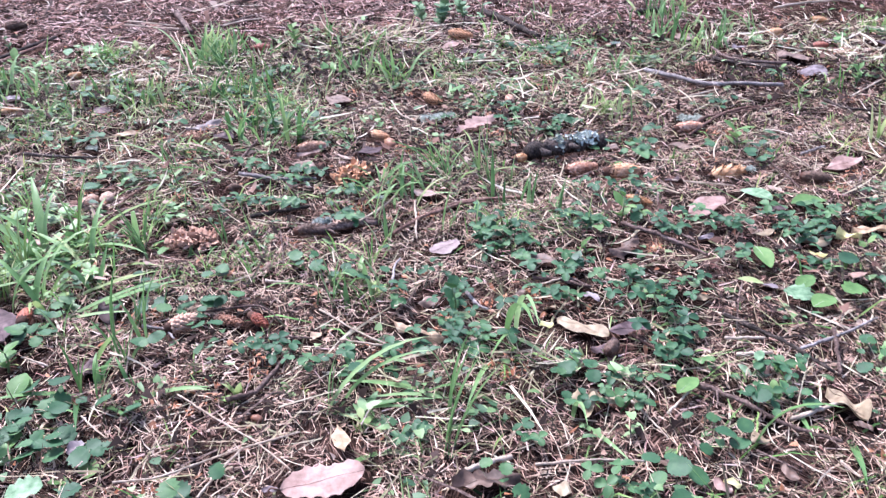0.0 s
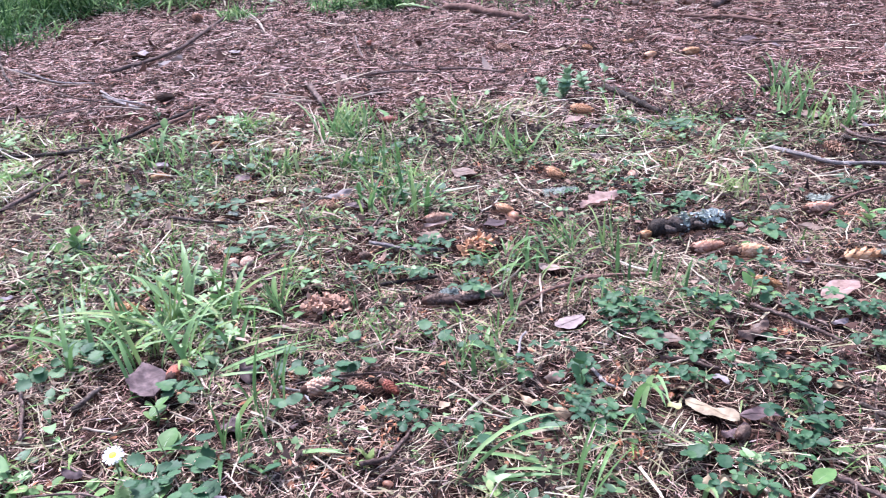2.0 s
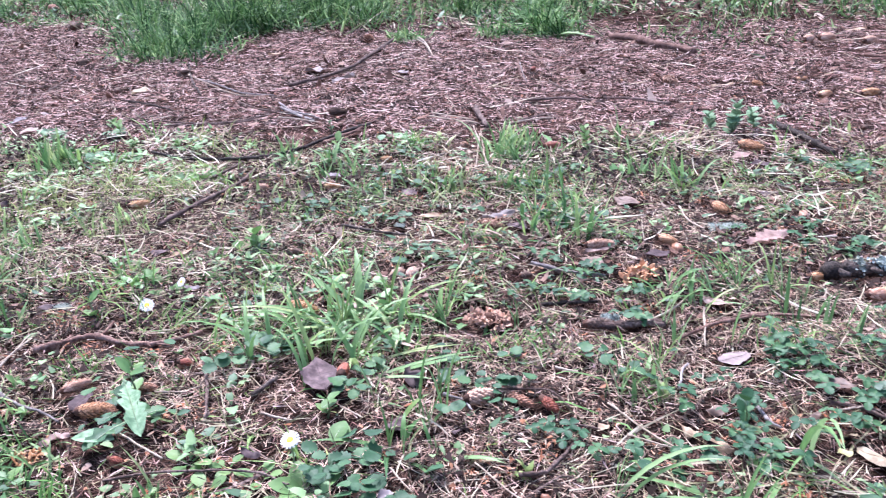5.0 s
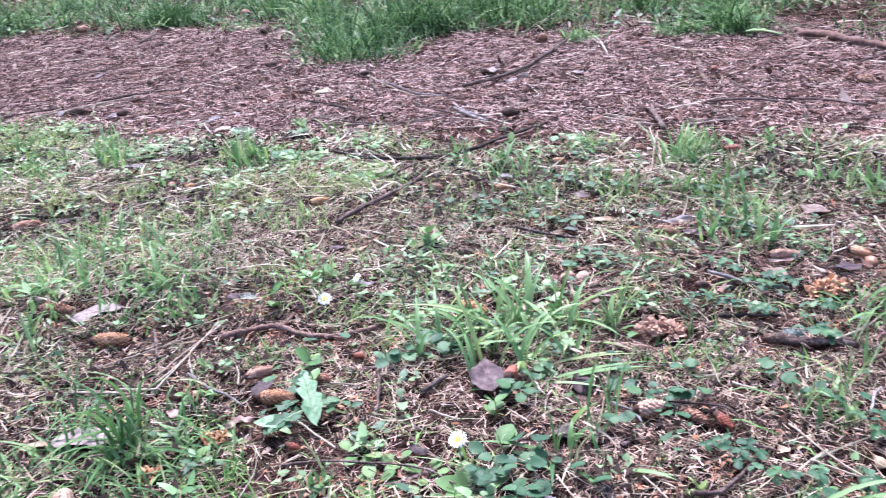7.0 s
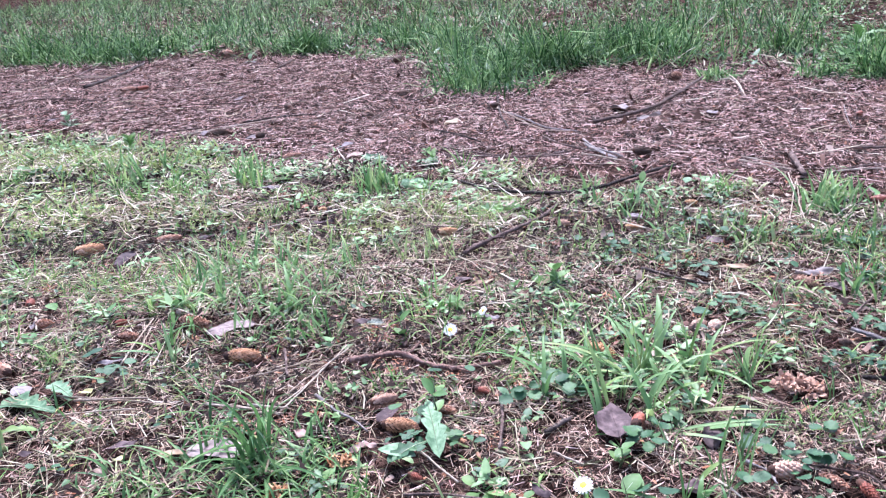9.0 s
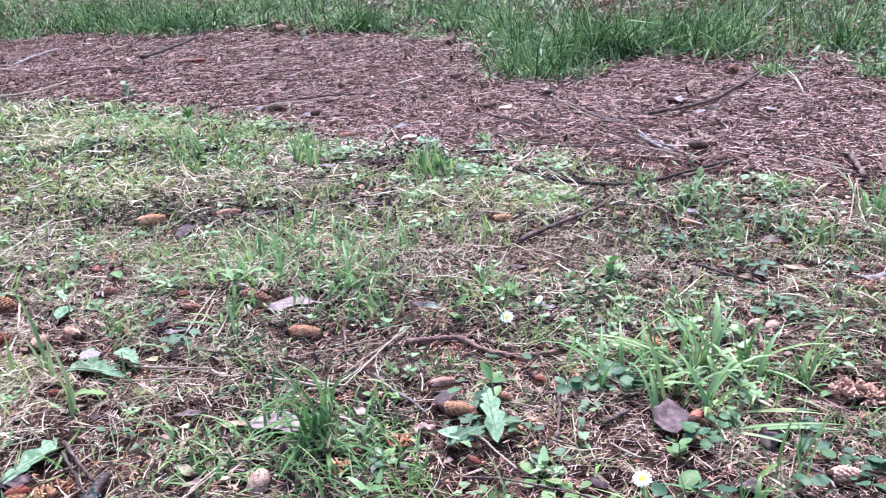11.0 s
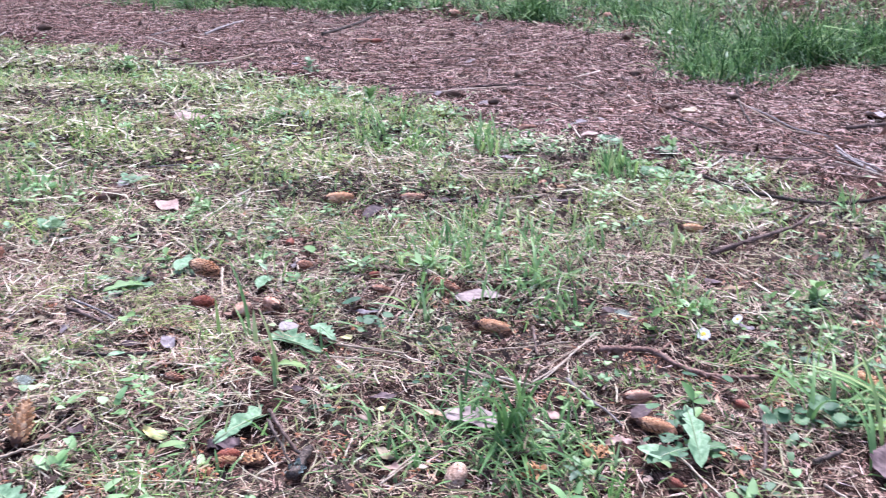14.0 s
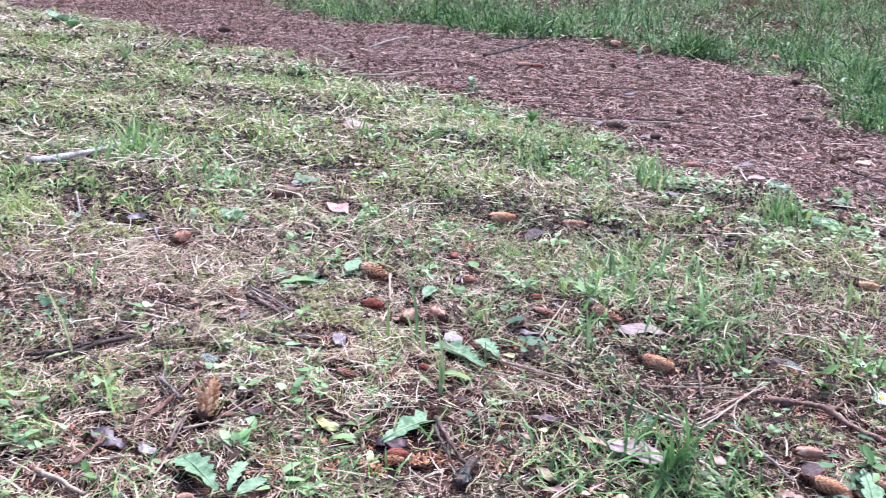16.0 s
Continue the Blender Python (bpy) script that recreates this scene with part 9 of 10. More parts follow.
rosette(-1.988, 0.779, 7, 0.03, seed=1226, kind='spoon', material=HERB, rise=32, label='fresh light green herb rosette in the meadow')
rosette(-1.751, 0.543, 9, 0.04, seed=1227, kind='pinnate', material=HERB, rise=32, label='fresh light green herb rosette in the meadow')
rosette(-1.813, 0.523, 7, 0.04, seed=1228, kind='pinnate', material=HERB, rise=32, label='fresh light green herb rosette in the meadow')
rosette(-2.612, 1.365, 9, 0.05, seed=1229, kind='oval', material=DANDELION, rise=32, label='fresh light green herb rosette in the meadow')
rosette(-2.653, 1.417, 7, 0.05, seed=1230, kind='oval', material=HERB, rise=32, label='fresh light green herb rosette in the meadow')
rosette(-2.59, 1.308, 7, 0.045, seed=1231, kind='oval', material=HERB, rise=32, label='fresh light green herb rosette in the meadow')
rosette(-2.592, 1.51, 8, 0.04, seed=1232, kind='oval', material=HERB, rise=32, label='fresh light green herb rosette in the meadow')
rosette(-3.289, 1.96, 5, 0.045, seed=1233, kind='pinnate', material=DANDELION, rise=32, label='fresh light green herb rosette in the meadow')
rosette(-2.632, 1.767, 9, 0.045, seed=1234, kind='oval', material=DANDELION, rise=32, label='fresh light green herb rosette in the meadow')
rosette(-2.647, 1.848, 7, 0.04, seed=1235, kind='oval', material=HERB, rise=32, label='fresh light green herb rosette in the meadow')
rosette(-2.124, 1.788, 8, 0.035, seed=1236, kind='oval', material=HERB, rise=32, label='fresh light green herb rosette in the meadow')
rosette(-2.327, 1.871, 6, 0.035, seed=1237, kind='spoon', material=DANDELION, rise=32, label='fresh light green herb rosette in the meadow')
rosette(-1.746, 1.922, 9, 0.04, seed=1238, kind='oval', material=DANDELION, rise=32, label='fresh light green herb rosette in the meadow')
rosette(-1.48, 1.738, 9, 0.035, seed=1239, kind='lobed', material=DANDELION, rise=32, label='fresh light green herb rosette in the meadow')
rosette(-1.576, 1.949, 6, 0.035, seed=1240, kind='lobed', material=DANDELION, rise=32, label='fresh light green herb rosette in the meadow')
rosette(-1.418, 1.762, 7, 0.03, seed=1241, kind='oval', material=DANDELION, rise=32, label='fresh light green herb rosette in the meadow')
rosette(-1.19, 1.624, 11, 0.03, seed=1242, kind='lobed', material=HERB, rise=32, label='fresh light green herb rosette in the meadow')
rosette(-1.164, 1.668, 9, 0.03, seed=1243, kind='lobed', material=HERB, rise=32, label='fresh light green herb rosette in the meadow')
rosette(-0.929, 1.874, 6, 0.03, seed=1244, kind='oval', material=DANDELION, rise=32, label='fresh light green herb rosette in the meadow')
rosette(-0.765, 1.188, 6, 0.03, seed=1245, kind='lobed', material=DANDELION, rise=32, label='fresh light green herb rosette in the meadow')
rosette(-0.937, 1.143, 6, 0.022, seed=1246, kind='oval', material=HERB, rise=32, label='fresh light green herb rosette in the meadow')
rosette(-0.892, 1.126, 6, 0.02, seed=1247, kind='oval', material=HERB, rise=32, label='fresh light green herb rosette in the meadow')
rosette(-0.864, 1.178, 7, 0.026, seed=1248, kind='spoon', material=HERB, rise=32, label='fresh light green herb rosette in the meadow')
rosette(-0.862, 1.305, 6, 0.028, seed=1249, kind='lobed', material=HERB, rise=32, label='fresh light green herb rosette in the meadow')
grass_tuft(-2.808, 0.456, 0.12, 24, 0.05, 'up', GRASS, seed=1250, width=1.1, label='upright light green grass tuft in the meadow')
grass_tuft(-2.672, 0.457, 0.11, 22, 0.04, 'up', GRASS_PALE, seed=1251, width=1.1, label='upright light green grass tuft in the meadow')
grass_tuft(-2.353, 0.567, 0.06, 24, 0.06, 'up', GRASS, seed=1252, width=1.1, label='upright light green grass tuft in the meadow')
grass_tuft(-2.304, 0.613, 0.05, 20, 0.05, 'up', GRASS, seed=1253, width=1.1, label='upright light green grass tuft in the meadow')
grass_tuft(-2.535, 1.165, 0.05, 12, 0.03, 'up', GRASS_PALE, seed=1254, width=1.1, label='upright light green grass tuft in the meadow')
grass_tuft(-2.288, 1.641, 0.1, 12, 0.02, 'up', GRASS, seed=1255, width=1.1, label='upright light green grass tuft in the meadow')
grass_tuft(-2.411, 1.547, 0.1, 16, 0.025, 'up', GRASS, seed=1256, width=1.1, label='upright light green grass tuft in the meadow')
grass_tuft(-2.259, 1.444, 0.07, 12, 0.02, 'up', GRASS_PALE, seed=1257, width=1.1, label='upright light green grass tuft in the meadow')
grass_tuft(-2.059, 1.679, 0.09, 16, 0.03, 'up', GRASS, seed=1258, width=1.1, label='upright light green grass tuft in the meadow')
grass_tuft(-1.947, 1.626, 0.08, 12, 0.03, 'up', GRASS, seed=1259, width=1.1, label='upright light green grass tuft in the meadow')
grass_tuft(-1.61, 1.726, 0.07, 18, 0.03, 'up', GRASS_PALE, seed=1260, width=1.1, label='upright light green grass tuft in the meadow')
grass_tuft(-1.54, 1.696, 0.06, 14, 0.03, 'up', GRASS, seed=1261, width=1.1, label='upright light green grass tuft in the meadow')
grass_tuft(-0.885, 1.785, 0.07, 10, 0.02, 'up', GRASS, seed=1262, width=1.1, label='upright light green grass tuft in the meadow')
grass_tuft(-0.532, 1.975, 0.09, 18, 0.03, 'up', GRASS_PALE, seed=1263, width=1.1, label='upright light green grass tuft in the meadow')
grass_tuft(-0.524, 2.048, 0.08, 14, 0.03, 'up', GRASS, seed=1264, width=1.1, label='upright light green grass tuft in the meadow')
grass_tuft(-0.982, 1.745, 0.05, 16, 0.03, 'up', GRASS, seed=1265, width=1.1, label='upright light green grass tuft in the meadow')
grass_tuft(-0.643, 1.702, 0.05, 14, 0.04, 'up', GRASS_PALE, seed=1266, width=1.1, label='upright light green grass tuft in the meadow')
grass_tuft(-0.619, 1.731, 0.05, 14, 0.04, 'up', GRASS, seed=1267, width=1.1, label='upright light green grass tuft in the meadow')
nub(-0.575, 1.262, 0.023, PALE_TIP, 'pale rounded cone standing on end', seed=1400)
nub(-0.551, 1.267, 0.024, PALE_TIP, 'pale rounded cone standing on end', seed=1401)
lone_leaf(-0.516, 3.469, 0.16, 150, kind='pinnate', material=HERB, width=0.6, tilt=12, z=0.03, label='bright green toothed leaf over a branch')
stick([(-0.703, 2.321), (-0.67, 2.246), (-0.628, 2.148)], 0.0085, 0.0065, BARK, label='short thick broken stick standing out of the grass', seed=1410, bumps=0.25)
stick([(-0.46, 3.583), (-0.368, 3.497), (-0.265, 3.382), (-0.208, 3.341), (-0.146, 3.258)], 0.0135, 0.0115, BARK_RED, label='thick brown fallen branch on the far path edge', seed=1411, twigs=1, bumps=0.22, name='fallen_log')
grass_tuft(-1.082, 0.726, 0.06, 15, 0.055, 'low', GRASS_DARK, seed=1420, width=0.5, label='lush sprawling grass close to the ground')
grass_tuft(-0.96, 0.683, 0.06, 15, 0.055, 'low', GRASS_DARK, seed=1421, width=0.5, label='lush sprawling grass close to the ground')
grass_tuft(-0.944, 0.615, 0.06, 15, 0.055, 'low', GRASS_DARK, seed=1422, width=0.5, label='lush sprawling grass close to the ground')
grass_tuft(-0.852, 0.634, 0.05, 24, 0.045, 'low', GRASS_DARK, seed=1423, width=0.75, label='lush sprawling grass close to the ground')
grass_tuft(-0.846, 0.695, 0.045, 20, 0.045, 'low', GRASS, seed=1424, width=0.75, label='lush sprawling grass close to the ground')
grass_tuft(-0.872, 0.586, 0.05, 24, 0.045, 'low', GRASS_DARK, seed=1425, width=0.75, label='lush sprawling grass close to the ground')
grass_tuft(-1.03, 0.66, 0.06, 15, 0.055, 'low', GRASS, seed=1426, width=0.5, label='lush sprawling grass close to the ground')


lichen_crust(0.168, 1.396, 0.062, 23, 0.0135, 0.021, LICHEN_PALE, 'crusty whitish lichen growing over a dark log', seed=1080)
lichen_crust(0.128, 1.380, 0.028, 22, 0.0132, 0.020, LICHEN, 'small grey-green lichen crust on a dark log', seed=1081, n=50)
lichen_crust(-1.030, 0.391, 0.030, 126, 0.0070, 0.014, LICHEN_BLUE, 'blue-green lichen crust on a short stick', seed=1082, n=36)
rosette(-1.690, 0.480, 7, 0.055, seed=1500, kind='pinnate', material=DANDELION, rise=18, label='dandelion rosette with toothed pale green leaves')
rosette(-1.716, 0.600, 5, 0.045, seed=1501, kind='pinnate', material=DANDELION, rise=24, label='dandelion rosette with toothed pale green leaves')


single_blades(0.015, 1.229, [('up', 0.085, 90, 5), ('up', 0.06, 200, 4)], GRASS, seed=1510)
single_blades(0.025, 1.187, [('up', 0.055, 80, 4), ('up', 0.045, 160, 4)], GRASS_DARK, seed=1511)
single_blades(0.065, 1.188, [('up', 0.07, 40, 5), ('up', 0.06, 70, 5)], GRASS, seed=1512)
single_blades(0.094, 1.165, [('up', 0.065, 60, 5), ('up', 0.05, 20, 4)], GRASS, seed=1513)
single_blades(0.050, 1.285, [('up', 0.05, 30, 5), ('arch', 0.06, 200, 4)], GRASS, seed=1514)
single_blades(-0.049, 1.289, [('arch', 0.12, 170, 4), ('arch', 0.13, 200, 4), ('arch', 0.10, 130, 4), ('up', 0.08, 150, 4), ('low', 0.11, 215, 4), ('arch', 0.09, 20, 4), ('up', 0.07, 60, 4)], GRASS, seed=1515, label='arching fresh green blades of a grass tuft')
single_blades(-0.003, 1.301, [('arch', 0.10, 160, 4), ('arch', 0.11, 110, 4), ('up', 0.09, 80, 4), ('low', 0.09, -20, 4), ('up', 0.06, 190, 4)], GRASS_PALE, seed=1516, label='arching fresh green blades of a grass tuft')
single_blades(-0.135, 1.110, [('up', 0.05, 170, 4), ('up', 0.055, 100, 5), ('up', 0.04, 10, 4)], GRASS, seed=1517)
grass_tuft(0.221, 1.590, 0.045, 16, 0.02, 'up', GRASS_PALE, seed=1518, width=0.8, label='small upright yellow-green grass tuft')
single_blades(0.258, 1.546, [('up', 0.06, 60, 5), ('up', 0.05, 120, 4)], GRASS_PALE, seed=1519)
stick([(-1.304, 3.646), (-1.182, 3.427), (-1.076, 3.157)], 0.0017, 0.0012, BARK_GREY, seed=1520, label='pale bare twig at the far side of the path')
stick([(-0.720, 3.046), (-0.678, 2.866), (-0.632, 2.708)], 0.0017, 0.0012, BARK_GREY, seed=1521, label='pale bare twig on the path')
stick([(-0.568, 2.724), (-0.486, 2.571), (-0.417, 2.499)], 0.0034, 0.0024, BARK, seed=1522)
stick([(-4.612, 2.871), (-4.395, 2.928), (-4.251, 2.985)], 0.0042, 0.003, WOOD_PALE, seed=1523, label='pale bare twig on the path')
stick([(-3.062, 2.45), (-2.953, 2.514), (-2.678, 2.493)], 0.003, 0.002, BARK, seed=1524)
stick([(-1.251, 2.265), (-1.186, 2.212), (-1.12, 2.143)], 0.0034, 0.0022, BARK_GREY, seed=1525)
spruce_cone(-0.650, 2.915, 0.036, 80, material=CONE_RED, seed=1526, width=0.4, split=False, label='small reddish cone on the path')


grass_tuft(-0.857, 0.602, 0.05, 16, 0.04, 'low', GRASS_DARK, seed=1530, width=0.5, label='fine sprawling grass over the litter')
grass_tuft(-0.846, 0.642, 0.05, 16, 0.04, 'low', GRASS, seed=1531, width=0.5, label='fine sprawling grass over the litter')
grass_tuft(-0.859, 0.568, 0.05, 16, 0.04, 'low', GRASS_DARK, seed=1532, width=0.5, label='fine sprawling grass over the litter')
grass_tuft(-0.914, 0.573, 0.05, 16, 0.04, 'low', GRASS, seed=1533, width=0.5, label='fine sprawling grass over the litter')
grass_tuft(-0.848, 0.685, 0.05, 16, 0.04, 'low', GRASS_DARK, seed=1534, width=0.5, label='fine sprawling grass over the litter')
grass_tuft(-0.794, 0.586, 0.05, 16, 0.04, 'low', GRASS_DARK, seed=1535, width=0.5, label='fine sprawling grass over the litter')
grass_tuft(-0.9, 0.66, 0.05, 16, 0.04, 'low', GRASS_DARK, seed=1536, width=0.5, label='fine sprawling grass over the litter')
grass_tuft(-0.96, 0.567, 0.05, 16, 0.04, 'low', GRASS_DARK, seed=1537, width=0.5, label='fine sprawling grass over the litter')
grass_tuft(-1.003, 0.563, 0.05, 16, 0.04, 'low', GRASS, seed=1538, width=0.5, label='fine sprawling grass over the litter')


single_blades(-1.403, 0.504, [('up', 0.082, 160, 6), ('arch', 0.06, 20, 5), ('up', 0.05, 230, 5)], GRASS_PALE, seed=1550, label='broad yellow-green grass blades out of the litter')
single_blades(-1.339, 0.526, [('up', 0.07, 150, 7), ('up', 0.045, 60, 5)], GRASS_PALE, seed=1551, label='broad yellow-green grass blades out of the litter')
single_blades(-1.232, 0.777, [('up', 0.085, 165, 6), ('up', 0.05, 90, 4)], GRASS, seed=1552, label='broad fresh green grass blades out of the litter')
single_blades(-1.229, 0.492, [('up', 0.06, 150, 6), ('low', 0.07, 190, 5)], GRASS, seed=1553, label='broad fresh green grass blades out of the litter')
straw([(-0.947, 0.451), (-0.956, 0.490), (-0.965, 0.528)], 2.2, WOOD_PALE, seed=1554)
dry_leaf(-1.149, 0.363, 0.046, 32, material=MAUVE_LEAF, seed=1555, width=0.7, shape=crenate, curl=0.06, label='dark purple-grey damp leaf among cone pieces')


# ---- loose litter and fine growth, past counting ----
def cloudy(x, y, f, ph):
    """A patchy value from 0 to 1 over the plan."""
    return 0.5 + 0.25 * np.sin(f * x + ph + 1.3 * np.sin(0.7 * f * y + ph)) + 0.25 * np.sin(f * 1.3 * y - 0.6 * f * x + 2 * ph)


def places(n, keep, x=(-8.0, 1.7), y=(-0.8, 4.6)):
    """Random places, denser near the walk; keep(x, y) gives the chance to stay."""
    out = np.empty((0, 2))
    while len(out) < n:
        p = np.stack([rng.uniform(*x, n), rng.uniform(*y, n)], -1)
        d = np.hypot(p[:, 0] + 0.2, p[:, 1])
        out_of_sight = np.clip(1.0 - np.maximum((p[:, 0] - 1.3) / 0.3 + 0.5 * np.sin(4 * p[:, 1]) + 0.35 * np.sin(11 * p[:, 1] + p[:, 0]), (-0.3 - p[:, 1]) / 0.32 + 0.4 * np.sin(3.1 * p[:, 0] + 1) + 0.25 * np.sin(7.3 * p[:, 0])), 0.0, 1.0)
        chance = keep(p[:, 0], p[:, 1]) * np.clip(1.35 / np.maximum(d, 0.5), 0.16, 1.0) * out_of_sight ** 2
        out = np.concatenate([out, p[rng.random(n) < chance]])
    return out[:n]


CELL = 0.004


def covered(extra):
    """A grid over the plan: where lying things hide the ground, widened by so many metres."""
    grid = np.zeros((2700, 1500), bool)
    for x, y, h in COVER:
        k = int((h + extra) / CELL) + 1
        i, j = int((x + 8.5) / CELL), int((y + 1.2) / CELL)
        if k < i < 2700 - k and k < j < 1500 - k:
            a = np.arange(-k, k + 1) * CELL
            grid[i - k:i + k + 1, j - k:j + k + 1] |= np.hypot(a[:, None], a[None, :]) <= h + extra
    return grid


HIDDEN, BESIDE, AROUND = covered(0.001), covered(0.011), covered(0.020)


def within(grid, x, y):
    return grid[np.clip(((x + 8.5) / CELL).astype(int), 0, 2699), np.clip(((y + 1.2) / CELL).astype(int), 0, 1499)]


def strips(name, p, length, width, az, pitch, bend, z, material, label, category, steps=2, flatten=0.5, curl=0.0):
    """Many narrow folded strips: needles, straws, blades. pitch and bend in radians: rise at the foot and its loss to the tip."""
    reach = np.broadcast_to(length, len(p))[:, None] * np.array([0.0, 0.35, 0.7, 1.0])
    way = np.broadcast_to(az, len(p))[:, None]
    sx, sy = p[:, :1] + reach * np.cos(way), p[:, 1:] + reach * np.sin(way)
    low = within(BESIDE, sx, sy).any(1)
    z = np.where(low, np.minimum(z, 0.006), z)
    pitch = np.where(low, pitch * 0.5, pitch)
    clear = AROUND if name in ("short_grass", "seedlings", "leaf_sprinkle", "moss_cushions") else HIDDEN
    keep = ~within(clear, sx, sy).any(1) | (rng.random(len(p)) < 0.08)
    p, length, width, az, pitch, bend, z, curl = (v[keep] if np.ndim(v) else v for v in (p, length, width, az, pitch, bend, z, curl))
    n = len(p)
    x, y, zz = p[:, 0].copy(), p[:, 1].copy(), lift(p[:, 0], p[:, 1]) + z
    rows, flat = [], flatten is None
    cols = 2 if flat else 3
    roll = rng.normal(0, 0.5, n)
    if flat and material not in (STRAW, BANK):
        width = width * np.clip(np.hypot(x + 0.2, y) / 1.8, 1.0, 1.35)
    for i in range(steps + 1):
        s = i / steps
        w = width * 0.5 * ((1 - s ** 3) * 0.9 + 0.1)
        a = az + curl * (s - 0.5)
        cx, sx = -np.sin(a) * w, np.cos(a) * w
        if flat:
            up = w * np.sin(roll)
            rows.append(np.stack([np.stack([x + cx, y + sx, zz + up], -1), np.stack([x - cx, y - sx, zz - up], -1)], 1))
        else:
            ridge = w * flatten
            rows.append(np.stack([np.stack([x + cx, y + sx, zz], -1), np.stack([x, y, zz + ridge], -1), np.stack([x - cx, y - sx, zz], -1)], 1))
        e = pitch - bend * (s + 0.5 / steps)
        st = length / steps
        x, y, zz = x + np.cos(a) * np.cos(e) * st, y + np.sin(a) * np.cos(e) * st, zz + np.sin(e) * st
    V = np.concatenate(rows, 1)
    if flat and steps == 1:
        V[:, 2] = (V[:, 2] + V[:, 3]) / 2
        V[:, :2] += 0.15 * (V[:, :2] - V[:, :2].mean(1, keepdims=True))
        me = quads(name, V[:, :3], np.arange(3 * n), 3)
        return tagged(dress(new(name, me), material), label, category, kind="stuff")
    k = cols * (steps + 1)
    cell = np.array([(cols * i + c, cols * i + c + 1, cols * i + c + cols + 1, cols * i + c + cols) for i in range(steps) for c in range(cols - 1)])
    Fc = (np.arange(n) * k)[:, None, None] + cell[None]
    return tagged(dress(new(name, quads(name, V, Fc)), material), label, category, kind="stuff")


def on_path(x, y):
    j = 0.10 * np.sin(3.1 * x + 2) + 0.07 * np.sin(9 * x + 4 * y)
    return np.clip((y - near_edge(x) + 0.16 + j) / 0.22, 0, 1) * np.clip((far_edge(x) + 0.15 - j - y) / 0.3, 0, 1)


def on_meadow(x, y):
    j = 0.08 * np.sin(4.3 * x + 1) + 0.05 * np.sin(11 * x + 5 * y)
    return np.clip((near_edge(x) + 0.02 + j - y) / 0.18, 0, 1)


def on_bank(x, y):
    j = 0.10 * np.sin(3.7 * x + 3) + 0.06 * np.sin(12 * x)
    return np.clip((y - far_edge(x) - j + 0.02) / 0.12, 0, 1)


def bank_bare(x, y):
    """The worn places of the bank, where needles and dead leaves show between the grass."""
    return np.clip(sum(np.exp(-((x - a) / c) ** 2 - ((y - b) / d) ** 2) for a, b, c, d in ((-1.2, 4.25, 0.36, 0.6), (-3.3, 4.2, 0.5, 0.5), (-4.3, 4.4, 0.28, 0.5), (-1.76, 3.95, 0.12, 0.35))), 0, 1)


def bare(x, y):
    """The open, needle-strewn part of the meadow."""
    return np.exp(-((x + 1.9) / 0.5) ** 2 - ((y - 0.35) / 0.42) ** 2)


def lush(x, y):
    """The damp hollow where grass grows thick and little litter lies loose."""
    return np.exp(-((x + 0.97) / 0.30) ** 2 - ((y - 0.68) / 0.24) ** 2)


def lying(n):
    return rng.uniform(0, 2 * math.pi, n), rng.normal(0.03, 0.16, n)


n = 220000
az, pitch = lying(n)
strips("needle_litter", places(n, lambda x, y: 0.22 + 0.78 * np.maximum(on_path(x, y), 0.7 * bank_bare(x, y)), x=(-9.0, 1.7), y=(-0.8, 4.8)), rng.uniform(0.010, 0.030, n), rng.uniform(0.0007, 0.0015, n), az, pitch * 1.2,
       rng.normal(0, 0.25, n), rng.uniform(0.0005, 0.020, n), NEEDLE_PATH, "fallen red-brown spruce needles covering the path", "needles", 1, None)
n = 120000
az, pitch = lying(n)
strips("needle_litter", places(n, lambda x, y: on_meadow(x, y) * (1 - 0.6 * lush(x, y)) * np.clip(0.1 + 0.3 * cloudy(x, y, 3.1, 0.4) + 0.9 * cloudy(x, y, 11.0, 5.0), 0.05, 1), y=(-0.8, 2.6)), rng.uniform(0.008, 0.020, n), rng.uniform(0.0006, 0.0012, n), az, pitch * 1.3,
       rng.normal(0, 0.3, n), rng.uniform(0.0005, 0.018, n), NEEDLE_RED, "fallen red-brown needles between the herbs", "needles", 1, None)
n = 80000
az, pitch = lying(n)
strips("needle_litter", places(n, lambda x, y: on_meadow(x, y) * (1 - 0.6 * lush(x, y)) * np.clip(1.3 * cloudy(x, y, 3.7, 1.4) + 0.05, 0.1, 1), y=(-0.8, 2.6)), rng.uniform(0.010, 0.026, n), rng.uniform(0.0006, 0.0013, n), az, pitch * 1.5,
       rng.normal(0, 0.35, n), rng.uniform(0.002, 0.018, n), NEEDLE_RED, "curved brown needles and fibres between the herbs", "needles", 2, None, curl=rng.normal(0, 0.6, n))
def by_the_walk(x, y):
    """1 on the stretch of meadow that the walk passes close by, fading outwards."""
    return on_meadow(x, y) * np.clip((1.75 - np.hypot((x + 0.45) * 0.9, y - 0.45)) / 0.6, 0, 1) * (1 - 0.75 * lush(x, y))


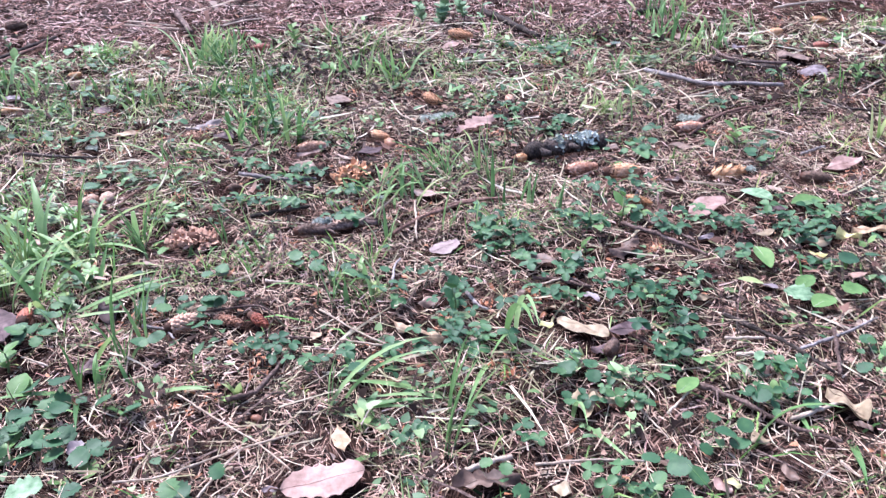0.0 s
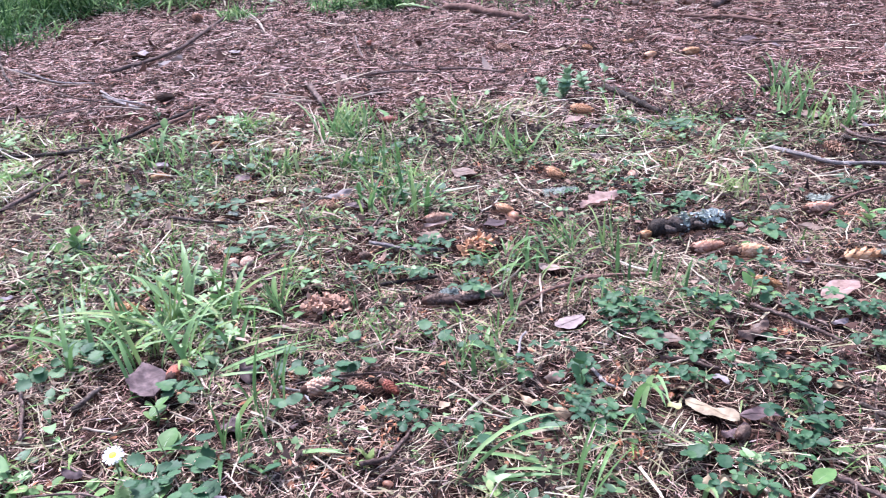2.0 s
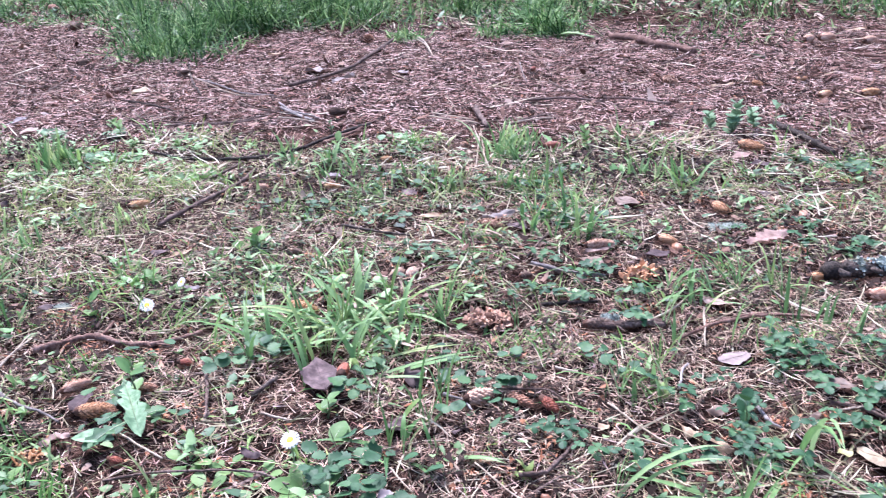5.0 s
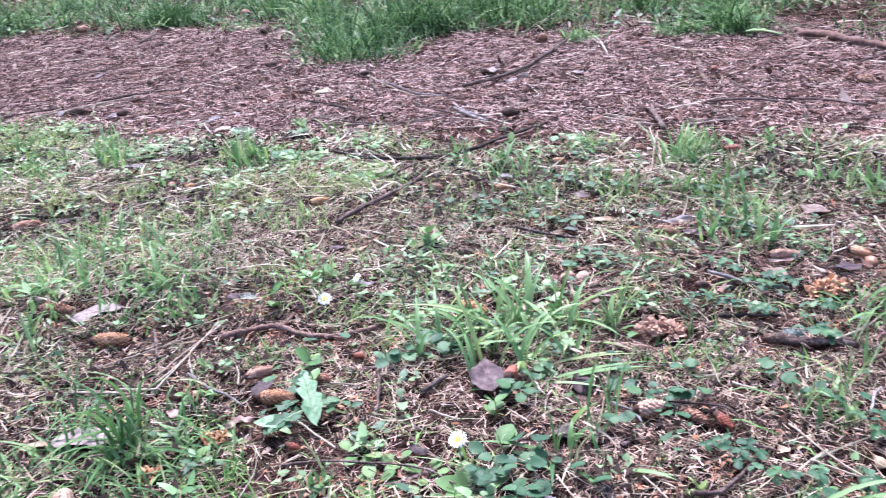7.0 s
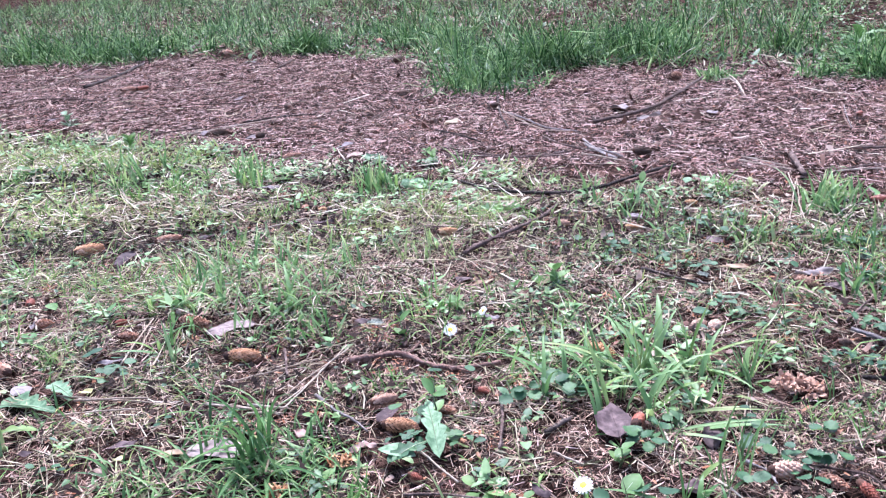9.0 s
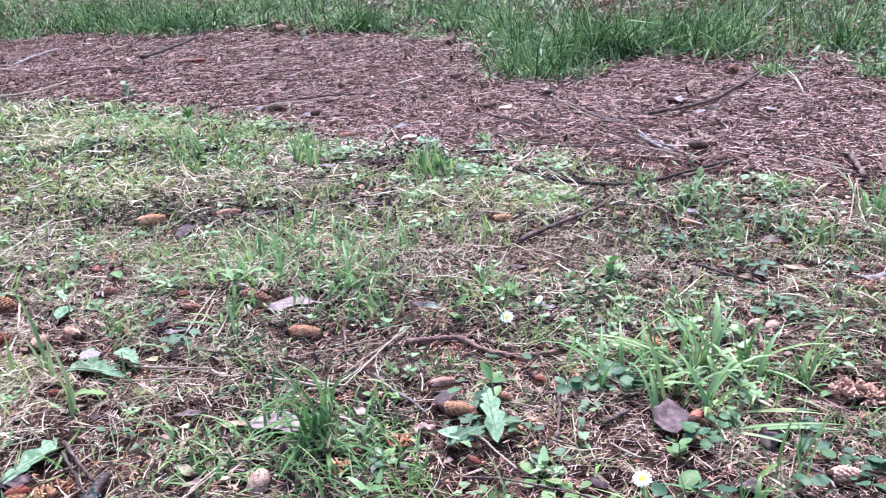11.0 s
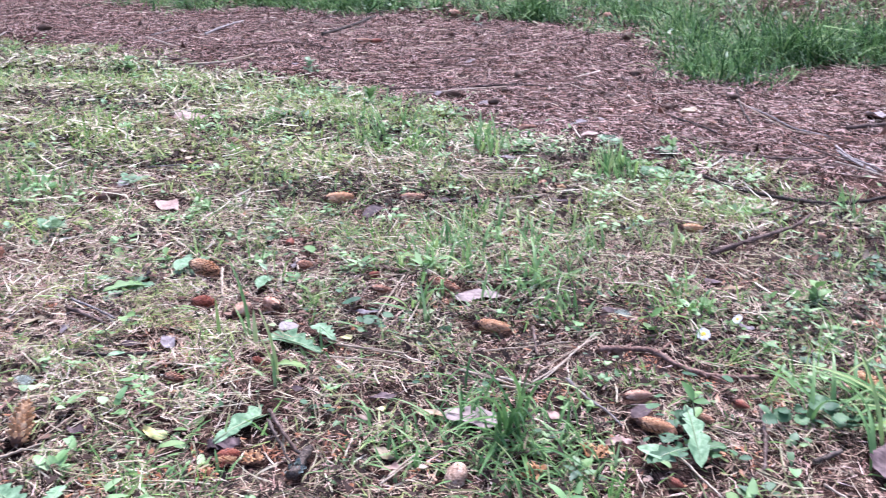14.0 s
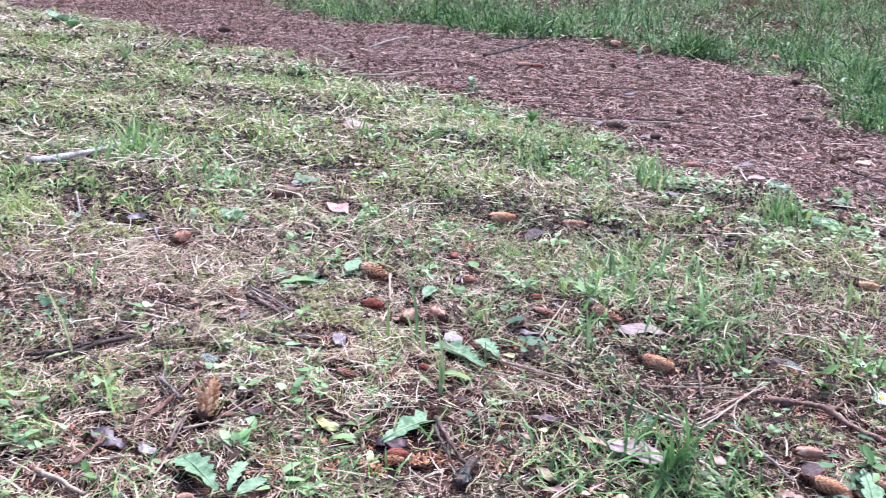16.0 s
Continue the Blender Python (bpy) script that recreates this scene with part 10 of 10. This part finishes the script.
n = 120000
az, pitch = lying(n)
strips("needle_litter", places(n, lambda x, y: by_the_walk(x, y) * np.clip(1.5 * cloudy(x, y, 9.0, 3.3) - 0.1, 0.06, 1), x=(-2.3, 1.3), y=(-0.6, 2.0)), rng.uniform(0.010, 0.026, n), rng.uniform(0.0008, 0.0015, n), az, pitch,
       rng.normal(0, 0.35, n), rng.uniform(0.001, 0.014, n), NEEDLE_RED, "dense brown needles close together on the ground", "needles", 1, None)
n = 24000
az, pitch = lying(n)
strips("needle_litter", places(n, lambda x, y: by_the_walk(x, y) * np.clip(1.5 * cloudy(x, y, 9.0, 3.3) - 0.3, 0.06, 1), x=(-2.3, 1.3), y=(-0.6, 2.0)), rng.uniform(0.012, 0.032, n), rng.uniform(0.0008, 0.0015, n), az, pitch * 1.2,
       rng.normal(0, 0.4, n), rng.uniform(0.004, 0.017, n), NEEDLE_TAN, "bleached tan needles on top of the brown ones", "needles", 2, None, curl=rng.normal(0, 0.5, n))
n = 4200
az, pitch = lying(n)
strips("dry_straw", places(n, lambda x, y: by_the_walk(x, y) * np.clip(cloudy(x, y, 5.0, 0.7) * 1.6 - 0.3, 0.1, 1), x=(-2.3, 1.3), y=(-0.6, 2.0)), rng.uniform(0.03, 0.10, n), rng.uniform(0.0012, 0.0026, n), az, pitch * 0.8,
       rng.normal(0.05, 0.3, n), rng.uniform(0.008, 0.020, n), MATTED, "flattened olive and tan grass stalks in the litter", "straw", 3, None, curl=rng.normal(0, 0.4, n))
n = 30000
az, pitch = lying(n)
strips("crumbs", places(n, lambda x, y: on_meadow(x, y) + 0.5 * on_path(x, y), y=(-1.2, 4.0)), rng.uniform(0.002, 0.007, n), rng.uniform(0.0015, 0.0045, n), az, pitch * 2.5,
       rng.normal(0, 0.5, n), rng.uniform(0.001, 0.015, n), CRUMB, "crumbs of bark and rotten leaves in the litter", "debris", 1, None)
n = 46000
az, pitch = lying(n)
strips("needle_litter", places(n, lambda x, y: on_meadow(x, y) * (1 - 0.6 * lush(x, y)) * (0.30 + np.clip(-x - 1.0, 0, 1.2) * 0.5) + 0.25 * on_path(x, y), x=(-8.0, 2.3), y=(-1.2, 4.2)), rng.uniform(0.013, 0.034, n), rng.uniform(0.0007, 0.0015, n), az, pitch * 1.2,
       rng.normal(0, 0.3, n), rng.uniform(0.004, 0.018, n), NEEDLE_TAN, "pale tan dry needles on top of the litter", "needles", 1, None)
n = 17000
az, pitch = lying(n)
strips("dry_straw", places(n, lambda x, y: on_meadow(x, y) * (0.3 + 0.5 * cloudy(x, y, 2.3, 1.9) + np.clip(-x - 0.8, 0, 0.6)) + 0.12 * on_path(x, y)), rng.uniform(0.025, 0.085, n), 0.0005 + rng.gamma(1.6, 0.00032, n), az, pitch * 0.9,
       rng.normal(0.05, 0.3, n), rng.uniform(0.006, 0.020, n), STRAW, "dry pale straw scattered over the litter", "straw", 2, None, curl=rng.normal(0, 0.45, n))
n = 30000
az, pitch = lying(n)
strips("matted_grass", places(n, lambda x, y: on_meadow(x, y) * np.clip(0.15 + 0.5 * cloudy(x, y, 2.7, 3.3) + 0.9 * cloudy(x, y, 10.0, 1.7) - 0.4 + np.clip(-x - 0.9, 0, 0.6) * 0.6, 0.04, 1)), rng.uniform(0.025, 0.085, n), rng.uniform(0.0006, 0.0013, n),
       az, np.abs(pitch) * 0.9, rng.normal(0.25, 0.3, n), rng.uniform(0.008, 0.020, n), MATTED, "long withered grass matted over the litter", "grass", 2, None, rng.normal(0, 0.35, n))
n = 9500
az, pitch = lying(n)
strips("bark_debris", places(n, lambda x, y: 0.6 * on_meadow(x, y) + 0.9 * on_path(x, y)), rng.uniform(0.004, 0.015, n), rng.uniform(0.002, 0.007, n), az, pitch * 1.8,
       rng.normal(0, 0.5, n), rng.uniform(0.002, 0.014, n), DEBRIS, "orange-brown flakes of bark and cone scales", "debris", flatten=0.3)
n = 4200
az, pitch = lying(n)
strips("small_twigs", places(n, lambda x, y: 0.5 * on_meadow(x, y) + on_path(x, y)), rng.uniform(0.03, 0.13, n), rng.uniform(0.0016, 0.0042, n), az, pitch * 0.4,
       rng.normal(0, 0.12, n), rng.uniform(0.004, 0.014, n), BARK, "short dark twig bits strewn over the needles", "twigs", 4, 1.0, rng.normal(0, 0.5, n))

n = 30000
az, pitch = lying(n)
strips("needle_litter", places(n, lambda x, y: on_path(x, y), x=(-8.5, 2.0), y=(0.4, 4.5)), rng.uniform(0.014, 0.036, n), rng.uniform(0.0009, 0.0018, n), az, pitch,
       rng.normal(0, 0.25, n), rng.uniform(0.006, 0.020, n), NEEDLE_PATH, "pale and dark needle sprays on the path", "needles", 1, None)
n = 7000
az, pitch = lying(n)
strips("leaf_scraps", places(n, lambda x, y: on_bank(x, y) + 0.1 * on_path(x, y), x=(-9.0, 2.0), y=(1.5, 7.0)), rng.uniform(0.015, 0.05, n), rng.uniform(0.008, 0.025, n), az, pitch * 2.0,
       rng.normal(0, 0.8, n), rng.uniform(0.006, 0.03, n), CRUMB, "scraps of dead brown leaves under the grass", "debris", 2, 0.2)
n = 4500
az, pitch = lying(n)
strips("small_twigs", places(n, lambda x, y: on_path(x, y), x=(-8.0, 2.0), y=(0.6, 4.4)), rng.uniform(0.02, 0.07, n), rng.uniform(0.0014, 0.0032, n), az, pitch * 0.5,
       rng.normal(0, 0.12, n), rng.uniform(0.006, 0.016, n), NEEDLE_PATH, "bits of red and pale twigs among the path's needles", "twigs", 2, 0.9, rng.normal(0, 0.4, n))


n = 520
az, pitch = lying(n)
strips("small_twigs", places(n, lambda x, y: on_path(x, y), x=(-7.0, 1.6), y=(0.6, 4.4)), rng.uniform(0.07, 0.20, n), rng.uniform(0.002, 0.005, n), az, pitch * 0.2,
       rng.normal(0, 0.08, n), rng.uniform(0.010, 0.020, n), BARK, "slender dark twigs lying on the path", "twigs", 4, 0.9, rng.normal(0, 0.4, n))
n = 420
az, pitch = lying(n)
strips("small_twigs", places(n, lambda x, y: on_path(x, y), x=(-7.0, 1.6), y=(0.6, 4.4)), rng.uniform(0.06, 0.18, n), rng.uniform(0.0015, 0.004, n), az, pitch * 0.2,
       rng.normal(0, 0.08, n), rng.uniform(0.012, 0.022, n), BLEACHED, "slender bleached twigs and stalks on the path", "twigs", 4, 0.9, rng.normal(0, 0.4, n))


def green_patches(x, y):
    return on_meadow(x, y) * np.clip(cloudy(x, y, 4.1, 2.7) * 1.2 + cloudy(x, y, 15.0, 0.6) * 1.3 - 0.95 + np.clip((-x - 0.6) * 0.45, 0, 0.6), 0.05, 1) * np.clip(0.75 - x * 0.5, 0.45, 1) * (1 - 0.85 * bare(x, y))


n = 34000
strips("short_grass", places(n, green_patches, x=(-8.0, 2.3)), rng.uniform(0.014, 0.055, n), rng.uniform(0.0009, 0.0021, n),
       rng.uniform(0, 6.283, n), rng.uniform(0.05, 1.3, n), rng.uniform(0.1, 1.3, n), rng.uniform(0.0, 0.010, n), FINE_GREEN, "short thin grass and moss shoots in the litter", "grass", 2, None)
n = 13000
strips("leaf_sprinkle", places(n, green_patches, x=(-8.0, 2.3)), rng.uniform(0.006, 0.016, n), rng.uniform(0.004, 0.009, n),
       rng.uniform(0, 6.283, n), rng.uniform(-0.2, 0.7, n), rng.uniform(-0.2, 0.9, n), rng.uniform(0.006, 0.022, n), SPRINKLE, "tiny green leaves of low herbs in the litter", "leaves", 2, -0.25)

n = 1700
strips("edge_herbs", places(n, lambda x, y: np.exp(-((y - near_edge(x) + 0.22) / 0.17) ** 2) * np.clip(cloudy(x, y, 13.0, 1.1) * 2.4 - 0.9, 0, 1) * np.clip(-x - 0.7, 0.15, 1), x=(-7.0, 1.0), y=(0.5, 2.6)), rng.uniform(0.009, 0.022, n), rng.uniform(0.005, 0.011, n),
       rng.uniform(0, 6.283, n), rng.uniform(0.0, 1.0, n), rng.uniform(0.0, 1.2, n), rng.uniform(0.006, 0.035, n), EDGE, "light green herb leaves along the path edge", "leaves", 3, -0.2)

n = 15000
strips("moss_cushions", places(n, lambda x, y: on_meadow(x, y) * np.clip(cloudy(x, y, 3.7, 4.1) * 2.2 - 0.9 + np.clip((y - near_edge(x) + 0.5) * 0.8, 0, 0.4) * np.clip(-x - 1.2, 0, 1), 0.01, 1), x=(-8.0, 1.2)), rng.uniform(0.008, 0.020, n), rng.uniform(0.0012, 0.0026, n),
       rng.uniform(0, 6.283, n), rng.uniform(0.2, 1.5, n), rng.uniform(0.0, 1.0, n), rng.uniform(0.002, 0.010, n), MOSS, "yellow-green moss and seedling cushions", "moss", 1, None)


def bank_places(n):
    p = places(n, lambda x, y: on_bank(x, y) * (1 - 0.93 * bank_bare(x, y)) * np.clip(cloudy(x, y, 3.1, 0.9) * 2.4 + cloudy(x, y, 9.0, 2.2) * 3.2 - 2.65, 0.006, 1), x=(-13.0, 2.5), y=(1.0, 11.0))
    rest = [p]
    for x, y, hh, k, sp in CLUMPS:
        rest.append(np.stack([x + rng.normal(0, sp * 0.6, k), y + rng.normal(0, sp * 0.6, k)], -1))
    return np.concatenate(rest)


p = bank_places(22000)
n = len(p)
length = rng.uniform(0.06, 0.25, n) * (1 - 0.5 * bank_bare(p[:, 0], p[:, 1])) * (0.05 + 0.9 * cloudy(p[:, 0], p[:, 1], 3.1, 0.9) + 1.1 * cloudy(p[:, 0], p[:, 1], 9.0, 2.2))
o = 22000
for x, y, hh, k, sp in CLUMPS:
    length[o:o + k] = hh * rng.uniform(0.5, 1.2, k)
    o += k
strips("bank_grass", p, length, rng.uniform(0.0026, 0.0075, n), rng.uniform(0, 6.283, n), rng.uniform(0.6, 1.5, n), rng.uniform(0.2, 2.2, n), rng.uniform(-0.003, 0.01, n),
       BANK, "dense green grass on the bank beyond the path", "grass", 2, None)

n = 4200
strips("bank_herbs", places(n, lambda x, y: on_bank(x, y + 0.08) * np.clip(cloudy(x, y, 7.0, 3.1) * 2.4 - 1.0, 0.03, 1), x=(-11.0, 2.3), y=(1.0, 8.0)), rng.uniform(0.015, 0.05, n), rng.uniform(0.008, 0.022, n),
       rng.uniform(0, 6.283, n), rng.uniform(0.0, 1.0, n), rng.uniform(0.0, 1.2, n), rng.uniform(0.006, 0.06, n), SPRINKLE, "broad-leaved herbs between the bank's grass", "leaves", 3, -0.2)
n = 5000
az, pitch = lying(n)
strips("dry_straw", places(n, lambda x, y: on_bank(x, y + 0.1) * (1 + 0.5 * bank_bare(x, y)), x=(-11.0, 2.3), y=(1.0, 8.0)), rng.uniform(0.05, 0.16, n), rng.uniform(0.002, 0.005, n), az, np.abs(pitch) * 2.0,
       rng.normal(0.2, 0.4, n), rng.uniform(0.004, 0.03, n), MATTED, "withered pale grass on the bank", "straw", 3, None, rng.normal(0, 0.5, n))


def gathered(n, each, spread, keep, x=(-6.5, 1.6), y=(-1.0, 2.5)):
    """Places in small clumps: n clumps of so many pieces; also the bearing of each piece from its clump's heart."""
    c = np.repeat(places(n, keep, x, y), each, 0)
    size = np.repeat(rng.uniform(0.5, 1.4, n), each)
    a = rng.uniform(0, 6.283, len(c))
    d = spread * size * np.sqrt(rng.random(len(c)))
    return c + np.stack([d * np.cos(a), d * np.sin(a)], -1), a, size


def meadow_mix(x, y):
    return on_meadow(x, y) * (1 - 0.8 * bare(x, y)) * np.clip(0.45 - x * 0.5, 0.28, 1) * np.clip(1.9 * cloudy(x, y, 6.0, 4.4) - 0.55 + np.clip(-x - 0.6, 0, 1) * 0.25, 0.05, 1)


p, a, size = gathered(650, 11, 0.014, meadow_mix)
n = len(p)
strips("seedlings", p, size * rng.uniform(0.008, 0.022, n), size * rng.uniform(0.006, 0.012, n), a + rng.normal(0, 0.4, n), rng.uniform(-0.1, 0.8, n), rng.uniform(0.0, 1.0, n), rng.uniform(0.010, 0.026, n),
       EDGE, "clumps of small light green seedlings in the litter", "leaves", 3, -0.2)
p, a, size = gathered(900, 15, 0.016, meadow_mix)
n = len(p)
strips("short_grass", p, size * rng.uniform(0.025, 0.075, n), rng.uniform(0.0015, 0.0034, n), a + rng.normal(0, 0.7, n), rng.uniform(0.5, 1.45, n), rng.uniform(0.2, 1.6, n), rng.uniform(0.0, 0.006, n),
       TUFT_GREEN, "small tufts of thin bright grass in the litter", "grass", 2, None)
p, a, size = gathered(260, 16, 0.03, lambda x, y: on_meadow(x, y) * np.exp(-((y - near_edge(x) + 0.24) / 0.13) ** 2), x=(-4.3, -2.7), y=(0.8, 2.0))
n = len(p)
strips("moss_cushions", p, size * rng.uniform(0.010, 0.026, n), rng.uniform(0.0016, 0.0034, n), a + rng.normal(0, 0.7, n), rng.uniform(0.2, 1.4, n), rng.uniform(0.2, 1.2, n), rng.uniform(0.002, 0.010, n),
       MOSS, "bright yellow-green moss along the path edge", "moss", 1, None)
n = 6500
strips("short_grass", places(n, lambda x, y: np.exp(-((x + 1.45) / 0.5) ** 2 - ((y - 0.42) / 0.42) ** 2) * (1 - 0.9 * lush(x, y)) * np.clip(cloudy(x, y, 9.0, 3.3) * 2.0 - 0.5, 0.1, 1), x=(-2.6, -0.7), y=(-0.5, 1.3)), rng.uniform(0.016, 0.045, n), rng.uniform(0.0009, 0.0017, n), rng.uniform(0, 6.283, n), rng.uniform(0.0, 0.8, n),
       rng.uniform(0.1, 1.2, n), rng.uniform(0.008, 0.018, n), MOSS, "fine yellow-green grass creeping over the needles", "grass", 2, None)
n = 4300
az, pitch = lying(n)
strips("dry_straw", places(n, lambda x, y: np.exp(-((x + 1.55) / 0.45) ** 2 - ((y - 0.40) / 0.45) ** 2) * (1 - 0.9 * lush(x, y)), x=(-2.8, -0.7), y=(-0.6, 1.3)), rng.uniform(0.015, 0.055, n), rng.uniform(0.0008, 0.0017, n), az, np.abs(pitch) * 1.1,
       rng.normal(0.05, 0.35, n), rng.uniform(0.012, 0.022, n), BLEACHED, "thin bleached grass stems lying over the needles", "straw", 2, None, rng.normal(0, 0.4, n))
n = 5000
strips("moss_cushions", places(n, lambda x, y: on_meadow(x, y) * np.clip(cloudy(x, y, 6.0, 2.1) * 2.2 - 0.8, 0.05, 1), x=(-6.0, -2.0), y=(-0.2, 2.0)), rng.uniform(0.016, 0.05, n), rng.uniform(0.0022, 0.0045, n), rng.uniform(0, 6.283, n), rng.uniform(0.0, 1.1, n),
       rng.uniform(0.1, 1.2, n), rng.uniform(0.010, 0.022, n), MOSS, "light yellow-green moss and grass of the open meadow", "moss", 2, None)
p, a, size = gathered(420, 14, 0.018, lambda x, y: on_meadow(x, y) * np.clip(2.0 * cloudy(x, y, 7.0, 1.7) - 0.6, 0.05, 1), x=(-0.9, 1.3), y=(0.6, 2.1))
n = len(p)
strips("short_grass", p, size * rng.uniform(0.02, 0.06, n), rng.uniform(0.0012, 0.0028, n), a + rng.normal(0, 0.7, n), rng.uniform(0.3, 1.4, n), rng.uniform(0.2, 1.6, n), rng.uniform(0.0, 0.006, n),
       TUFT_GREEN, "small tufts of thin bright grass between clover", "grass", 2, None)
p, a, size = gathered(380, 9, 0.018, lambda x, y: on_meadow(x, y) * np.clip(2.0 * cloudy(x, y, 6.5, 0.3) - 0.5, 0.05, 1), x=(-0.9, 1.3), y=(0.6, 2.1))
n = len(p)
strips("leaf_sprinkle", p, size * rng.uniform(0.008, 0.016, n), size * rng.uniform(0.006, 0.011, n), a + rng.normal(0, 0.4, n), rng.uniform(-0.1, 0.6, n), rng.uniform(0.0, 0.9, n), rng.uniform(0.010, 0.024, n),
       SPRINKLE, "small dark green leaves of low herbs in the litter", "leaves", 2, -0.2)
# dark scraps, also strewn as painted shade: litter gaps, the hollow, the path's right
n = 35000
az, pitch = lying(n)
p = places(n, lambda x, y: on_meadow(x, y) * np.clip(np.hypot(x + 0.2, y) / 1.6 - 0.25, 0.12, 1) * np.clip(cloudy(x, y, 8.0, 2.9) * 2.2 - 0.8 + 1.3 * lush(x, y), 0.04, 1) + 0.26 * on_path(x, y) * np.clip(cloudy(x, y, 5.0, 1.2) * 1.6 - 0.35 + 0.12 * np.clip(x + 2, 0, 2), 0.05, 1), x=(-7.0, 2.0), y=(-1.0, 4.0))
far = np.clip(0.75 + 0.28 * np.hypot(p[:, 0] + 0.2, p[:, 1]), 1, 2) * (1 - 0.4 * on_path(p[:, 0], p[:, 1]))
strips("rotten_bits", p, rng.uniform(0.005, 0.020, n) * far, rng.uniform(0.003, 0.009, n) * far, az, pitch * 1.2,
       rng.normal(0, 0.5, n), rng.uniform(0.009, 0.022, n), ROTTEN_GAPS, "dark rotten bits of bark and leaf, also standing in for shaded gaps in the litter", "debris", 1, None)
n = 4200
az, pitch = lying(n)
strips("leaf_scraps", places(n, lambda x, y: on_meadow(x, y) * np.clip((np.hypot(x + 0.2, y) - 0.85) / 0.7, 0.0, 1) * np.clip(cloudy(x, y, 7.0, 0.2) * 1.8 - 0.5, 0.08, 1), x=(-7.0, 2.0), y=(-1.0, 2.6)), rng.uniform(0.008, 0.024, n), rng.uniform(0.005, 0.013, n), az, pitch * 1.6,
       rng.normal(0, 0.8, n), rng.uniform(0.010, 0.020, n), CRUMB, "scraps of dry brown and tan leaves in the litter", "debris", 3, 0.2)


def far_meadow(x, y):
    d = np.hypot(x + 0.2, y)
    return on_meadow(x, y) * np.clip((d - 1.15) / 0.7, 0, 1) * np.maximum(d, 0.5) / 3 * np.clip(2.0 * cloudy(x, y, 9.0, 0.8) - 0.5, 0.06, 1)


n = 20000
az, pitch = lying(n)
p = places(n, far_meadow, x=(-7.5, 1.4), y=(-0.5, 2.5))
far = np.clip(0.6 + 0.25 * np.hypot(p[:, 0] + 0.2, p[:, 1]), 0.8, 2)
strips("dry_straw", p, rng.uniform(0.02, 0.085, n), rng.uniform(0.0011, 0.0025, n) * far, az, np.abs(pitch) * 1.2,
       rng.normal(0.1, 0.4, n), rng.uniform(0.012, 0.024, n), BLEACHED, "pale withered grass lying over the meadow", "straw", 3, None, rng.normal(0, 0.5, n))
n = 15000
strips("short_grass", places(n, lambda x, y: far_meadow(x, y) * (1 - 0.85 * bare(x, y)) * np.clip(0.3 - x * 0.5, 0.1, 1) * np.clip(cloudy(x, y, 5.5, 3.0) * 2.2 - 0.7, 0.06, 1), x=(-7.5, 1.0), y=(-0.5, 2.5)), rng.uniform(0.015, 0.060, n), rng.uniform(0.0014, 0.0030, n), rng.uniform(0, 6.283, n), rng.uniform(0.1, 1.4, n),
       rng.uniform(0.2, 1.5, n), rng.uniform(0.004, 0.012, n), MOSS, "light yellow-green grass of the meadow", "grass", 2, None)

p, a, size = gathered(300, 40, 0.028, lambda x, y: on_meadow(x, y) * np.clip(1.0 + x * 0.25, 0.3, 1))
n = len(p)
strips("cone_debris", p, rng.uniform(0.003, 0.011, n), rng.uniform(0.0012, 0.0042, n), rng.uniform(0, 6.283, n), rng.normal(0.1, 0.4, n), rng.normal(0, 0.6, n), rng.uniform(0.009, 0.020, n),
       RUSTY, "rust-red heaps of chewed cone scales and needles", "debris", 1, 0.3)

n = 10000
az, pitch = lying(n)
strips("needle_litter", places(n, lambda x, y: on_meadow(x, y) * np.clip(bare(x, y) * 1.3, 0, 1), x=(-3.6, -0.4), y=(-0.8, 1.6)), rng.uniform(0.012, 0.045, n), rng.uniform(0.0008, 0.0016, n), az, pitch, rng.normal(0, 0.25, n), rng.uniform(0.010, 0.021, n),
       NEEDLE_PINK, "loose pinkish dry needles on open ground", "needles", 1, None)
